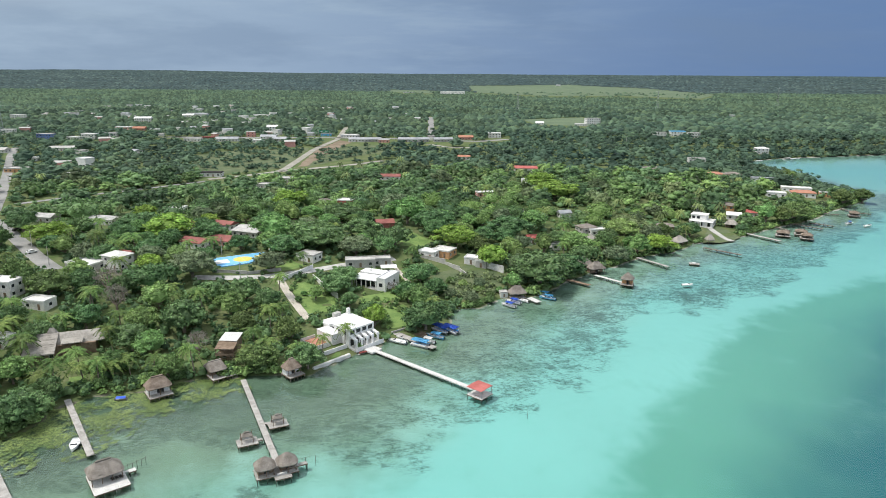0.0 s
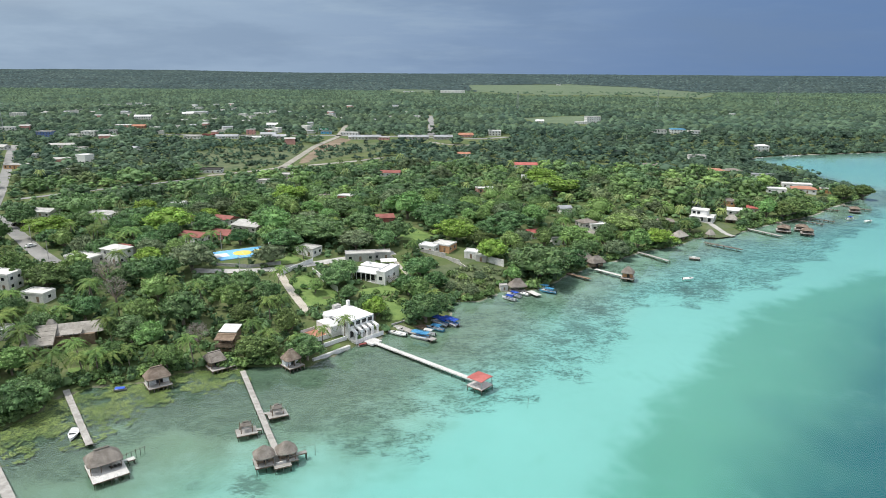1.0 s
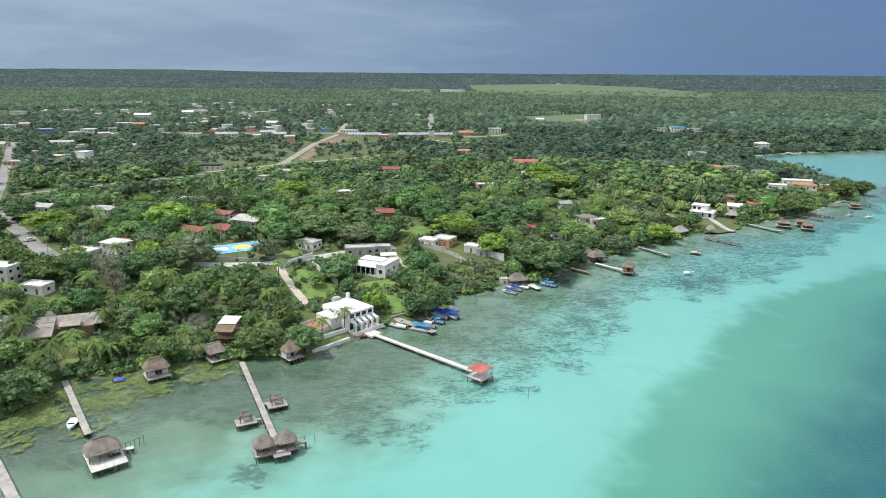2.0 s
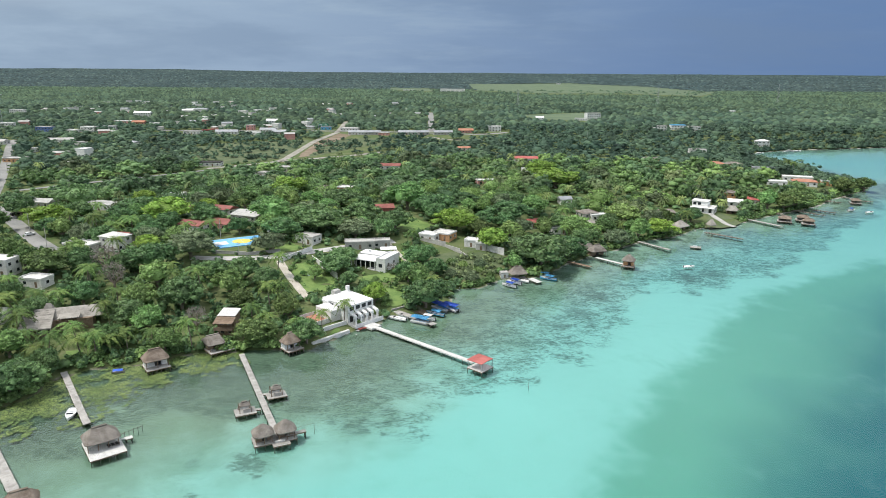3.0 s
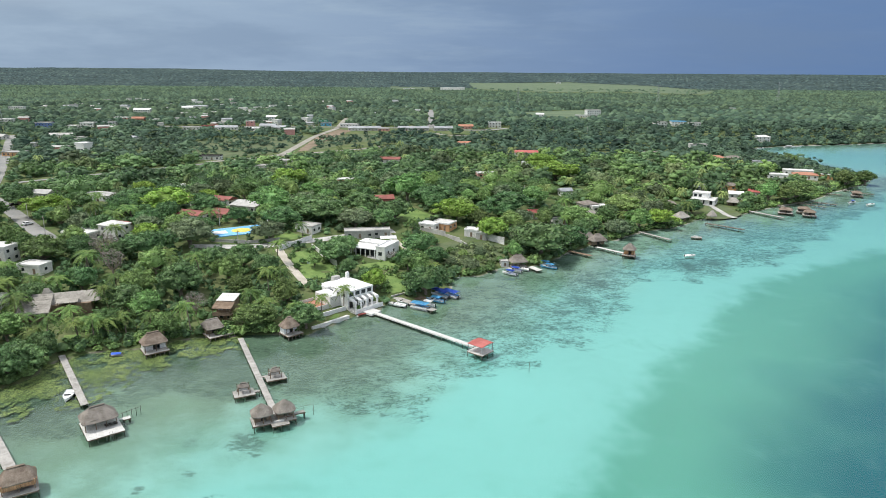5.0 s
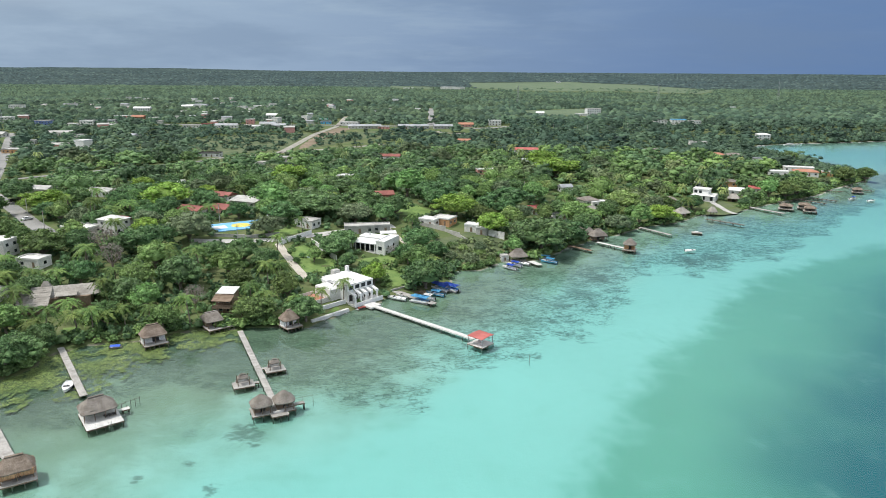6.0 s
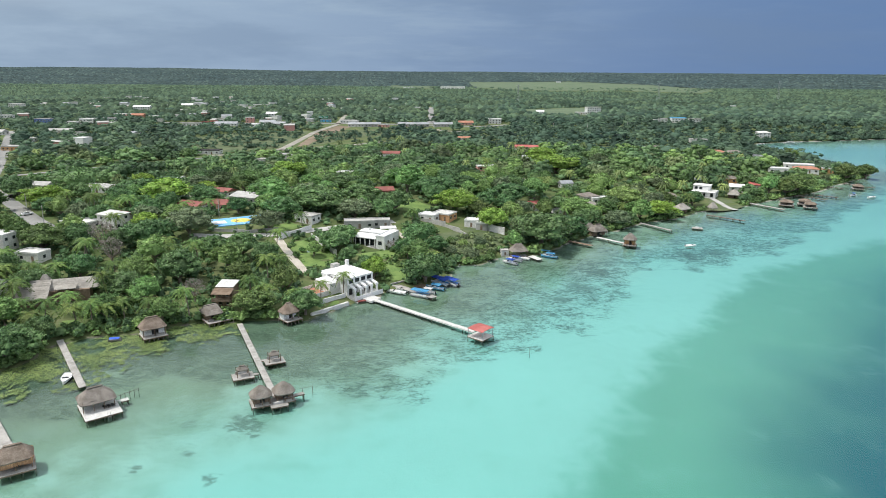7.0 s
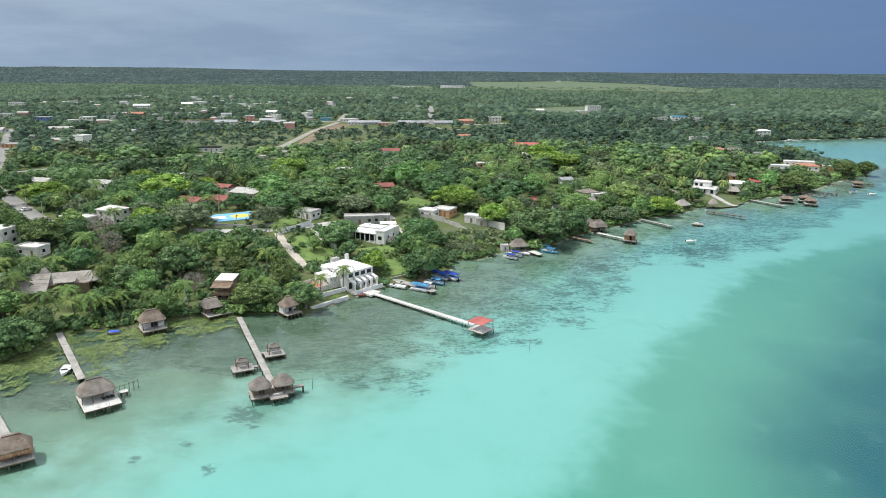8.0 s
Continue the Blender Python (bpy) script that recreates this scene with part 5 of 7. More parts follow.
# town along the highway and beyond
for spot, w, d, storeys, wall, roof, roof_mat, label in (
        ((-461.2, 796.3), 17.2, 10.1, 2, "blue_paint", "flat", "concrete", "bright blue building in town"),
        ((-411.4, 799.5), 16.2, 10.1, 2, "old_white", "flat", "old_white", "white flat-roofed building in town"),
        ((-393.9, 814.1), 14.0, 8.6, 2, "old_white", "flat", "concrete", "white flat-roofed building in town"),
        ((-426.7, 792.0), 13.0, 8.6, 1, "old_white", "flat", "old_white", "low white building in town"),
        ((-458.8, 1056.5), 23.8, 14.4, 2, "old_white", "gable", "white", "large pale-roofed hall in town"),
        ((-430.8, 928.1), 21.6, 10.1, 1, "pink", "flat", "old_white", "low pinkish building in town"),
        ((-402.8, 912.8), 16.2, 8.6, 1, "terracotta", "gable", "terracotta", "terracotta-roofed building in town"),
        ((-284.8, 781.8), 19.4, 8.6, 1, "old_white", "flat", "concrete", "low pale building beside the highway"),
        ((-274.0, 801.7), 13.0, 7.2, 1, "tile_red", "flat", "tile_red", "dark red roadside building"),
        ((-246.7, 784.2), 24.8, 10.1, 1, "old_white", "gable", "grey_metal", "roadside workshop with a metal roof"),
        ((-209.7, 774.1), 16.2, 8.6, 1, "old_white", "flat", "white", "low white building beside the highway"),
        ((-206.4, 812.7), 18.4, 8.6, 1, "old_white", "gable", "grey_metal", "roadside store with a metal roof"),
        ((-187.2, 787.9), 16.2, 8.6, 1, "concrete", "gable", "grey_metal", "roadside store with a metal roof"),
        ((-234.3, 838.6), 9.8, 7.2, 2, "pink", "flat", "old_white", "two-storey pink building in town"),
        ((-227.0, 917.1), 14.0, 8.6, 2, "white", "gable", "white", "white hall behind the highway"),
        ((-144.4, 851.8), 13.0, 7.2, 1, "sky_blue", "flat", "grey_metal", "roadside station with a green-blue canopy"),
        ((-113.2, 839.5), 21.6, 10.1, 1, "old_white", "flat", "pale_concrete", "long pale roadside building"),
        ((-98.5, 787.2), 18.4, 7.2, 1, "old_white", "gable", "grey_metal", "long roadside shed with metal roof"),
        ((-80.4, 788.3), 18.4, 7.2, 1, "concrete", "gable", "grey_metal", "long roadside shed with metal roof"),
        ((-66.9, 782.9), 11.9, 7.2, 1, "pink", "flat", "old_white", "low pink building beside the highway"),
        ((-41.4, 790.7), 19.4, 7.2, 1, "concrete", "gable", "grey_metal", "long roadside shed with metal roof"),
        ((-24.4, 791.7), 16.2, 7.2, 1, "concrete", "gable", "grey_metal", "long roadside shed with metal roof"),
        ((0.5, 793.3), 21.6, 7.2, 1, "concrete", "gable", "grey_metal", "long roadside shed with metal roof"),
        ((27.6, 821.0), 17.2, 8.6, 1, "pink", "gable", "terracotta", "pinkish house by the road"),
        ((63.9, 844.1), 15.1, 10.1, 2, "old_white", "flat", "old_white", "white two-storey house by the road"),
        ((232.3, 1069.0), 21.6, 13.0, 3, "white", "flat", "concrete", "white multi-storey building by a field"),
        ((208.1, 1034.8), 18.4, 8.6, 1, "old_white", "flat", "old_white", "low pale wing by a field"),
        ((148.2, 1051.3), 11.9, 7.2, 1, "white", "gable", "white", "small white barn by a field"),
        ((273.3, 865.0), 16.2, 8.6, 2, "old_white", "flat", "concrete", "pale house in the woods"),
        ((301.7, 881.8), 18.4, 10.1, 2, "white", "flat", "sky_blue", "white building in the woods"),
        ((315.2, 860.5), 14.0, 8.6, 2, "white", "flat", "concrete", "white two-storey building in the woods"),
        ((528.0, 1262.9), 11.9, 7.2, 1, "white", "flat", "white", "small white building far off"),
        ((32.3, 2307.6), 79.2, 21.6, 3, "white", "flat", "white", "large white building by the meadow"),
        ((-116.0, 2387.5), 37.8, 10.1, 1, "white", "flat", "white", "long low white building inland"),
        ((553.7, 3349.1), 21.6, 14.4, 2, "white", "flat", "white", "white building on the far meadow"),
        ((-682.6, 1109.4), 21.6, 10.1, 2, "old_white", "flat", "old_white", "white building far off in town"),
        ((-432.3, 1172.7), 18.4, 10.1, 1, "old_white", "gable", "white", "pale roof far off in town"),
        ((-438.8, 1215.5), 21.6, 10.1, 1, "old_white", "flat", "white", "pale roof far off in town"),
        ((-306.4, 1184.5), 14.0, 8.6, 1, "old_white", "flat", "old_white", "pale roof far off in town"),
        ((-536.9, 847.3), 16.2, 8.6, 2, "old_white", "flat", "old_white", "white flat-roofed building in town"),
        ((-430.6, 665.6), 13.0, 8.6, 1, "old_white", "gable", "concrete", "grey-roofed house in town"),
        ((-366.2, 605.7), 10.8, 7.2, 1, "old_white", "flat", "old_white", "low white house in town"),
        ((-40.7, 1141.3), 14.0, 8.6, 1, "white", "flat", "white", "pale flat-roofed building far inland")):
    house(*spot, w, d, storeys, rng.uniform(-12, 12), wall, roof, roof_mat, label, 2.2, 32.0)

# small houses scattered through the town, half hidden by trees
spots = rng.uniform((-700, 560), (-40, 1500), (600, 2))
spots = spots[(spots[:, 0] > -0.62 * spots[:, 1]) & (spots[:, 0] < -0.05 * spots[:, 1]) & (ripple(spots, 260, 44) > -0.25)]
spots = spots[~is_open(spots)][:75]
for x, y in spots:
    wall, roof, roof_mat, label = (("old_white", "flat", "old_white", "small white town house with a flat roof"), ("old_white", "gable", "grey_metal", "small town house with a metal roof"), ("pale_concrete", "flat", "concrete", "small grey town house with a flat roof"),
                                   ("white", "flat", "white", "small white painted town house"), ("pink", "gable", "concrete", "small pink town house with a grey roof"))[rng.integers(5)]
    tagged(house(x, y, rng.uniform(7, 14), rng.uniform(6, 10), 1 if rng.uniform() < 0.7 else 2, rng.uniform(-40, 40), wall, roof, roof_mat, label, 1.4, 18.0, None, False), group="houses in town")

# ---- the villa and its neighbours ----


def villa():
    """The white two-storey lake villa: arcade of sloping buttresses, low hipped roof, tower."""
    ob = thing("villa", -31.6, 216.4, 1.2, 46.5, "white two-storey lake villa with a buttressed arcade and low roof", "house")
    w, d, top = 11.8, 14.7, 6.2
    part("wall", boxed(-w / 2, -d / 2, -0.8, w / 2, d / 2, top), M["white"], ob)
    bm = bmesh.new()
    for a in ((-w / 2 - 0.1, -d / 2 - 0.1, w / 2 + 0.1, -d / 2 + 0.2), (-w / 2 - 0.1, d / 2 - 0.2, w / 2 + 0.1, d / 2 + 0.1), (-w / 2 - 0.1, -d / 2 + 0.203, -w / 2 + 0.2, d / 2 - 0.203), (w / 2 - 0.2, -d / 2 + 0.203, w / 2 + 0.1, d / 2 - 0.203)):
        box(bm, a[0], a[1], top + 0.003, a[2], a[3], top + 0.22)
    part("parapet", bm, M["white"], ob)
    bm = bmesh.new()
    eave = [bm.verts.new(p) for p in ((-w / 2 + 0.22, -d / 2 + 0.22, top + 0.02), (w / 2 - 0.22, -d / 2 + 0.22, top + 0.02), (w / 2 - 0.22, d / 2 - 0.22, top + 0.02), (-w / 2 + 0.22, d / 2 - 0.22, top + 0.02))]
    crest = [bm.verts.new((0, -d / 2 + 5.4, top + 2.1)), bm.verts.new((0, d / 2 - 5.4, top + 2.1))]
    for f in ((eave[0], eave[1], crest[0]), (eave[1], eave[2], crest[1], crest[0]), (eave[2], eave[3], crest[1]), (eave[3], eave[0], crest[0], crest[1])):
        bm.faces.new(f)
    part("roof", bm, M["white"], ob)
    # lake front, local +x is up the shore, -y faces the lake
    for k in range(4):
        x = -w / 2 + 1.75 + k * 2.75
        window(ob, x, -d / 2, 4.35, 1.9, 1.45, 0)
    for k in range(5):   # sloping slabs on piers, open between
        x = -w / 2 + 0.3 + k * (w - 1.8) / 4
        bm = bmesh.new()
        ring = [bm.verts.new((x + s, y, z)) for s in (0, 1.2) for y, z in ((-d / 2 - 3.5, 2.55), (-d / 2 - 3.3, 3.35), (-d / 2 - 2.6, 3.45), (-d / 2 - 0.01, 4.15), (-d / 2 - 0.01, 3.75), (-d / 2 - 2.5, 3.0), (-d / 2 - 2.9, 2.55))]
        for i in range(7):
            j = (i + 1) % 7
            bm.faces.new((ring[i], ring[j], ring[j + 7], ring[i + 7]))
        bm.faces.new(ring[:7][::-1])
        bm.faces.new(ring[7:])
        bmesh.ops.recalc_face_normals(bm, faces=bm.faces[:])
        part("buttress", bm, M["white"], ob)
        part("pier", boxed(x + 0.3, -d / 2 - 3.45, 0.0, x + 0.9, -d / 2 - 2.92, 2.547), M["white"], ob)
    part("terrace", boxed(-w / 2 - 0.4, -d / 2 - 4.6, -0.8, w / 2 + 0.6, -d / 2 - 0.003, -0.02), M["pale_concrete"], ob)
    part("terrace_wall", boxed(-w / 2 - 0.4, -d / 2 - 4.75, -0.8, w / 2 + 0.6, -d / 2 - 4.603, 0.85), M["white"], ob)
    # no holes here: dark panels on the wall paint the shade of doorways
    for k in range(5):
        x = -w / 2 + 0.75 + k * 2.26
        part("arch_opening", boxed(x, -d / 2 - 0.03, 0.05, x + 1.5, -d / 2 + 0.01, 2.5), M["dark"], ob, "dark panel painted as doorway shade")
    # the inland sides
    for k in range(4):
        window(ob, -w / 2, -d / 2 + 2.0 + k * 3.4, 4.2, 1.1, 1.2, -90)
        window(ob, w / 2, -d / 2 + 2.0 + k * 3.4, 4.2, 1.1, 1.2, 90)
    part("tower", boxed(-2.2, d / 2 - 2.4, top + 0.3, 0.6, d / 2 - 0.5, top + 2.2), M["concrete"], ob)
    part("chimney", boxed(w / 2 - 1.6, d / 2 - 1.8, top + 0.6, w / 2 - 0.5, d / 2 - 0.7, top + 2.5), M["white"], ob)
    part("wing", boxed(-w / 2 - 4.2, -d / 2 + 4.5, -0.8, -w / 2 - 0.003, d / 2 - 1.5, 4.4), M["white"], ob)
    bm = bmesh.new()
    ring = [bm.verts.new(p) for p in ((-w / 2 - 4.3, -d / 2 + 4.4, 4.403), (-w / 2 - 0.01, -d / 2 + 4.4, 4.403), (-w / 2 - 0.01, d / 2 - 1.4, 4.403), (-w / 2 - 4.3, d / 2 - 1.4, 4.403))]
    peak = bm.verts.new((-w / 2 - 2.1, 0.9, 6.3))
    for k in range(4):
        bm.faces.new((ring[k], ring[(k + 1) % 4], peak))
    part("wing_roof", bm, M["white"], ob)
    for px, py, base_z, size, rise in ((-w / 2 + 0.9, -d / 2 + 3.4, top - 0.5, 3.3, 3.0), (-w / 2 + 0.3, d / 2 - 3.2, top - 0.6, 3.4, 2.0)):
        bm = boxed(px - size / 2, py - size / 2, base_z, px + size / 2, py + size / 2, base_z + 0.7)
        part("roof_turret", bm, M["white"], ob)
        bm = bmesh.new()
        ring = [bm.verts.new((px + a * (size / 2 + 0.12), py + b * (size / 2 + 0.12), base_z + 0.703)) for a, b in ((-1, -1), (1, -1), (1, 1), (-1, 1))]
        tip = bm.verts.new((px, py, base_z + 0.7 + rise * 0.7))
        for k in range(4):
            bm.faces.new((ring[k], ring[(k + 1) % 4], tip))
        bm.faces.new(ring[::-1])
        part("turret_roof", bm, M["white"], ob)
    part("courtyard", boxed(-w / 2 - 10.5, -d / 2 + 5.0, 0.3, -w / 2 - 4.203, d / 2 - 0.5, 0.9), M["terracotta"], ob, "terracotta paved yard")
    for a in ((-w / 2 - 10.7, -d / 2 + 4.8, -w / 2 - 4.21, -d / 2 + 4.99), (-w / 2 - 10.7, d / 2 - 0.49, -w / 2 - 4.21, d / 2 - 0.3), (-w / 2 - 10.7, -d / 2 + 5.0, -w / 2 - 10.51, d / 2 - 0.5)):
        part("yard_wall", boxed(a[0], a[1], 0, a[2], a[3], 2.0), M["old_white"], ob)
    ob.scale = (0.92, 0.92, 0.90)
    LOTS.append((-32.2, 217.0, 10.5, 10.0))
    LOTS.append((-42.0, 213.0, 6.0, 6.0))


villa()


def wall_run(points, height, thick, material, label, level=None):
    """A free-standing garden wall along a line, following the ground."""
    ob = thing("garden_wall", *points[0], 0, 0, label, "wall")
    for a, b in zip(points[:-1], points[1:]):
        a, b = Vector(a), Vector(b)
        long, z = (b - a).length, (h(*a) + h(*b)) / 2 if level is None else level
        o = a - Vector(points[0])
        part("wall_panel", box(bmesh.new(), 0, -thick / 2, z - 1.2, long, thick / 2, z + height, pose(o.x, o.y, 0, 0, 0, heading(a, b))), M[material], ob)
        part("coping", box(bmesh.new(), 0, -thick / 2 - 0.05, z + height + 0.003, long, thick / 2 + 0.05, z + height + 0.1, pose(o.x, o.y, 0, 0, 0, heading(a, b))), M[material], ob)
    return ob


wall_run([(-39.2, 191.8), (-29.5, 202.5)], 0.5, 0.9, "old_white", "low white sea wall along the shore", 0.5)
wall_run([(-40.0, 198.2), (-30.9, 207.4)], 0.9, 0.25, "white", "white garden wall behind the grass strip", 1.4)
wall_run([(-65.1, 261.6), (-58.3, 274.9), (-55.4, 280.1)], 1.8, 0.2, "white", "white garden wall by the lane")
wall_run([(-53.7, 270.4), (-47.3, 258.8), (-40.1, 248.8)], 1.6, 0.2, "old_white", "white wall along the villa's grounds")
wall_run([(-21.0, 268.6), (-18.4, 264.6), (-15.3, 258.7)], 1.8, 0.25, "white", "stepped white wall beside the bungalow")
wall_run([(18.3, 296.0), (22.5, 293.0), (27.5, 288.7)], 3.0, 0.3, "old_white", "long pale retaining wall")
wall_run([(-12.9, 306.2), (1.6, 297.0), (7.9, 289.5), (10.9, 281.6)], 1.6, 0.3, "concrete", "grey boundary wall down the slope")
wall_run([(-94.8, 269.6), (-80.2, 268.0), (-67.7, 274.2)], 1.3, 0.2, "concrete", "grey low wall beside the court")
wall_run([(-17.3, 220.6), (-13.5, 223.6), (-7.7, 228.4)], 0.8, 0.3, "concrete", "grey stone edge of the lawn", 0.6)


def bungalow():
    x, y = (-28.1, 269.1)
    ob = thing("bungalow", x, y, h(x, y), -24, "white single-storey bungalow with a flat roof and dark porch", "house")
    part("wall", boxed(-7.0, -4.0, -1.0, 7.0, 6.0, 3.3), M["white"], ob)
    part("roof", box(boxed(-7.3, -6.6, 3.303, 4.6, 1.0, 3.62), -7.3, 1.003, 3.9, 7.3, 6.4, 4.25), M["white"], ob)
    part("clerestory", boxed(-7.0, 1.2, 3.303, 7.0, 6.1, 3.89), M["white"], ob)
    part("porch_back", boxed(-6.6, -4.04, 0.05, 4.2, -4.003, 2.9), M["glass"], ob, "dark glazed porch front")
    for k in range(6):
        part("porch_column", boxed(-7.0 + k * 2.2, -6.4, -1.0, -6.7 + k * 2.2, -6.1, 3.3), M["white"], ob)
    part("porch_floor", boxed(-7.3, -6.6, -1.0, 4.6, -4.05, 0.03), M["pale_concrete"], ob)
    part("side_block", boxed(4.61, -6.2, -1.0, 8.6, 6.05, 4.5), M["white"], ob, "taller white side block")
    bm = bmesh.new()
    for a in ((4.5, -6.3, 8.7, -6.05), (4.5, 5.9, 8.7, 6.15), (4.5, -6.045, 4.72, 5.895), (8.5, -6.045, 8.7, 5.895)):
        box(bm, a[0], a[1], 4.503, a[2], a[3], 4.95)
    part("parapet", bm, M["white"], ob)
    window(ob, 6.6, -6.2, 1.2, 1.6, 1.5, 0)
    for k in (-3.0, 1.5):
        window(ob, 8.6, k, 1.4, 1.2, 1.2, 90)
    part("chimney", boxed(-4.0, 3.0, 4.25, -3.2, 3.8, 5.2), M["white"], ob)
    annex = thing("carport", *(-23.1, 283.4), h(*(-23.1, 283.4)), 8, "low carport with a flat roof behind the bungalow", "carport")
    part("roof", boxed(-3.5, -2.6, 2.5, 3.5, 2.6, 2.7), M["white"], annex)
    for i in (-3.2, 3.2):
        for j in (-2.3, 2.3):
            part("post", boxed(i - 0.1, j - 0.1, -0.8, i + 0.1, j + 0.1, 2.497), M["white"], annex)
    LOTS.append((x, y, 9.0, 12.0))
    LOTS.append((*(-23.1, 283.4), 5.0, 8.0))


bungalow()
for spot, w, d, storeys, turn, wall, roof, roof_mat, label in (
        ((-36.1, 289.1), 13.0, 6.0, 1, 8, "concrete", "flat", "concrete", "long grey outbuilding behind the bungalow"),
        ((-27.1, 292.3), 8.0, 5.0, 1, 8, "concrete", "flat", "concrete", "low grey garage behind the bungalow"),
        ((1.1, 308.6), 9.0, 8.0, 1, -28, "ochre", "flat", "pale_concrete", "unfinished ochre house with a bare flat roof"),
        ((-5.8, 305.3), 8.0, 6.0, 1, -28, "old_white", "flat", "white", "low white annex of the unfinished house"),
        ((14.1, 299.9), 6.5, 5.0, 1, -20, "old_white", "flat", "white", "small white house on the slope"),
        ((18.3, 296.0), 5.0, 4.0, 1, -20, "concrete", "flat", "white", "small grey shed on the slope")):
    house(*spot, w, d, storeys, turn, wall, roof, roof_mat, label, hide=12.0)


booth = house(*(25.2, 262.4), 4.2, 4.0, 1, 10, "old_white", "flat", "concrete", "small white booth beside the boat shelter", hide=6.0)
booth.scale = (0.72, 0.72, 0.62)


def thatched_house():
    """The large house with two crossing thatched roofs and a flat terrace roof."""
    x, y = (-119.1, 197.3)
    z = h(x, y)
    ob = thing("thatched_house", x, y, z, 20, "large house with two grey thatched roofs and a covered terrace", "house")
    part("wall", boxed(-9.0, -4.5, -1.0, -0.8, 5.0, 3.2), M["brown_wood"], ob)
    part("wall", boxed(-0.79, -1.0, -1.0, 10.0, 5.0, 3.2), M["brown_wood"], ob)
    bm, courses = bmesh.new(), random.Random(4)
    section = [(-6.6, 2.62)]   # one wide slope, stepped by the courses of thatch
    for k in range(9):
        section += [(-6.68 + 1.19 * k, 3.0 + 0.335 * k), (-5.5 + 1.19 * k, 3.27 + 0.335 * k)]
    section.append((4.05, 5.5))
    rows = [[bm.verts.new((-9.6 + 0.68 * i, y + courses.uniform(-0.1, 0.1), z + courses.uniform(-0.03, 0.03))) for y, z in section] for i in range(14)]
    for p, q in zip(rows[:-1], rows[1:]):
        for k in range(len(section)):
            j = (k + 1) % len(section)
            bm.faces.new((p[k], q[k], q[j], p[j]))
    bm.faces.new(rows[0])
    bm.faces.new(rows[-1][::-1])
    bmesh.ops.recalc_face_normals(bm, faces=bm.faces[:])
    part("roof", bm, M["grey_thatch"], ob, "wide sloping thatch roof")
    part("roof", thatch(-9.0, 12.4, 0.2, 7.8, 3.2, 5.8, 0.88, 6, 0.08), M["grey_thatch"], ob, "long thatch roof")
    part("terrace_roof", box(bmesh.new(), 0.5, -2.6, 0.0, 6.5, 1.2, 0.18, pose(0, 0, 4.3, 5)), M["grey_thatch"], ob, "pale flat terrace roof")
    for k in range(4):
        part("post", rod((1.0 + 1.7 * k, -2.4, -0.8), (1.0 + 1.7 * k, -2.4, 4.35), 0.12), M["brown_wood"], ob)
    part("ridge_turret", thatch(-4.2, -1.2, 3.4, 5.8, 5.6, 7.4, 0.4, 3, 0.3, 20), M["grey_thatch"], ob, "small thatched turret")
    for k in range(3):
        window(ob, -6.8 + 2.4 * k, -4.5, 0.8, 1.2, 1.3, 0)
    LOTS.append((x, y, 10.5, 9.0))


thatched_house()


def sports_court():
    a = Vector((-94.3, 275.6))
    b = Vector((-76.3, 286.0))
    turn = heading(a, b)
    ob = thing("sports_court", a.x, a.y, h(*a) + 0.35, turn, "blue and yellow painted open sports court", "court")
    long = (b - a).length * 1.15
    part("slab", boxed(0, 0, -1.4, long, 15.0, 0.0), M["court_blue"], ob)
    bm = bmesh.new()
    ring = [bm.verts.new((long * 0.5 + 4.2 * math.cos(k * math.pi / 16), 7.5 + 4.2 * math.sin(k * math.pi / 16), 0.006)) for k in range(32)]
    bm.faces.new(ring)
    part("centre_circle", bm, M["court_yellow"], ob)
    part("key", boxed(long - 6.5, 4.6, 0.005, long - 0.2, 10.4, 0.012), M["court_yellow"], ob)
    part("key", boxed(0.2, 4.6, 0.005, 5.8, 10.4, 0.012), M["white"], ob)
    for y in (0.15, 14.75):
        part("line", boxed(0.1, y, 0.013, long - 0.1, y + 0.1, 0.02), M["white"], ob)
    for x in (0.1, long / 2, long - 0.2):
        part("line", boxed(x, 0.26, 0.013, x + 0.1, 14.74, 0.02), M["white"], ob)
    for x, s in ((-0.6, 1), (long + 0.6, -1)):
        hoop = thing("basketball_hoop", *(a + Matrix.Rotation(radians(turn), 2) @ Vector((x, 7.5))), h(*a), turn, "white basketball backboard on a steel post", "hoop", "hoops of the court")
        part("post", rod((0, 0, -1.2), (0, 0, 3.6), 0.1), M["grey_metal"], hoop)
        part("backboard", boxed(s * 0.8 - 0.03, -0.9, 3.0, s * 0.8 + 0.03, 0.9, 4.05), M["white"], hoop)
        part("arm", rod((0, 0, 3.5), (s * 0.77, 0, 3.5), 0.06), M["grey_metal"], hoop)
    mid = a + Matrix.Rotation(radians(turn), 2) @ Vector((long / 2 - 2, 6.0))
    LOTS.append((mid.x, mid.y, 15.0, 26.0))


sports_court()


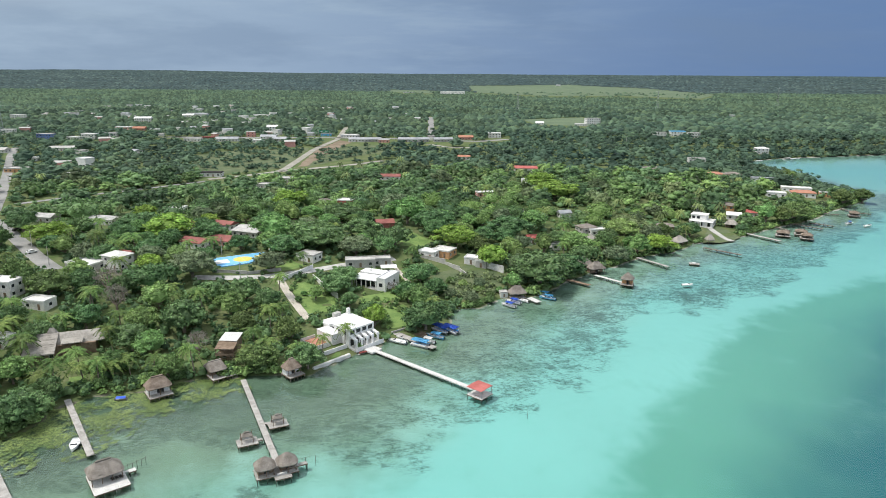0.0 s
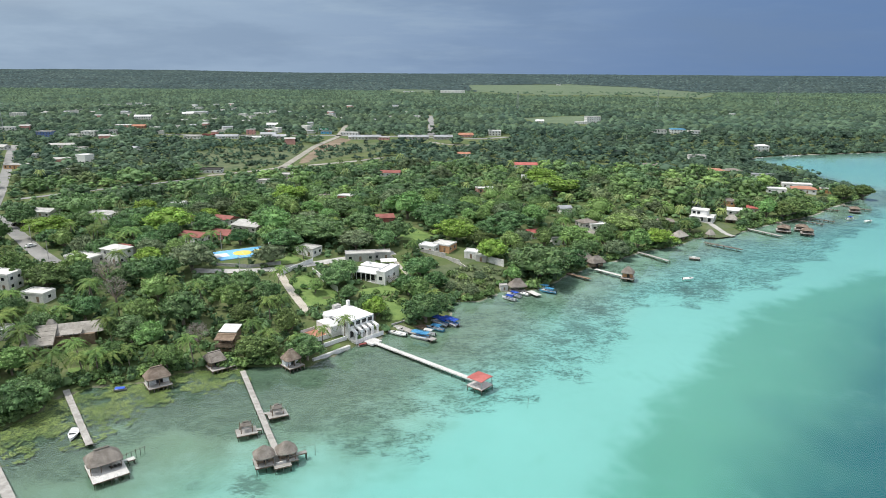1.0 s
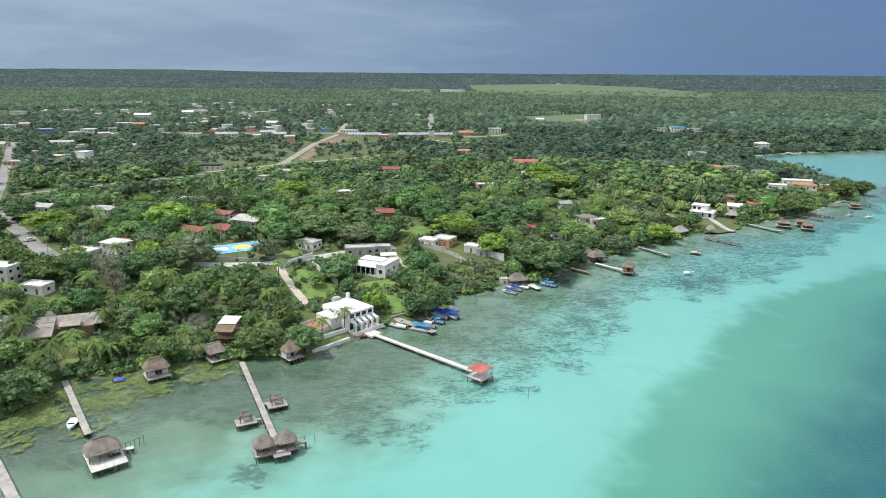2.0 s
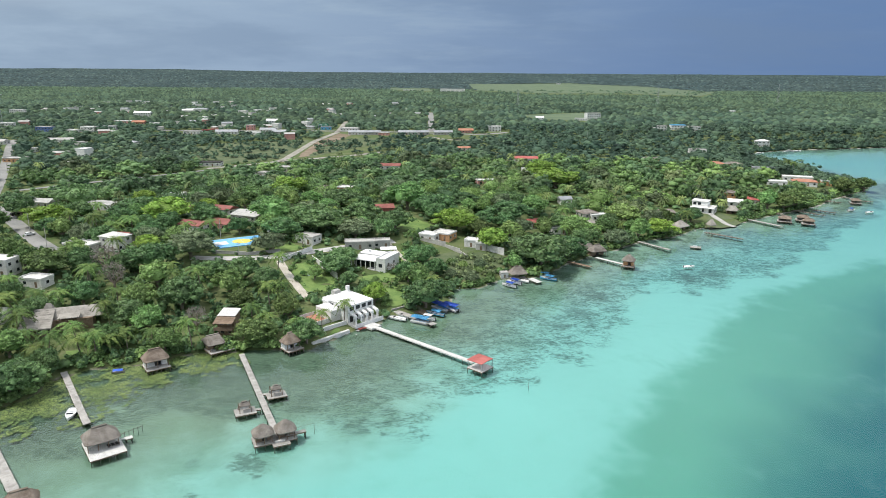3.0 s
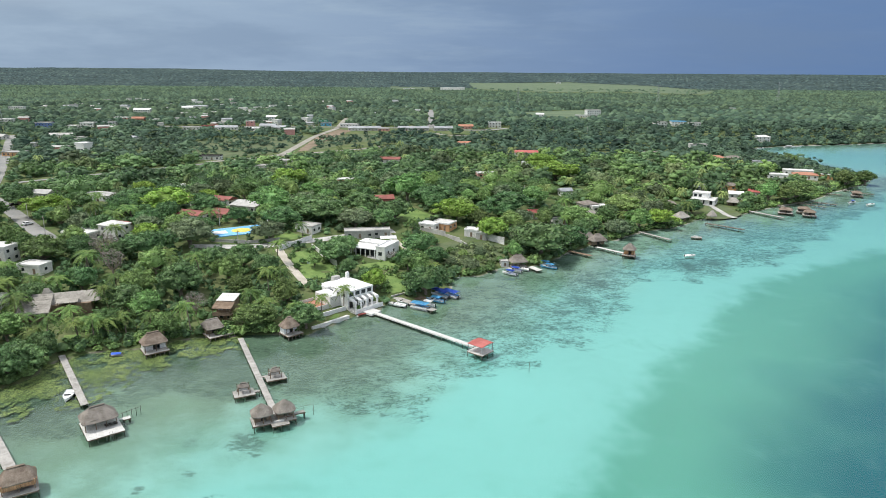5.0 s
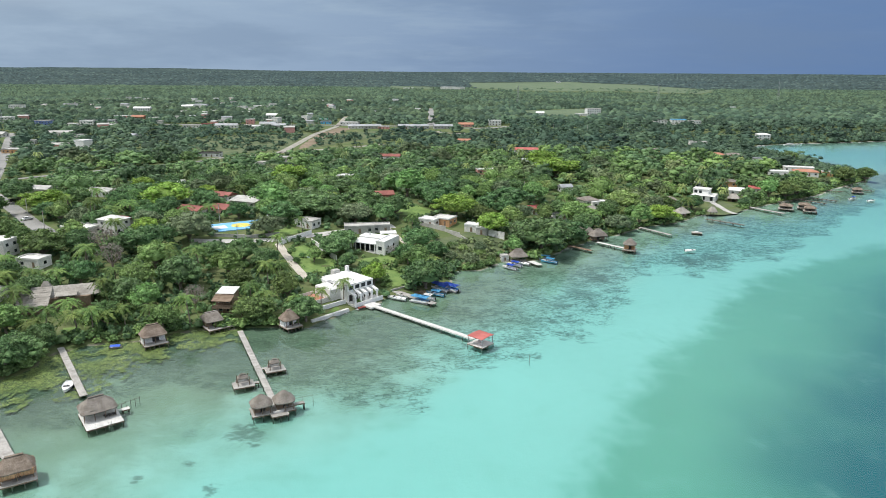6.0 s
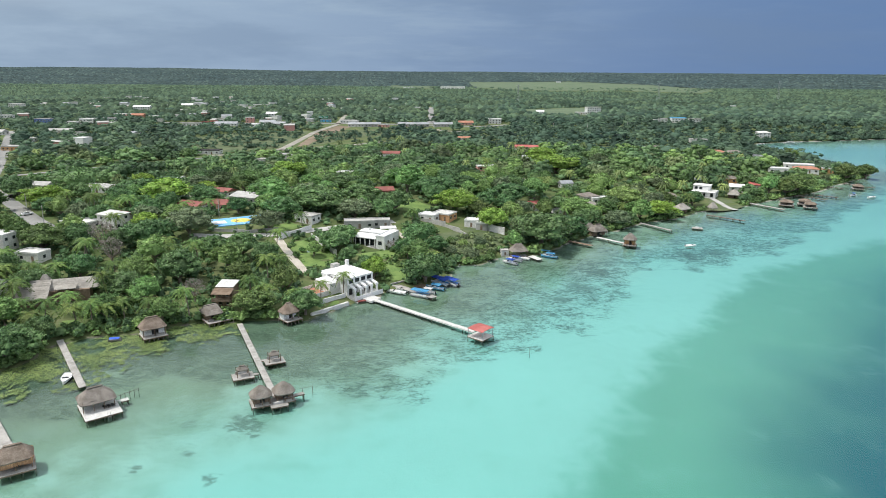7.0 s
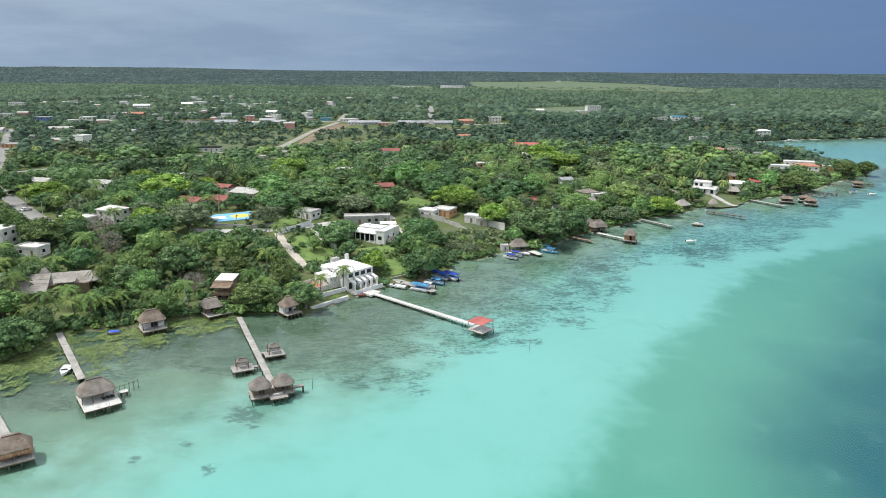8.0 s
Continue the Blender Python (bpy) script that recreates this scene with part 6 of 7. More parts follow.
def lake_cabin():
    """The dark two-storey cabin with a pale upper roof and a brown lean-to roof over its balcony."""
    x, y = (-66.5, 197.5)
    ob = thing("lake_cabin", x, y, h(x, y), -3, "dark two-storey wooden cabin with pale and brown roofs", "house")
    part("wall", boxed(-3.0, -1.5, -1.0, 3.0, 4.5, 5.4), M["brown_wood"], ob)
    part("upper_roof", box(bmesh.new(), -3.3, -0.6, 0, 3.3, 5.2, 0.16, pose(0, 0, 5.6, 5)), M["pale_concrete"], ob, "pale sheet roof")
    part("lower_roof", box(bmesh.new(), -3.4, -4.6, 0, 3.6, -0.62, 0.14, pose(0, 0, 5.45, 12)), M["brown_wood"], ob, "brown lean-to roof")
    part("balcony", boxed(-3.2, -4.4, 2.4, 3.2, -1.503, 2.6), M["brown_wood"], ob)
    part("balustrade", box(boxed(-3.2, -4.4, 3.3, 3.2, -4.3, 3.42), -3.2, -4.38, 2.7, 3.2, -4.33, 3.2), M["brown_wood"], ob)
    for k in range(4):
        part("post", boxed(-3.1 + 2.0 * k, -4.35, -1.0, -2.95 + 2.0 * k, -4.2, 4.62), M["brown_wood"], ob)
    for k in range(2):
        window(ob, -1.4 + 2.8 * k, -1.5, 3.3, 1.3, 1.2, 0)
        window(ob, -1.4 + 2.8 * k, -1.5, 0.8, 1.3, 1.2, 0)
    ob.scale = (0.86, 1.0, 1.08)
    LOTS.append((x, y, 4.0, 4.0))


lake_cabin()

# ---- trees ----


def ball(rng, centre, radii, verts, faces, fine=False, rough=0.1):
    """A rough low polyhedron, its hidden underside left off."""
    phi = (1 + 5 ** 0.5) / 2
    base = np.array([(-1, phi, 0), (1, phi, 0), (-1, -phi, 0), (1, -phi, 0), (0, -1, phi), (0, 1, phi), (0, -1, -phi), (0, 1, -phi), (phi, 0, -1), (phi, 0, 1), (-phi, 0, -1), (-phi, 0, 1)]) / 1.902
    tri = [(0, 11, 5), (0, 5, 1), (0, 1, 7), (0, 7, 10), (0, 10, 11), (1, 5, 9), (5, 11, 4), (11, 10, 2), (10, 7, 6), (7, 1, 8), (3, 9, 4), (3, 4, 2), (3, 2, 6), (3, 6, 8), (3, 8, 9), (4, 9, 5), (2, 4, 11), (6, 2, 10), (8, 6, 7), (9, 8, 1)]
    if fine:
        points, halves, split = list(base), {}, []
        for t in tri:
            mids = []
            for a, b in ((t[0], t[1]), (t[1], t[2]), (t[2], t[0])):
                key = (min(a, b), max(a, b))
                if key not in halves:
                    halves[key] = len(points)
                    m = base[a] + base[b]
                    points.append(m / np.linalg.norm(m))
                mids.append(halves[key])
            split += [(t[0], mids[0], mids[2]), (t[1], mids[1], mids[0]), (t[2], mids[2], mids[1]), tuple(mids)]
        base, tri = np.array(points), split
    tri = np.array(tri)
    tri = tri[base[tri].mean(1)[:, 2] > -0.45]
    start = sum(len(v) for v in verts)
    verts.append(centre + base * radii * rng.uniform(1 - rough, 1 + rough, (len(base), 1)))
    faces.append(tri + start)


def leaves(rng, lobes, count, size, spread=0.17, tumble=0.62):
    """Leaf sprays, four corners each, over the skins of the lobes; returns corners and quads."""
    weight = np.array([r[0] * r[1] + r[0] * r[2] for _, r in lobes])
    pick = rng.choice(len(lobes), count, p=weight / weight.sum())
    c, r = np.array([c for c, _ in lobes])[pick], np.array([r for _, r in lobes])[pick]
    way = rng.normal(size=(count, 3))
    way[:, 2] = np.where(way[:, 2] < -0.4, -way[:, 2], way[:, 2])
    way /= np.linalg.norm(way, axis=1)[:, None]
    centre = c + way * r * rng.normal(1.0, spread, (count, 1))
    facing = way + rng.normal(0, tumble, (count, 3))
    facing /= np.linalg.norm(facing, axis=1)[:, None]
    side = np.cross(facing, rng.normal(size=(count, 3)))
    side /= np.linalg.norm(side, axis=1)[:, None]
    up = np.cross(facing, side)
    s = size * rng.uniform(0.55, 1.35, (count, 1))
    lift = facing * s * 0.25
    quad = np.stack([centre - side * s - lift, centre - up * s * 0.62, centre + side * s - lift, centre + up * s * 0.62], 1)
    return quad.reshape(-1, 3), np.arange(count * 4).reshape(-1, 4)


def crown_lobes(rng, width, height, base, count):
    """Clumps of foliage over an uneven dome: centre and radii; the first is the shaded heart of the crown."""
    phase, made = rng.uniform(0, 6.28, 3), [(np.array((0.0, 0.0, base + height * 0.42)), np.array((width * 0.33, width * 0.33, height * 0.38)))]
    for k in range(count):
        a, rise = 2.4 * k + rng.uniform(-0.5, 0.5), 1.0 - 1.22 * (k + 0.5) / count
        uneven = 1 + 0.16 * math.sin(2 * a + phase[0]) + 0.11 * math.sin(3 * a + phase[1]) + 0.07 * math.sin(5 * a + phase[2])
        out = width * 0.385 * math.sqrt(1 - rise * rise) * uneven * rng.uniform(0.78, 1.10)
        lift = base + height * (0.40 + 0.44 * rise * (0.75 + 0.25 * uneven) * rng.uniform(0.80, 1.12))
        r = width * rng.uniform(0.085, 0.165)
        made.append((np.array((out * math.cos(a), out * math.sin(a), lift)), np.array((r, r * rng.uniform(0.8, 1.2), r * rng.uniform(0.6, 0.85)))))
    return made


def broadleaf(name, rng, width, height, material, sprays, size, label, bare=0.17, solid=True):
    """A tree of that crown width: tapered trunk with limbs, and a crown of leaf sprays on uneven lobes."""
    tree = thing(name, 0, 0, 0, 0, label, "tree")
    lobes = crown_lobes(rng, width, height * (1 - bare), height * bare * 0.8, 36)
    bm = rod((0, 0, -0.8), (0.1, 0.05, height * bare), width * 0.045, width * 0.032, 7)
    for c, r in lobes[1:29:4]:
        knee = Vector((c[0] * 0.4, c[1] * 0.4, height * bare + 0.2 * (c[2] - height * bare)))
        rod((0.1, 0.05, height * bare - 0.2), knee, width * 0.024, width * 0.017, 5, bm)
        rod(knee, Vector(c), width * 0.017, width * 0.006, 5, bm)
    part("trunk", bm, M["bark"], tree)
    verts, faces = leaves(rng, lobes[1:], sprays, size)
    blocks, tris = [verts], []
    if solid:
        ball(rng, *lobes[0], blocks, tris, True, 0.08)
        for c, r in lobes[1:]:
            ball(rng, c, r * 0.74, blocks, tris)
    crown = raw_part("crown", np.concatenate(blocks).tolist(), faces.tolist() + [tuple(t) for block in tris for t in block.tolist()], material, tree)
    crown.data.polygons.foreach_set("use_smooth", [True] * len(crown.data.polygons))
    return tree


def palm(name, rng, height, label):
    """A coconut palm: ringed leaning trunk and drooping fronds with leaflets."""
    tree = thing(name, 0, 0, 0, 0, label, "palm tree")
    lean, bm = rng.uniform(-0.8, 0.8, 2), bmesh.new()
    spine = [Vector((lean[0] * t * t, lean[1] * t * t, height * t - 0.6 * (1 - t))) for t in np.linspace(0, 1, 6)]
    for k in range(5):
        rod(spine[k], spine[k + 1], 0.22 - 0.02 * k, 0.19 - 0.02 * k, 6, bm)
    part("trunk", bm, M["bark"], tree)
    verts, faces = [], []
    top = np.array(spine[-1])
    for f in range(24):
        turn, rise, long = f * 2.4 + rng.uniform(-0.2, 0.2), rng.uniform(-0.6, 1.10), rng.uniform(3.2, 4.5)
        out, across = np.array((math.cos(turn), math.sin(turn), 0)), np.array((-math.sin(turn), math.cos(turn), 0))
        steps = 15
        rib = []
        for t in np.linspace(0, 1, steps + 1):
            rib.append(top + out * long * (t * math.cos(rise * (1 - 0.6 * t))) + np.array((0, 0, long * (t * math.sin(rise) - 0.80 * t * t))))
        for k in range(1, steps):
            t = (k + 0.5) / steps
            w = 0.46 * (1 - (2 * t - 0.85) ** 2) + 0.10
            a, b = rib[k], rib[k] * 0.42 + rib[k + 1] * 0.58
            for s in (-1, 1):
                tip = across * s * w + out * 0.34 - np.array((0, 0, w * rng.uniform(0.25, 0.75)))
                i = len(verts)
                verts += [a, b, b + tip, a + tip * 0.96]
                faces.append((i, i + 1, i + 2, i + 3))
    raw_part("fronds", [tuple(v) for v in verts], faces, M["frond"], tree)
    return tree


rng = np.random.default_rng(11)
KINDS = [
    broadleaf("broadleaf_tree", rng, 9.0, 8.5, M["leaf"], 2050, 0.28, "rounded broadleaf tree with a mid-green crown"),
    broadleaf("broadleaf_tree", rng, 8.0, 9.5, M["leaf"], 1900, 0.265, "tall broadleaf tree with an uneven green crown"),
    broadleaf("broadleaf_tree", rng, 10.0, 8.0, M["leaf_dark"], 2200, 0.30, "spreading broadleaf tree with a dark green crown"),
    broadleaf("broadleaf_tree", rng, 9.0, 8.5, M["leaf_dark"], 2050, 0.28, "dense broadleaf tree with deep green foliage"),
    broadleaf("broadleaf_tree", rng, 9.0, 8.0, M["leaf_lime"], 2050, 0.28, "broadleaf tree with fresh yellow-green foliage"),
    broadleaf("broadleaf_tree", rng, 9.0, 8.5, M["leaf_olive"], 1900, 0.26, "open-crowned broadleaf tree with grey olive foliage"),
    palm("coconut_palm", rng, 8.4, "tall coconut palm with arching yellow-green fronds"),
    palm("coconut_palm", rng, 6.6, "coconut palm with drooping green fronds"),
    broadleaf("shrub", rng, 4.0, 2.6, M["leaf"], 260, 0.30, "low leafy garden shrub", 0.08),
    broadleaf("bare_tree", rng, 9.0, 8.5, M["twig"], 1500, 0.14, "half-bare tree with grey twigs and sparse leaves", solid=False),
]
SIZES = [9.0, 8.0, 10.0, 9.0, 9.0, 9.0, 7.0, 7.0, 4.0, 9.0]

# ---- woods ----
rng = np.random.default_rng(5)


def scatter(low, high, step):
    """Jittered points on the land between two distances, as wide as the view and a little more."""
    ys = np.arange(low, high, step)
    made = []
    for k, y in enumerate(ys):
        half = 0.72 * y + 45
        xs = np.arange(-half, half, step) + (k % 2) * step / 2
        made.append(np.column_stack([xs, np.full(len(xs), y)]))
    p = np.concatenate(made)
    return p + rng.uniform(-0.42, 0.42, p.shape) * step


# single trees that stand out: x, y, crown width, kind
SINGLE = [(*row, k) for k, rows in (
    (2, [(-5.6, 224.3, 16.5), (-41.7, 254.0, 15.3), (41.7, 276.1, 28.9), (-59.8, 311.5, 29.4), (-9.2, 272.6, 14.4), (-93.0, 303.0, 12.0), (-90.7, 344.6, 18.4), (-22.8, 316.9, 17.0), (-4.2, 346.2, 22.7), (-214.2, 338.0, 16.7)]),
    (3, [(-107.8, 159.0, 13.0), (-103.3, 148.7, 11.5), (-103.7, 163.7, 7.7), (-26.8, 231.0, 8.0), (-34.7, 242.0, 7.5), (-2.0, 258.9, 9.0), (-63.2, 233.6, 11.1), (-87.1, 215.2, 15.9), (-98.8, 201.0, 14.1), (-84.5, 239.2, 9.8), (56.7, 290.0, 15.7), (135.9, 361.9, 13.0), (-40.8, 191.1, 10.7), (-40.6, 330.1, 17.7)]),
    (4, [(6.5, 319.5, 20.3), (22.6, 298.4, 16.6), (-133.6, 323.2, 25.9), (-161.0, 361.7, 15.0), (-90.7, 398.4, 21.6), (105.4, 319.3, 15.8), (-119.8, 267.1, 11.8), (73.2, 434.8, 29.4), (69.0, 469.8, 24.2)]),
    (5, [(-39.3, 301.1, 16.2), (-71.6, 272.9, 13.9), (-100.8, 262.3, 18.0), (10.8, 243.8, 6.5), (3.7, 256.0, 5.0), (15.4, 267.2, 5.5), (-130.0, 362.8, 13.8), (75.3, 283.9, 13.1), (-28.0, 391.4, 17.4)]),
    (8, [(-54.3, 243.8, 3.3), (-53.4, 250.2, 2.9), (-45.4, 232.0, 2.9), (-45.3, 251.7, 2.9), (-40.0, 234.5, 2.9), (-30.4, 240.6, 2.6), (-25.4, 250.4, 2.7), (-19.1, 261.4, 3.3), (-14.3, 257.0, 3.7), (-15.5, 240.1, 2.8), (-25.9, 202.2, 2.6), (-20.1, 228.7, 2.9), (-57.8, 238.4, 3.4), (-3.4, 284.7, 4.5), (3.9, 274.8, 4.9), (15.4, 265.0, 5.2), (19.7, 260.2, 4.2), (9.0, 270.7, 4.8), (23.7, 265.2, 3.8)]),
    (9, [(-126.2, 245.1, 13.9), (-117.0, 230.7, 11.0), (-77.1, 200.3, 9.3), (-19.0, 260.7, 5.6)]),
    (0, [(-96.7, 184.5, 10.4), (-91.4, 197.8, 11.1), (-78.4, 179.6, 9.3), (-51.2, 175.5, 12.6), (-67.5, 216.1, 10.0), (-145.3, 238.7, 16.3), (-48.3, 246.5, 6.7), (213.9, 403.3, 21.1), (266.5, 444.4, 17.5), (279.9, 444.9, 13.9)]),
    (1, [(-50.5, 208.2, 9.7), (-102.6, 232.9, 12.8), (-141.7, 253.4, 10.4), (-74.5, 226.6, 10.4), (-122.3, 177.7, 10.0), (92.1, 309.1, 12.6), (204.9, 398.9, 15.9), (195.7, 401.1, 14.3)]),
    (6, [(-37.5, 199.2, 6.2), (-31.7, 207.7, 6.5), (-58.3, 216.9, 8.0), (-72.9, 184.2, 7.2), (-98.0, 178.0, 7.7), (-103.3, 198.1, 7.3), (-108.4, 173.6, 7.2), (-62.5, 247.8, 7.6), (-123.6, 225.2, 8.2), (-58.5, 277.0, 6.4), (279.2, 548.7, 8.8), (282.9, 545.0, 8.7)]),
    (7, [(-109.1, 188.9, 8.1), (-129.8, 193.9, 8.3), (-118.9, 182.2, 6.8), (-61.1, 205.8, 8.0), (-138.5, 205.6, 7.5), (-56.3, 225.0, 7.4), (-92.4, 185.4, 6.9), (-126.3, 211.7, 7.7), (-139.0, 297.5, 10.8), (-143.5, 290.4, 9.5), (27.7, 437.6, 11.7), (-148.6, 221.8, 8.0), (-127.5, 190.3, 8.2), (-125.9, 231.9, 8.4), (-109.4, 216.8, 7.6), (-55.4, 198.8, 7.6), (-132.9, 211.0, 8.0), (-138.6, 200.8, 8.6), (-45.0, 195.0, 6.6), (-60.4, 192.7, 7.0), (-111.9, 171.7, 8.0), (-102.7, 178.7, 8.2), (-95.0, 181.0, 7.6), (-171.1, 333.1, 9.0), (-161.1, 308.1, 9.0), (-99.3, 234.9, 8.0), (-85.0, 186.0, 7.0)])) for row in rows]

moved = []
for x, y, w, k in SINGLE:
    p = np.array((x, y))
    for _ in range(40):
        if signed_distance(p[None], LAND)[0] > 2.5:
            break
        p = p * (1 + 0.8 / np.linalg.norm(p))
    moved.append((p[0], p[1], w, k))
SINGLE = moved
LOTS.append((*(2.9, 301.5), 12.0, 18.0))
LOTS.append((*(18.1, 291.8), 9.0, 14.0))


def pack(points, widths, fixed):
    """Keeps the points whose crowns find room beside those already standing, the widest first."""
    standing, kept = np.zeros((len(fixed) + len(points), 3)), []
    standing[:len(fixed)], count = fixed, len(fixed)
    for i in np.argsort(-widths + rng.uniform(0, 3.0, len(widths))):
        near_by = standing[:count]
        if (np.hypot(near_by[:, 0] - points[i, 0], near_by[:, 1] - points[i, 1]) > 0.41 * (near_by[:, 2] + widths[i])).all():
            standing[count] = (*points[i], widths[i])
            count += 1
            kept.append(i)
    return np.array(kept)


near = scatter(130, 900, 6.4)
shore_gap = signed_distance(near, LAND)
near, shore_gap = near[shore_gap > 3.0], shore_gap[shore_gap > 3.0]
free = ~is_open(near)
near, shore_gap = near[free], shore_gap[free]
roll = rng.uniform(size=len(near))
spans = np.where(roll < 0.86, rng.uniform(7.5, 12.0, len(near)), np.where(roll < 0.97, rng.uniform(12.0, 17.0, len(near)), rng.uniform(17.0, 24.0, len(near))))
spans = np.where(shore_gap < 9, np.minimum(spans, 8.0), spans)
taken = np.array([(x, y, w * 0.9) for x, y, w, _ in SINGLE])
chosen = pack(near, spans, taken)
near, spans = near[chosen], spans[chosen]
order = np.argsort(np.hypot(near[:, 0], near[:, 1]))
near, spans = near[order], spans[order]
field = ripple(near, 70, 21)
first = 290 - len(SINGLE)
rows = [(x, y, w / SIZES[k], k) for x, y, w, k in SINGLE]
for i, (x, y) in enumerate(near[:first]):
    roll = rng.uniform() + 0.22 * field[i]
    k = 6 if roll < 0.10 else 7 if roll < 0.24 else 2 if roll < 0.42 else 3 if roll < 0.58 else 0 if roll < 0.78 else 1 if roll < 0.95 else 5 if roll < 1.08 else 4
    rows.append((x, y, spans[i] * 1.06 / 9.0 if k < 6 else rng.uniform(0.8, 1.25), k))
used = set()
for x, y, scale, k in rows:
    m = pose(x, y, h(x, y) - 0.1, 0, 0, rng.uniform(0, 360)) @ Matrix.Diagonal((scale, scale, min(scale, 1.0 + 0.32 * max(scale - 1.0, 0.0), 1.6) * rng.uniform(0.9, 1.15), 1))
    if k not in used:
        KINDS[k].matrix_world = m
        used.add(k)
    else:
        made = copy_thing(KINDS[k], pose(0, 0, 0))
        made.matrix_world = m
for k, tree in enumerate(KINDS):
    tagged(tree, group="palms by the lake" if k in (6, 7) else "trees by the lake")


def tree_block(seed, lobes, sprays, size):
    """A tree of the distant woods as plain arrays, one metre wide at unit scale."""
    r = np.random.default_rng(seed)
    made = crown_lobes(r, 1.0, 0.80, -0.04, lobes)
    corners, quads = leaves(r, made[1:], sprays, size, 0.14, 0.5)
    blocks, tris = [corners], []
    ball(r, made[0][0], made[0][1] * 0.92, blocks, tris, sprays > 200, 0.14)
    if sprays < 200:
        for c, q in made[1:]:
            ball(r, c, q * 0.85, blocks, tris, False, 0.2)
    return np.concatenate(blocks), quads, np.concatenate(tris)


def dome_block(seed, sides):
    """A far crown as plain arrays: a low uneven dome seen from above, one metre wide."""
    r = np.random.default_rng(seed)
    rings = [(0.50, 0.08), (0.36, 0.44)] if sides > 5 else [(0.50, 0.10)]
    verts = [(q * r.uniform(0.8, 1.2) * math.cos(6.283 * k / sides), q * r.uniform(0.8, 1.2) * math.sin(6.283 * k / sides), z * r.uniform(0.75, 1.2)) for q, z in rings for k in range(sides)]
    verts.append((r.uniform(-0.1, 0.1), r.uniform(-0.1, 0.1), 0.62))
    top, tris = len(verts) - 1, []
    for k in range(sides):
        j = (k + 1) % sides
        if len(rings) > 1:
            tris += [(k, j, sides + j), (k, sides + j, sides + k)]
        o = sides * (len(rings) - 1)
        tris.append((o + k, o + j, top))
    return np.array(verts), np.zeros((0, 4), int), np.array(tris)


def palm_block(seed):
    """A distant palm as plain arrays: fronds on a thin stem, one metre across."""
    r = np.random.default_rng(seed)
    corners, quads = [], []
    for f in range(20):
        a, rise = f * 2.4, r.uniform(-0.25, 0.26)
        out, side = np.array((math.cos(a), math.sin(a), 0)), np.array((-math.sin(a), math.cos(a), 0)) * 0.055
        top, mid, tip = np.array((0, 0, 1.0)), np.array((0, 0, 1.0 + rise * 0.8)) + out * 0.30, np.array((0, 0, 0.72 + rise)) + out * 0.54
        for p, q, s in ((top, mid, 1.0), (mid, tip, 0.5)):
            i = len(corners)
            corners += [p - side, p + side, q + side * s, q - side * s]
            quads.append((i, i + 1, i + 2, i + 3))
    i = len(corners)
    corners += [np.array((-0.03, 0, 0)), np.array((0.03, 0, 0)), np.array((0.02, 0, 1.0)), np.array((-0.02, 0, 1.0))]
    quads.append((i, i + 1, i + 2, i + 3))
    return np.array(corners), np.array(quads), np.zeros((0, 3), int)


def woods(name, points, widths, blocks, material, label, tall=1.0):
    """Many trees in one mesh."""
    ground_z = land_height(points) - 0.3
    verts, quads, tris, tones, start = [], [], [], [], 0
    for i, (x, y) in enumerate(points):
        v, q, t = blocks[rng.integers(len(blocks))]
        a, w = rng.uniform(0, 6.28), widths[i]
        c, s = math.cos(a) * w, math.sin(a) * w
        verts.append(np.column_stack([v[:, 0] * c - v[:, 1] * s + x, v[:, 0] * s + v[:, 1] * c + y, v[:, 2] * w * tall * min(1.0, 13.0 / w) ** 0.4 * rng.uniform(0.8, 1.2) + ground_z[i]]))
        quads.append(q + start)
        tris.append(t + start)
        start += len(v)
        tones.append(np.full(len(v), rng.uniform(-0.5, 0.5)))
    verts, quads, tris = np.concatenate(verts).astype(np.float32), np.concatenate(quads), np.concatenate(tris)
    me = bpy.data.meshes.new(name)
    me.vertices.add(len(verts))
    me.vertices.foreach_set("co", verts.ravel())
    loops = np.concatenate([quads.ravel(), tris.ravel()]).astype(np.int32)
    me.loops.add(len(loops))
    me.loops.foreach_set("vertex_index", loops)
    starts = np.concatenate([np.arange(len(quads)) * 4, len(quads) * 4 + np.arange(len(tris)) * 3]).astype(np.int32)
    me.polygons.add(len(starts))
    me.polygons.foreach_set("loop_start", starts)
    me.update(calc_edges=True)
    smooth_ones = np.zeros(len(starts), bool)
    smooth_ones[len(quads):] = True
    me.polygons.foreach_set("use_smooth", smooth_ones)
    me.attributes.new("tone", "FLOAT", "POINT").data.foreach_set("value", np.concatenate(tones).astype(np.float32))
    me.materials.append(material)
    return tagged(new(name, me), label, "woods", "", "stuff")


def shore_gap_of(points):
    return signed_distance(points, LAND)


rest, rest_span = near[first:], spans[first:]
dist = np.hypot(rest[:, 0], rest[:, 1])
shape = field[first:]
rich = [tree_block(s, 30, 560, 0.036) for s in range(8)]
medium = [tree_block(15 + s, 16, 170, 0.046) for s in range(8)]
lean = [tree_block(30 + s, 6, 26, 0.075) for s in range(10)]
plain = [dome_block(60 + s, 6) for s in range(12)]
flat_crowns = [dome_block(80 + s, 5) for s in range(12)]
palms = [palm_block(90 + s) for s in range(3)]
tint = rng.uniform(size=len(rest)) + 0.25 * shape
middle = dist < 560
gardens = (rest[:, 0] > 15) & (rest[:, 0] < 190) & (shore_gap_of(rest) < 75)
is_palm = (rng.uniform(size=len(rest)) < np.where(gardens, 0.24, 0.08)) & middle
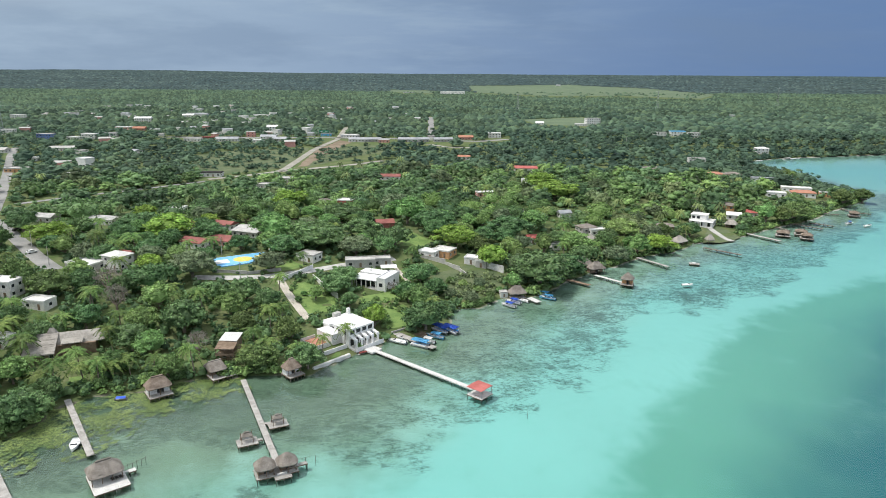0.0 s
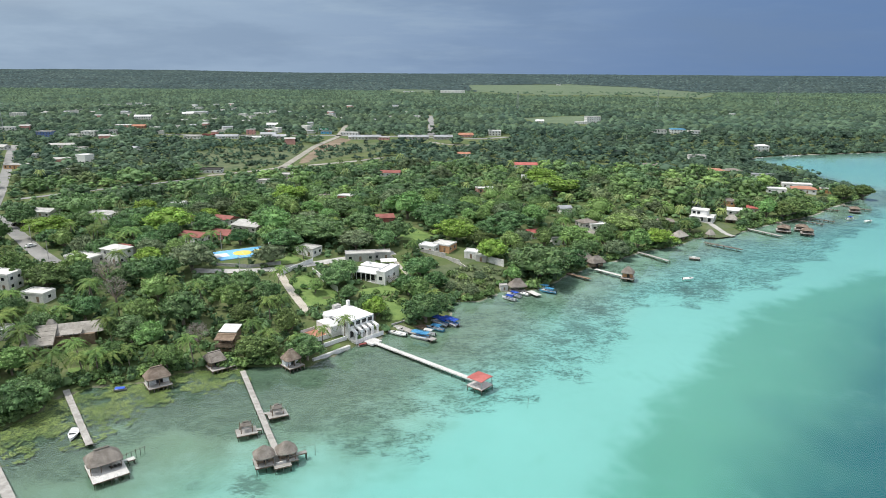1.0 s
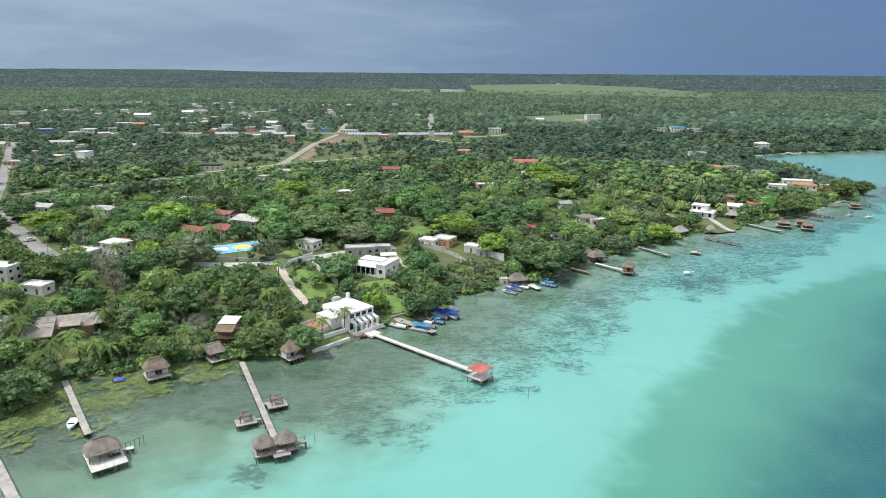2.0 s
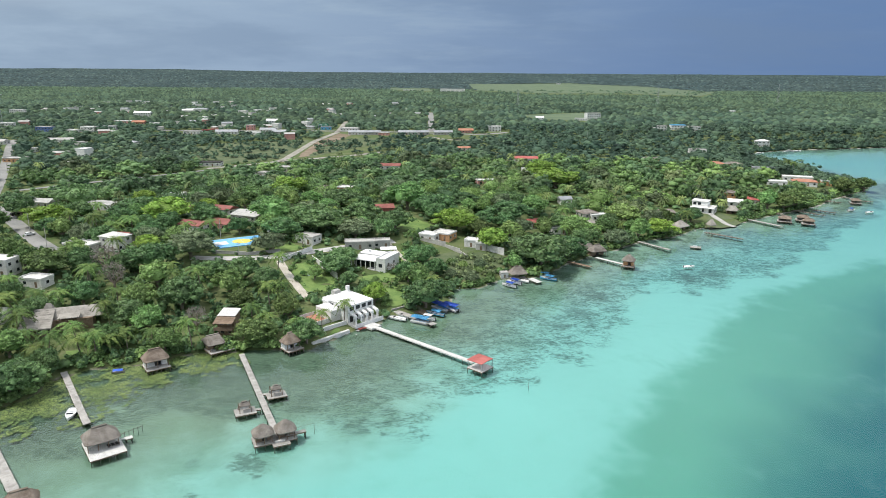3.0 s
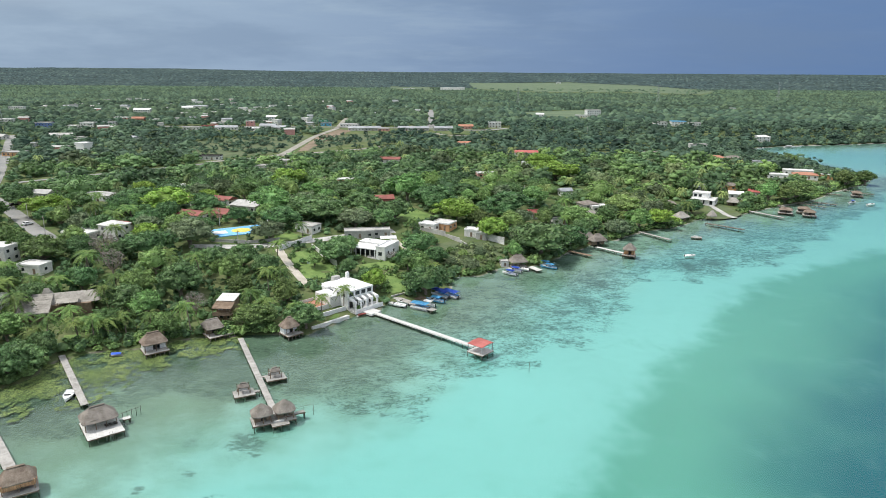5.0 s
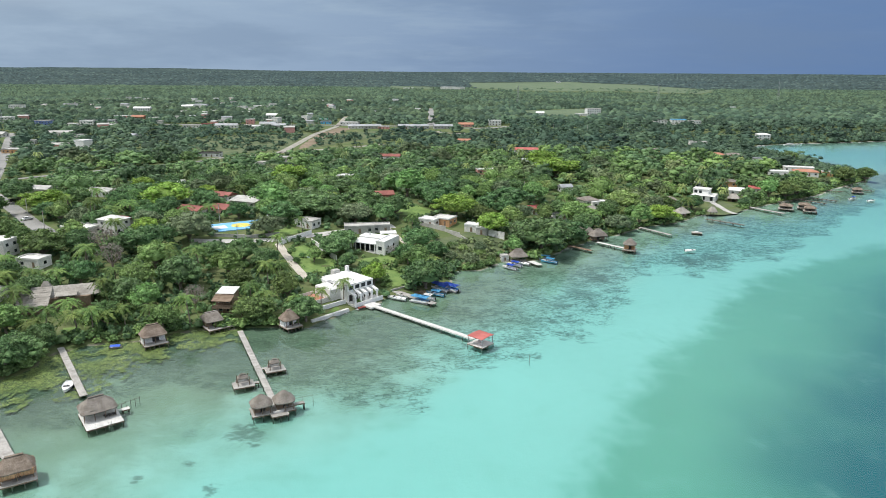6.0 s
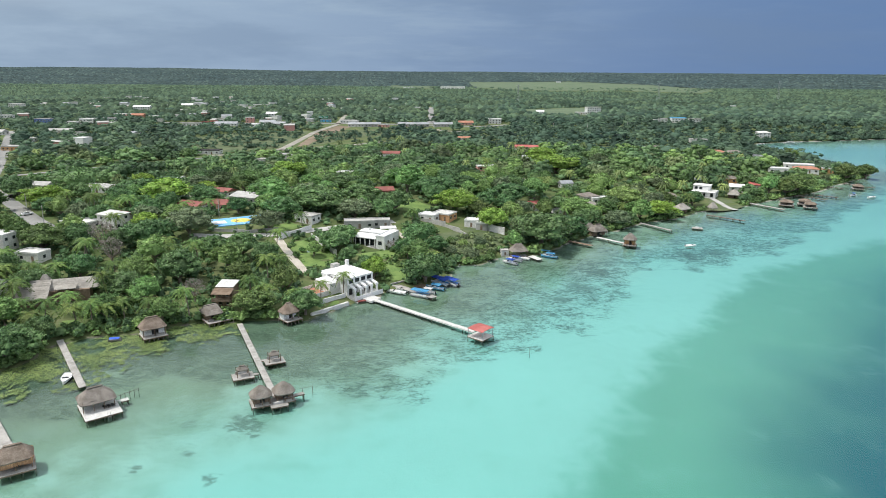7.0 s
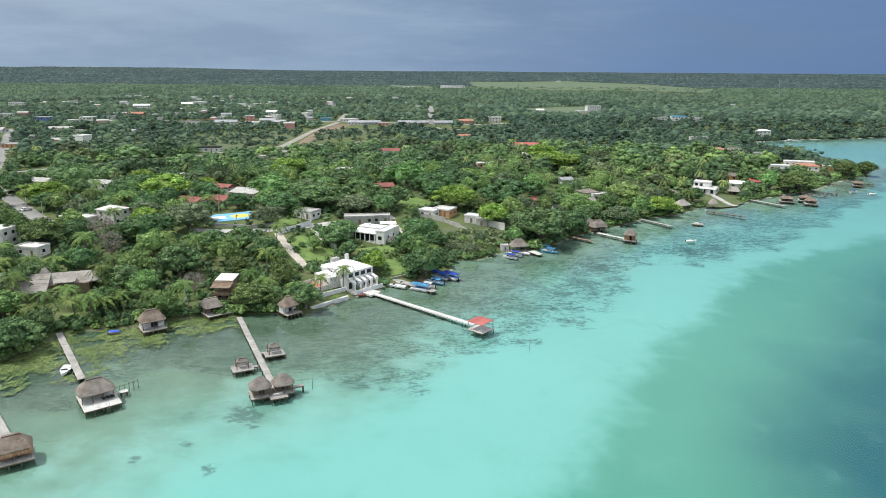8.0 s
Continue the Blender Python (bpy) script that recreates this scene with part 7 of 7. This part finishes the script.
# trees that take the cloud-shade colour: patches, and most right of x = 40
clouded = ripple(rest, 240, 71) + rng.normal(0, 0.25, len(rest)) + np.where(rest[:, 0] > 40, 0.9, 0.0) > 0.0
for name, chosen, blocks, material, label, tall in (
        # beyond 430 m on the left, extra dark crowns paint in cloud shade
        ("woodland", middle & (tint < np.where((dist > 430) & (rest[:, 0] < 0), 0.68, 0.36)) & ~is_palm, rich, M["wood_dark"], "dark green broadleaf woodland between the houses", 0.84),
        ("woodland", middle & (tint >= np.where((dist > 430) & (rest[:, 0] < 0), 0.68, 0.36)) & (tint < 0.88) & ~is_palm, rich, M["wood_leaf"], "mid-green broadleaf woodland between the houses", 0.84),
        ("woodland", middle & (tint >= 0.88) & ~is_palm, rich, M["wood_olive"], "olive green broadleaf woodland between the houses", 0.84),
        ("palm_grove", is_palm, palms, M["palm_leaf"], "coconut palms scattered through the gardens", 1.1),
        ("town_trees", ~middle & ~clouded, lean, M["woods"], "broadleaf trees spread through the town", 0.72),
        ("town_trees", ~middle & clouded, lean, M["shade_woods"], "dark green broadleaf trees spread through the town", 0.72)):
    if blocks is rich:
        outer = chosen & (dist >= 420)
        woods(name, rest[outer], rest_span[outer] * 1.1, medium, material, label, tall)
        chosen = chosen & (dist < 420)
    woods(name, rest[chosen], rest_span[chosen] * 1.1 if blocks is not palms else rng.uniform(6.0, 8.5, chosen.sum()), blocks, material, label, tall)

# bushes and saplings under the trees and along the water
low = scatter(128, 320, 4.9)
low_gap = signed_distance(low, LAND)
low = low[(low_gap > 0.3)]
low_gap = low_gap[low_gap > 0.3]
free = ~is_open(low, False)
low, low_gap = low[free], low_gap[free]
bush = [tree_block(120 + s, 4, 26, 0.11) for s in range(6)]
woods("undergrowth", low, np.where(low_gap < 5, rng.uniform(4.0, 6.8, len(low)), rng.uniform(3.4, 6.4, len(low))), bush, M["wood_dark"], "tangled bushes and saplings under the trees", 0.85)

low = scatter(322, 560, 8.0)
low = low[signed_distance(low, LAND) > 2.0]
low = low[~is_open(low, False)]
thicket = [tree_block(140 + s, 2, 14, 0.12) for s in range(6)]
woods("undergrowth", low, rng.uniform(5.0, 9.0, len(low)), thicket, M["wood_dark"], "low thickets closing the gaps between the crowns", 0.62)

bank = rng.uniform((5, 244), (42, 285), (900, 2))
bank = bank[(signed_distance(bank, OPEN[8][0]) > 0) & (signed_distance(bank, LAND) > 1)]
bank = bank[(ripple(bank, 9, 3) > -0.1)]
woods("scrub_bushes", bank, rng.uniform(1.4, 4.2, len(bank)), bush, M["wood_olive"], "low olive scrub on the bank", 0.8)

border = []
for ring, _ in OPEN[1:6]:
    for a, b in zip(ring, np.roll(ring, -1, 0)):
        for k in range(int(np.hypot(*(b - a)) / 1.1)):
            border.append(a + (b - a) * rng.uniform() + rng.normal(0, 0.9, 2))
border = np.array(border)
border = border[ripple(border, 9, 51) > -0.15]
for fine, width, _ in ROADS:
    border = border[np.hypot(border[:, None, 0] - fine[None, :, 0], border[:, None, 1] - fine[None, :, 1]).min(1) > width / 2 + 1.2]
for x, y, r, _ in LOTS:
    border = border[np.hypot(border[:, 0] - x, border[:, 1] - y) > min(r, 9.0)]
woods("garden_shrubs", border, rng.uniform(1.1, 3.2, len(border)), bush, M["wood_leaf"], "garden shrubs and hedges round the lawns", 0.9)

line = np.array(SHORE[3:36], float)
edge = []
for a, b in zip(line[:-1], line[1:]):
    way = (b - a) / np.hypot(*(b - a))
    for k in range(int(np.hypot(*(b - a)) / 0.8)):
        edge.append(a + (b - a) * rng.uniform() + np.array((-way[1], way[0])) * rng.uniform(0.4, 5.0))
edge = np.array(edge)
edge = edge[~is_open(edge, False) & ((edge[:, 0] < -43) | (edge[:, 0] > 4)) & (signed_distance(edge, LAND) > 0.2)]
edge = edge[np.hypot(edge[:, 0] - A1[0], edge[:, 1] - A1[1]) > 3.0]
edge = edge[np.hypot(edge[:, 0] - A2[0], edge[:, 1] - A2[1]) > 3.5]
woods("shore_bushes", edge[edge[:, 1] > 260], rng.uniform(2.5, 5.0, len(edge)), bush, M["wood_leaf"], "leafy bushes crowding the far water's edge", 0.9)
edge = edge[edge[:, 1] <= 260]
far_edge = []
for a, b in zip(SHORE[36:42], SHORE[37:43]):
    a, b = np.array(a), np.array(b)
    way = (b - a) / np.hypot(*(b - a))
    for k in range(int(np.hypot(*(b - a)) / 2.2)):
        far_edge.append(a + (b - a) * rng.uniform() + np.array((-way[1], way[0])) * rng.uniform(-2.0, 8.0))
far_edge = np.array(far_edge)
far_edge = far_edge[np.hypot(far_edge[:, 0] - 348.8, far_edge[:, 1] - 745.0) > 14]
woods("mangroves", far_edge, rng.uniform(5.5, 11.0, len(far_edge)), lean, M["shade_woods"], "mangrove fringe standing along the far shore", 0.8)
woods("shore_bushes", edge, rng.uniform(2.5, 5.0, len(edge)), medium, M["wood_leaf"], "leafy bushes crowding the water's edge", 0.9)
lots = rng.uniform((-330, 560), (-40, 900), (2600, 2))
lots = lots[(signed_distance(lots, OPEN[9][0]) > 1) | (signed_distance(lots, OPEN[10][0]) > 1)]
lots = lots[ripple(lots, 40, 12) > -0.1]
woods("lot_bushes", lots, rng.uniform(2.5, 9.0, len(lots)), bush, M["woods"], "scattered bushes on the open lots", 0.7)

far = scatter(900, 2500, 9.2)
far = far[(signed_distance(far, LAND) > 6)]
far = far[~is_open(far) | ((rng.uniform(size=len(far)) < 0.22) & (ripple(far, 90, 33) > 0.25) & (far[:, 1] > 1900))]
reach = np.hypot(far[:, 0], far[:, 1])
# far trees painted as under cloud shade, most often near and right
far_clouded = ripple(far, 300, 71) * 0.7 + ripple(far, 90, 72) * 0.5 + rng.normal(0, 0.35, len(far)) + np.interp(far[:, 1], (950, 1350), (0.9, 0.0)) * (far[:, 0] > 60) > 0.35
for chosen, material, label in ((~far_clouded, "hazy_far_woods", "flat tropical forest stretching inland"), (far_clouded, "shade_woods", "darker stands in the flat tropical forest")):
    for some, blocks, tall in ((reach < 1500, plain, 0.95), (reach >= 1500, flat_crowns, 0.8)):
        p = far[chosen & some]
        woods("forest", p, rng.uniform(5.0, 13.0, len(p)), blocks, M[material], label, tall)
rim = scatter(2480, 4900, 17.5)
rim = rim[rng.uniform(size=len(rim)) < 0.85]
rim = rim[(signed_distance(rim, LAND) > 6)]
rim = rim[~is_open(rim)]
woods("far_forest", rim, rng.uniform(9.0, 24.0, len(rim)) * np.interp(rim[:, 1], (2600, 4900), (1.0, 0.75)), flat_crowns, M["hazy_rim_woods"], "distant forest reaching the horizon", 0.5)


def far_gap_sheet():
    """A low dark sheet under the crowns towards the horizon, painted as the shade between them."""
    ys, s = np.concatenate([np.arange(2450, 3000, 60.0), np.linspace(3000, 4922, 60)]), np.linspace(-1, 1, 120)
    x, y = s[None, :] * (130 + 0.775 * ys)[:, None], np.repeat(ys[:, None], len(s), 1)
    p = np.stack([x.ravel(), y.ravel()], 1)
    index = np.arange(len(p)).reshape(x.shape)
    quads = np.stack([index[:-1, :-1], index[:-1, 1:], index[1:, 1:], index[1:, :-1]], -1).reshape(-1, 4)
    keep = ~is_open(p[quads].mean(1)) & (signed_distance(p[quads].mean(1), LAND) > 60)
    z = land_height(p) + 1.2 + 0.6 * ripple(p, 60, 5)
    mesh_object("far_forest", np.column_stack([p, z]).tolist(), quads[keep].tolist(), M["rim_gap_shade"], "stuff", "dark hazy sheet filling the gaps under the far crowns", "woods", True)


far_gap_sheet()

# ---- masts, poles, cars and garden things ----


def pole(x, y, height, label):
    ob = thing("utility_pole", x, y, h(x, y), rng.uniform(0, 180), label, "pole", "utility poles")
    part("mast", rod((0, 0, -0.5), (0, 0, height), 0.16, 0.10), M["concrete"], ob)
    part("crossarm", boxed(-1.0, -0.06, height - 0.9, 1.0, 0.06, height - 0.75), M["brown_wood"], ob)
    return ob


def lattice_mast(x, y, height, half, label):
    """A tapering four-legged lattice tower."""
    ob = thing("lattice_tower", x, y, h(x, y), 20, label, "tower", "lattice towers")
    corner = ((-1, -1), (1, -1), (1, 1), (-1, 1))
    for a, b in corner:
        part("leg", rod((a * half, b * half, -0.5), (a * 0.35, b * 0.35, height), 0.16, 0.10, 5), M["grey_metal"], ob)
    levels = 7
    for k in range(levels):
        z0, z1 = height * k / levels, height * (k + 1) / levels
        r0, r1 = half + (0.35 - half) * k / levels, half + (0.35 - half) * (k + 1) / levels
        for i in range(4):
            p, q = corner[i], corner[(i + 1) % 4]
            part("brace", rod((p[0] * r0, p[1] * r0, z0), (q[0] * r1, q[1] * r1, z1), 0.07, 0.07, 4), M["grey_metal"], ob)
    for z in (0.72, 0.84, 0.96):
        part("crossarm", boxed(-height * 0.13, -0.12, height * z, height * 0.13, 0.12, height * z + 0.25), M["grey_metal"], ob)
    return ob


for spot, height, half, label in (((-534.8, 832.8), 42.0, 1.8, "red and white lattice radio mast in town"), ((145.0, 1338.4), 36.0, 2.4, "grey lattice power pylon above the forest"),
                                  ((447.8, 1444.2), 40.0, 2.6, "grey lattice power pylon above the forest"), ((777.6, 1611.5), 44.0, 2.8, "grey lattice power pylon above the forest")):
    lattice_mast(*spot, height, half, label)
for spot in ((-280.5, 769.7), (-230.8, 785.2), (-170.5, 776.5), (-125.9, 779.3), (-54.4, 771.5), (-14.5, 868.0), (16.2, 788.0), (81.3, 756.2), (118.9, 736.2), (156.0, 738.3), (205.4, 763.5), (-99.2, 295.0), (-80.4, 258.8), (-304.4, 472.5), (-349.7, 553.6), (-190.3, 304.6), (-166.9, 277.0), (33.4, 570.9), (45.6, 371.5)):
    pole(*spot, 9.5 if spot[1] > 500 else 8.5, "grey concrete utility pole with a crossarm")


def road_sign(x, y):
    """A wide green direction board on a gantry, its lettering too far off to read."""
    ob = thing("road_sign", x, y, h(x, y), 4, "wide green direction board on a steel gantry over the highway", "road sign")
    for px in (-6.5, 6.5):
        part("post", rod((px, 0, -0.5), (px, 0, 8.4), 0.2, 0.16), M["grey_metal"], ob)
    part("beam", boxed(-6.7, -0.12, 7.4, 6.7, 0.12, 7.65), M["grey_metal"], ob)
    green = surface("sign_green", (0.02, 0.20, 0.11), (0.03, 0.26, 0.15), 0.5, 0.5, 0.0, 2.0)
    for px in (-5.6, 0.3):
        board = part("board", boxed(px, -0.22, 5.6, px + 5.3, -0.13, 8.2), green, ob)
        for k in range(2):
            part("text_bar", boxed(px + 0.6, -0.25, 6.2 + 0.9 * k, px + 4.4 - 0.8 * k, -0.223, 6.55 + 0.9 * k), M["gelcoat"], board)
    return ob


road_sign(-145.0, 838.0)


def car(x, y, turn, paint, label):
    ob = thing("car", x, y, h(x, y) + 0.12, turn, label, "car", "parked cars")
    bm = bmesh.new()
    outline = ((-2.1, 0.35), (-2.15, 0.8), (-1.9, 0.95), (-1.55, 1.5), (0.35, 1.5), (1.0, 0.98), (2.0, 0.85), (2.15, 0.6), (2.1, 0.35))
    sides = [[bm.verts.new((px, s * (0.86 if pz < 1.0 else 0.72), pz)) for px, pz in outline] for s in (-1, 1)]
    for i in range(len(outline)):
        j = (i + 1) % len(outline)
        bm.faces.new((sides[0][i], sides[0][j], sides[1][j], sides[1][i]))
    bm.faces.new(sides[0][::-1])
    bm.faces.new(sides[1])
    part("body", bm, M[paint], ob)
    part("windscreen", box(bmesh.new(), -0.01, -0.66, 0, 0.02, 0.66, 0.62, pose(0.96, 0, 1.0, 0, -51)), M["glass"], ob)
    part("rear_window", box(bmesh.new(), -0.02, -0.66, 0, 0.01, 0.66, 0.5, pose(-1.88, 0, 1.02, 0, 32)), M["glass"], ob)
    for s in (-1, 1):
        part("side_window", boxed(-1.3, min(s * 0.74, s * 0.82), 1.02, 0.4, max(s * 0.74, s * 0.82), 1.4), M["glass"], ob)
        for a in (-1.35, 1.35):
            part("wheel", rod((a, s * 0.66, 0.22), (a, s * 0.88, 0.22), 0.33, 0.33, 12), M["dark"], ob)
    return ob


for spot, turn, paint, label in (((-218.2, 339.0), 60, "dark", "dark car parked beside the street"), ((-185.7, 296.7), 55, "gelcoat", "white car parked on the street"), ((-357.8, 553.3), 80, "gelcoat", "white car on the village street"),
                                 ((-229.7, 804.6), 10, "gelcoat", "white car on the highway"), ((-170.6, 808.3), 10, "red", "red car on the highway"), ((-85.5, 763.7), 5, "dark", "dark car on the highway"), ((-23.0, 282.1), 10, "grey_metal", "silver car under the carport")):
    car(*spot, turn, paint, label)

boat = thing("upturned_boat", *(-49.8, 251.6), h(*(-49.8, 251.6)), 20, "pale green upturned boat lying on the lawn", "boat")
bm = bmesh.new()
hull_rings(bm, 4.6, 2.2, 0.75)
bmesh.ops.transform(bm, matrix=pose(0, 0, 0.75, 180), verts=bm.verts[:])
part("hull", bm, surface("pale_green", (0.36, 0.48, 0.40), (0.46, 0.56, 0.48), 0.6, 0.6, 0.1, 3.0), boat)
tent = thing("garden_tent", *(-13.8, 278.9), h(*(-13.8, 278.9)), 15, "small pale garden tent under the trees", "tent")
bm = bmesh.new()
base = [bm.verts.new(p) for p in ((-2, -2, 2.1), (2, -2, 2.1), (2, 2, 2.1), (-2, 2, 2.1))]
tip = bm.verts.new((0, 0, 3.2))
for k in range(4):
    bm.faces.new((base[k], base[(k + 1) % 4], tip))
part("canopy", bm, M["old_white"], tent)
for i in (-1.9, 1.9):
    for j in (-1.9, 1.9):
        part("post", rod((i, j, -0.4), (i, j, 2.12), 0.05), M["grey_metal"], tent)

# the concrete ramp and steps below the white lake house
strip("boat_ramp", [(154.8, 382.5), (153.5, 368.8), (155.3, 361.3), (158.0, 356.5)], 3.4, 0.16, M["concrete"], "pale concrete ramp running down to the water", "ramp")
# stones along the water's edge
verts, faces, tri = [], [], [(0, 1, 2), (0, 2, 3), (0, 3, 4), (0, 4, 1), (5, 2, 1), (5, 3, 2), (5, 4, 3), (5, 1, 4)]
line = np.array(SHORE[12:34], float)
for a, b in zip(line[:-1], line[1:]):
    for k in range(int(np.hypot(*(b - a)) / 0.9)):
        p = a + (b - a) * rng.uniform() + rng.normal(0, 1.1, 2)
        r, start = rng.uniform(0.12, 0.42), len(verts)
        for q in ((0, 0, 1), (1, 0, 0), (0, 1, 0), (-1, 0, 0), (0, -1, 0), (0, 0, -1)):
            verts.append((p[0] + r * q[0] * rng.uniform(0.7, 1.3), p[1] + r * q[1] * rng.uniform(0.7, 1.3), 0.12 + 0.6 * r * q[2]))
        faces += [tuple(start + i for i in f) for f in tri]
mesh_object("shore_stones", verts, faces, M["concrete"], "stuff", "grey limestone lumps along the water's edge", "stones")
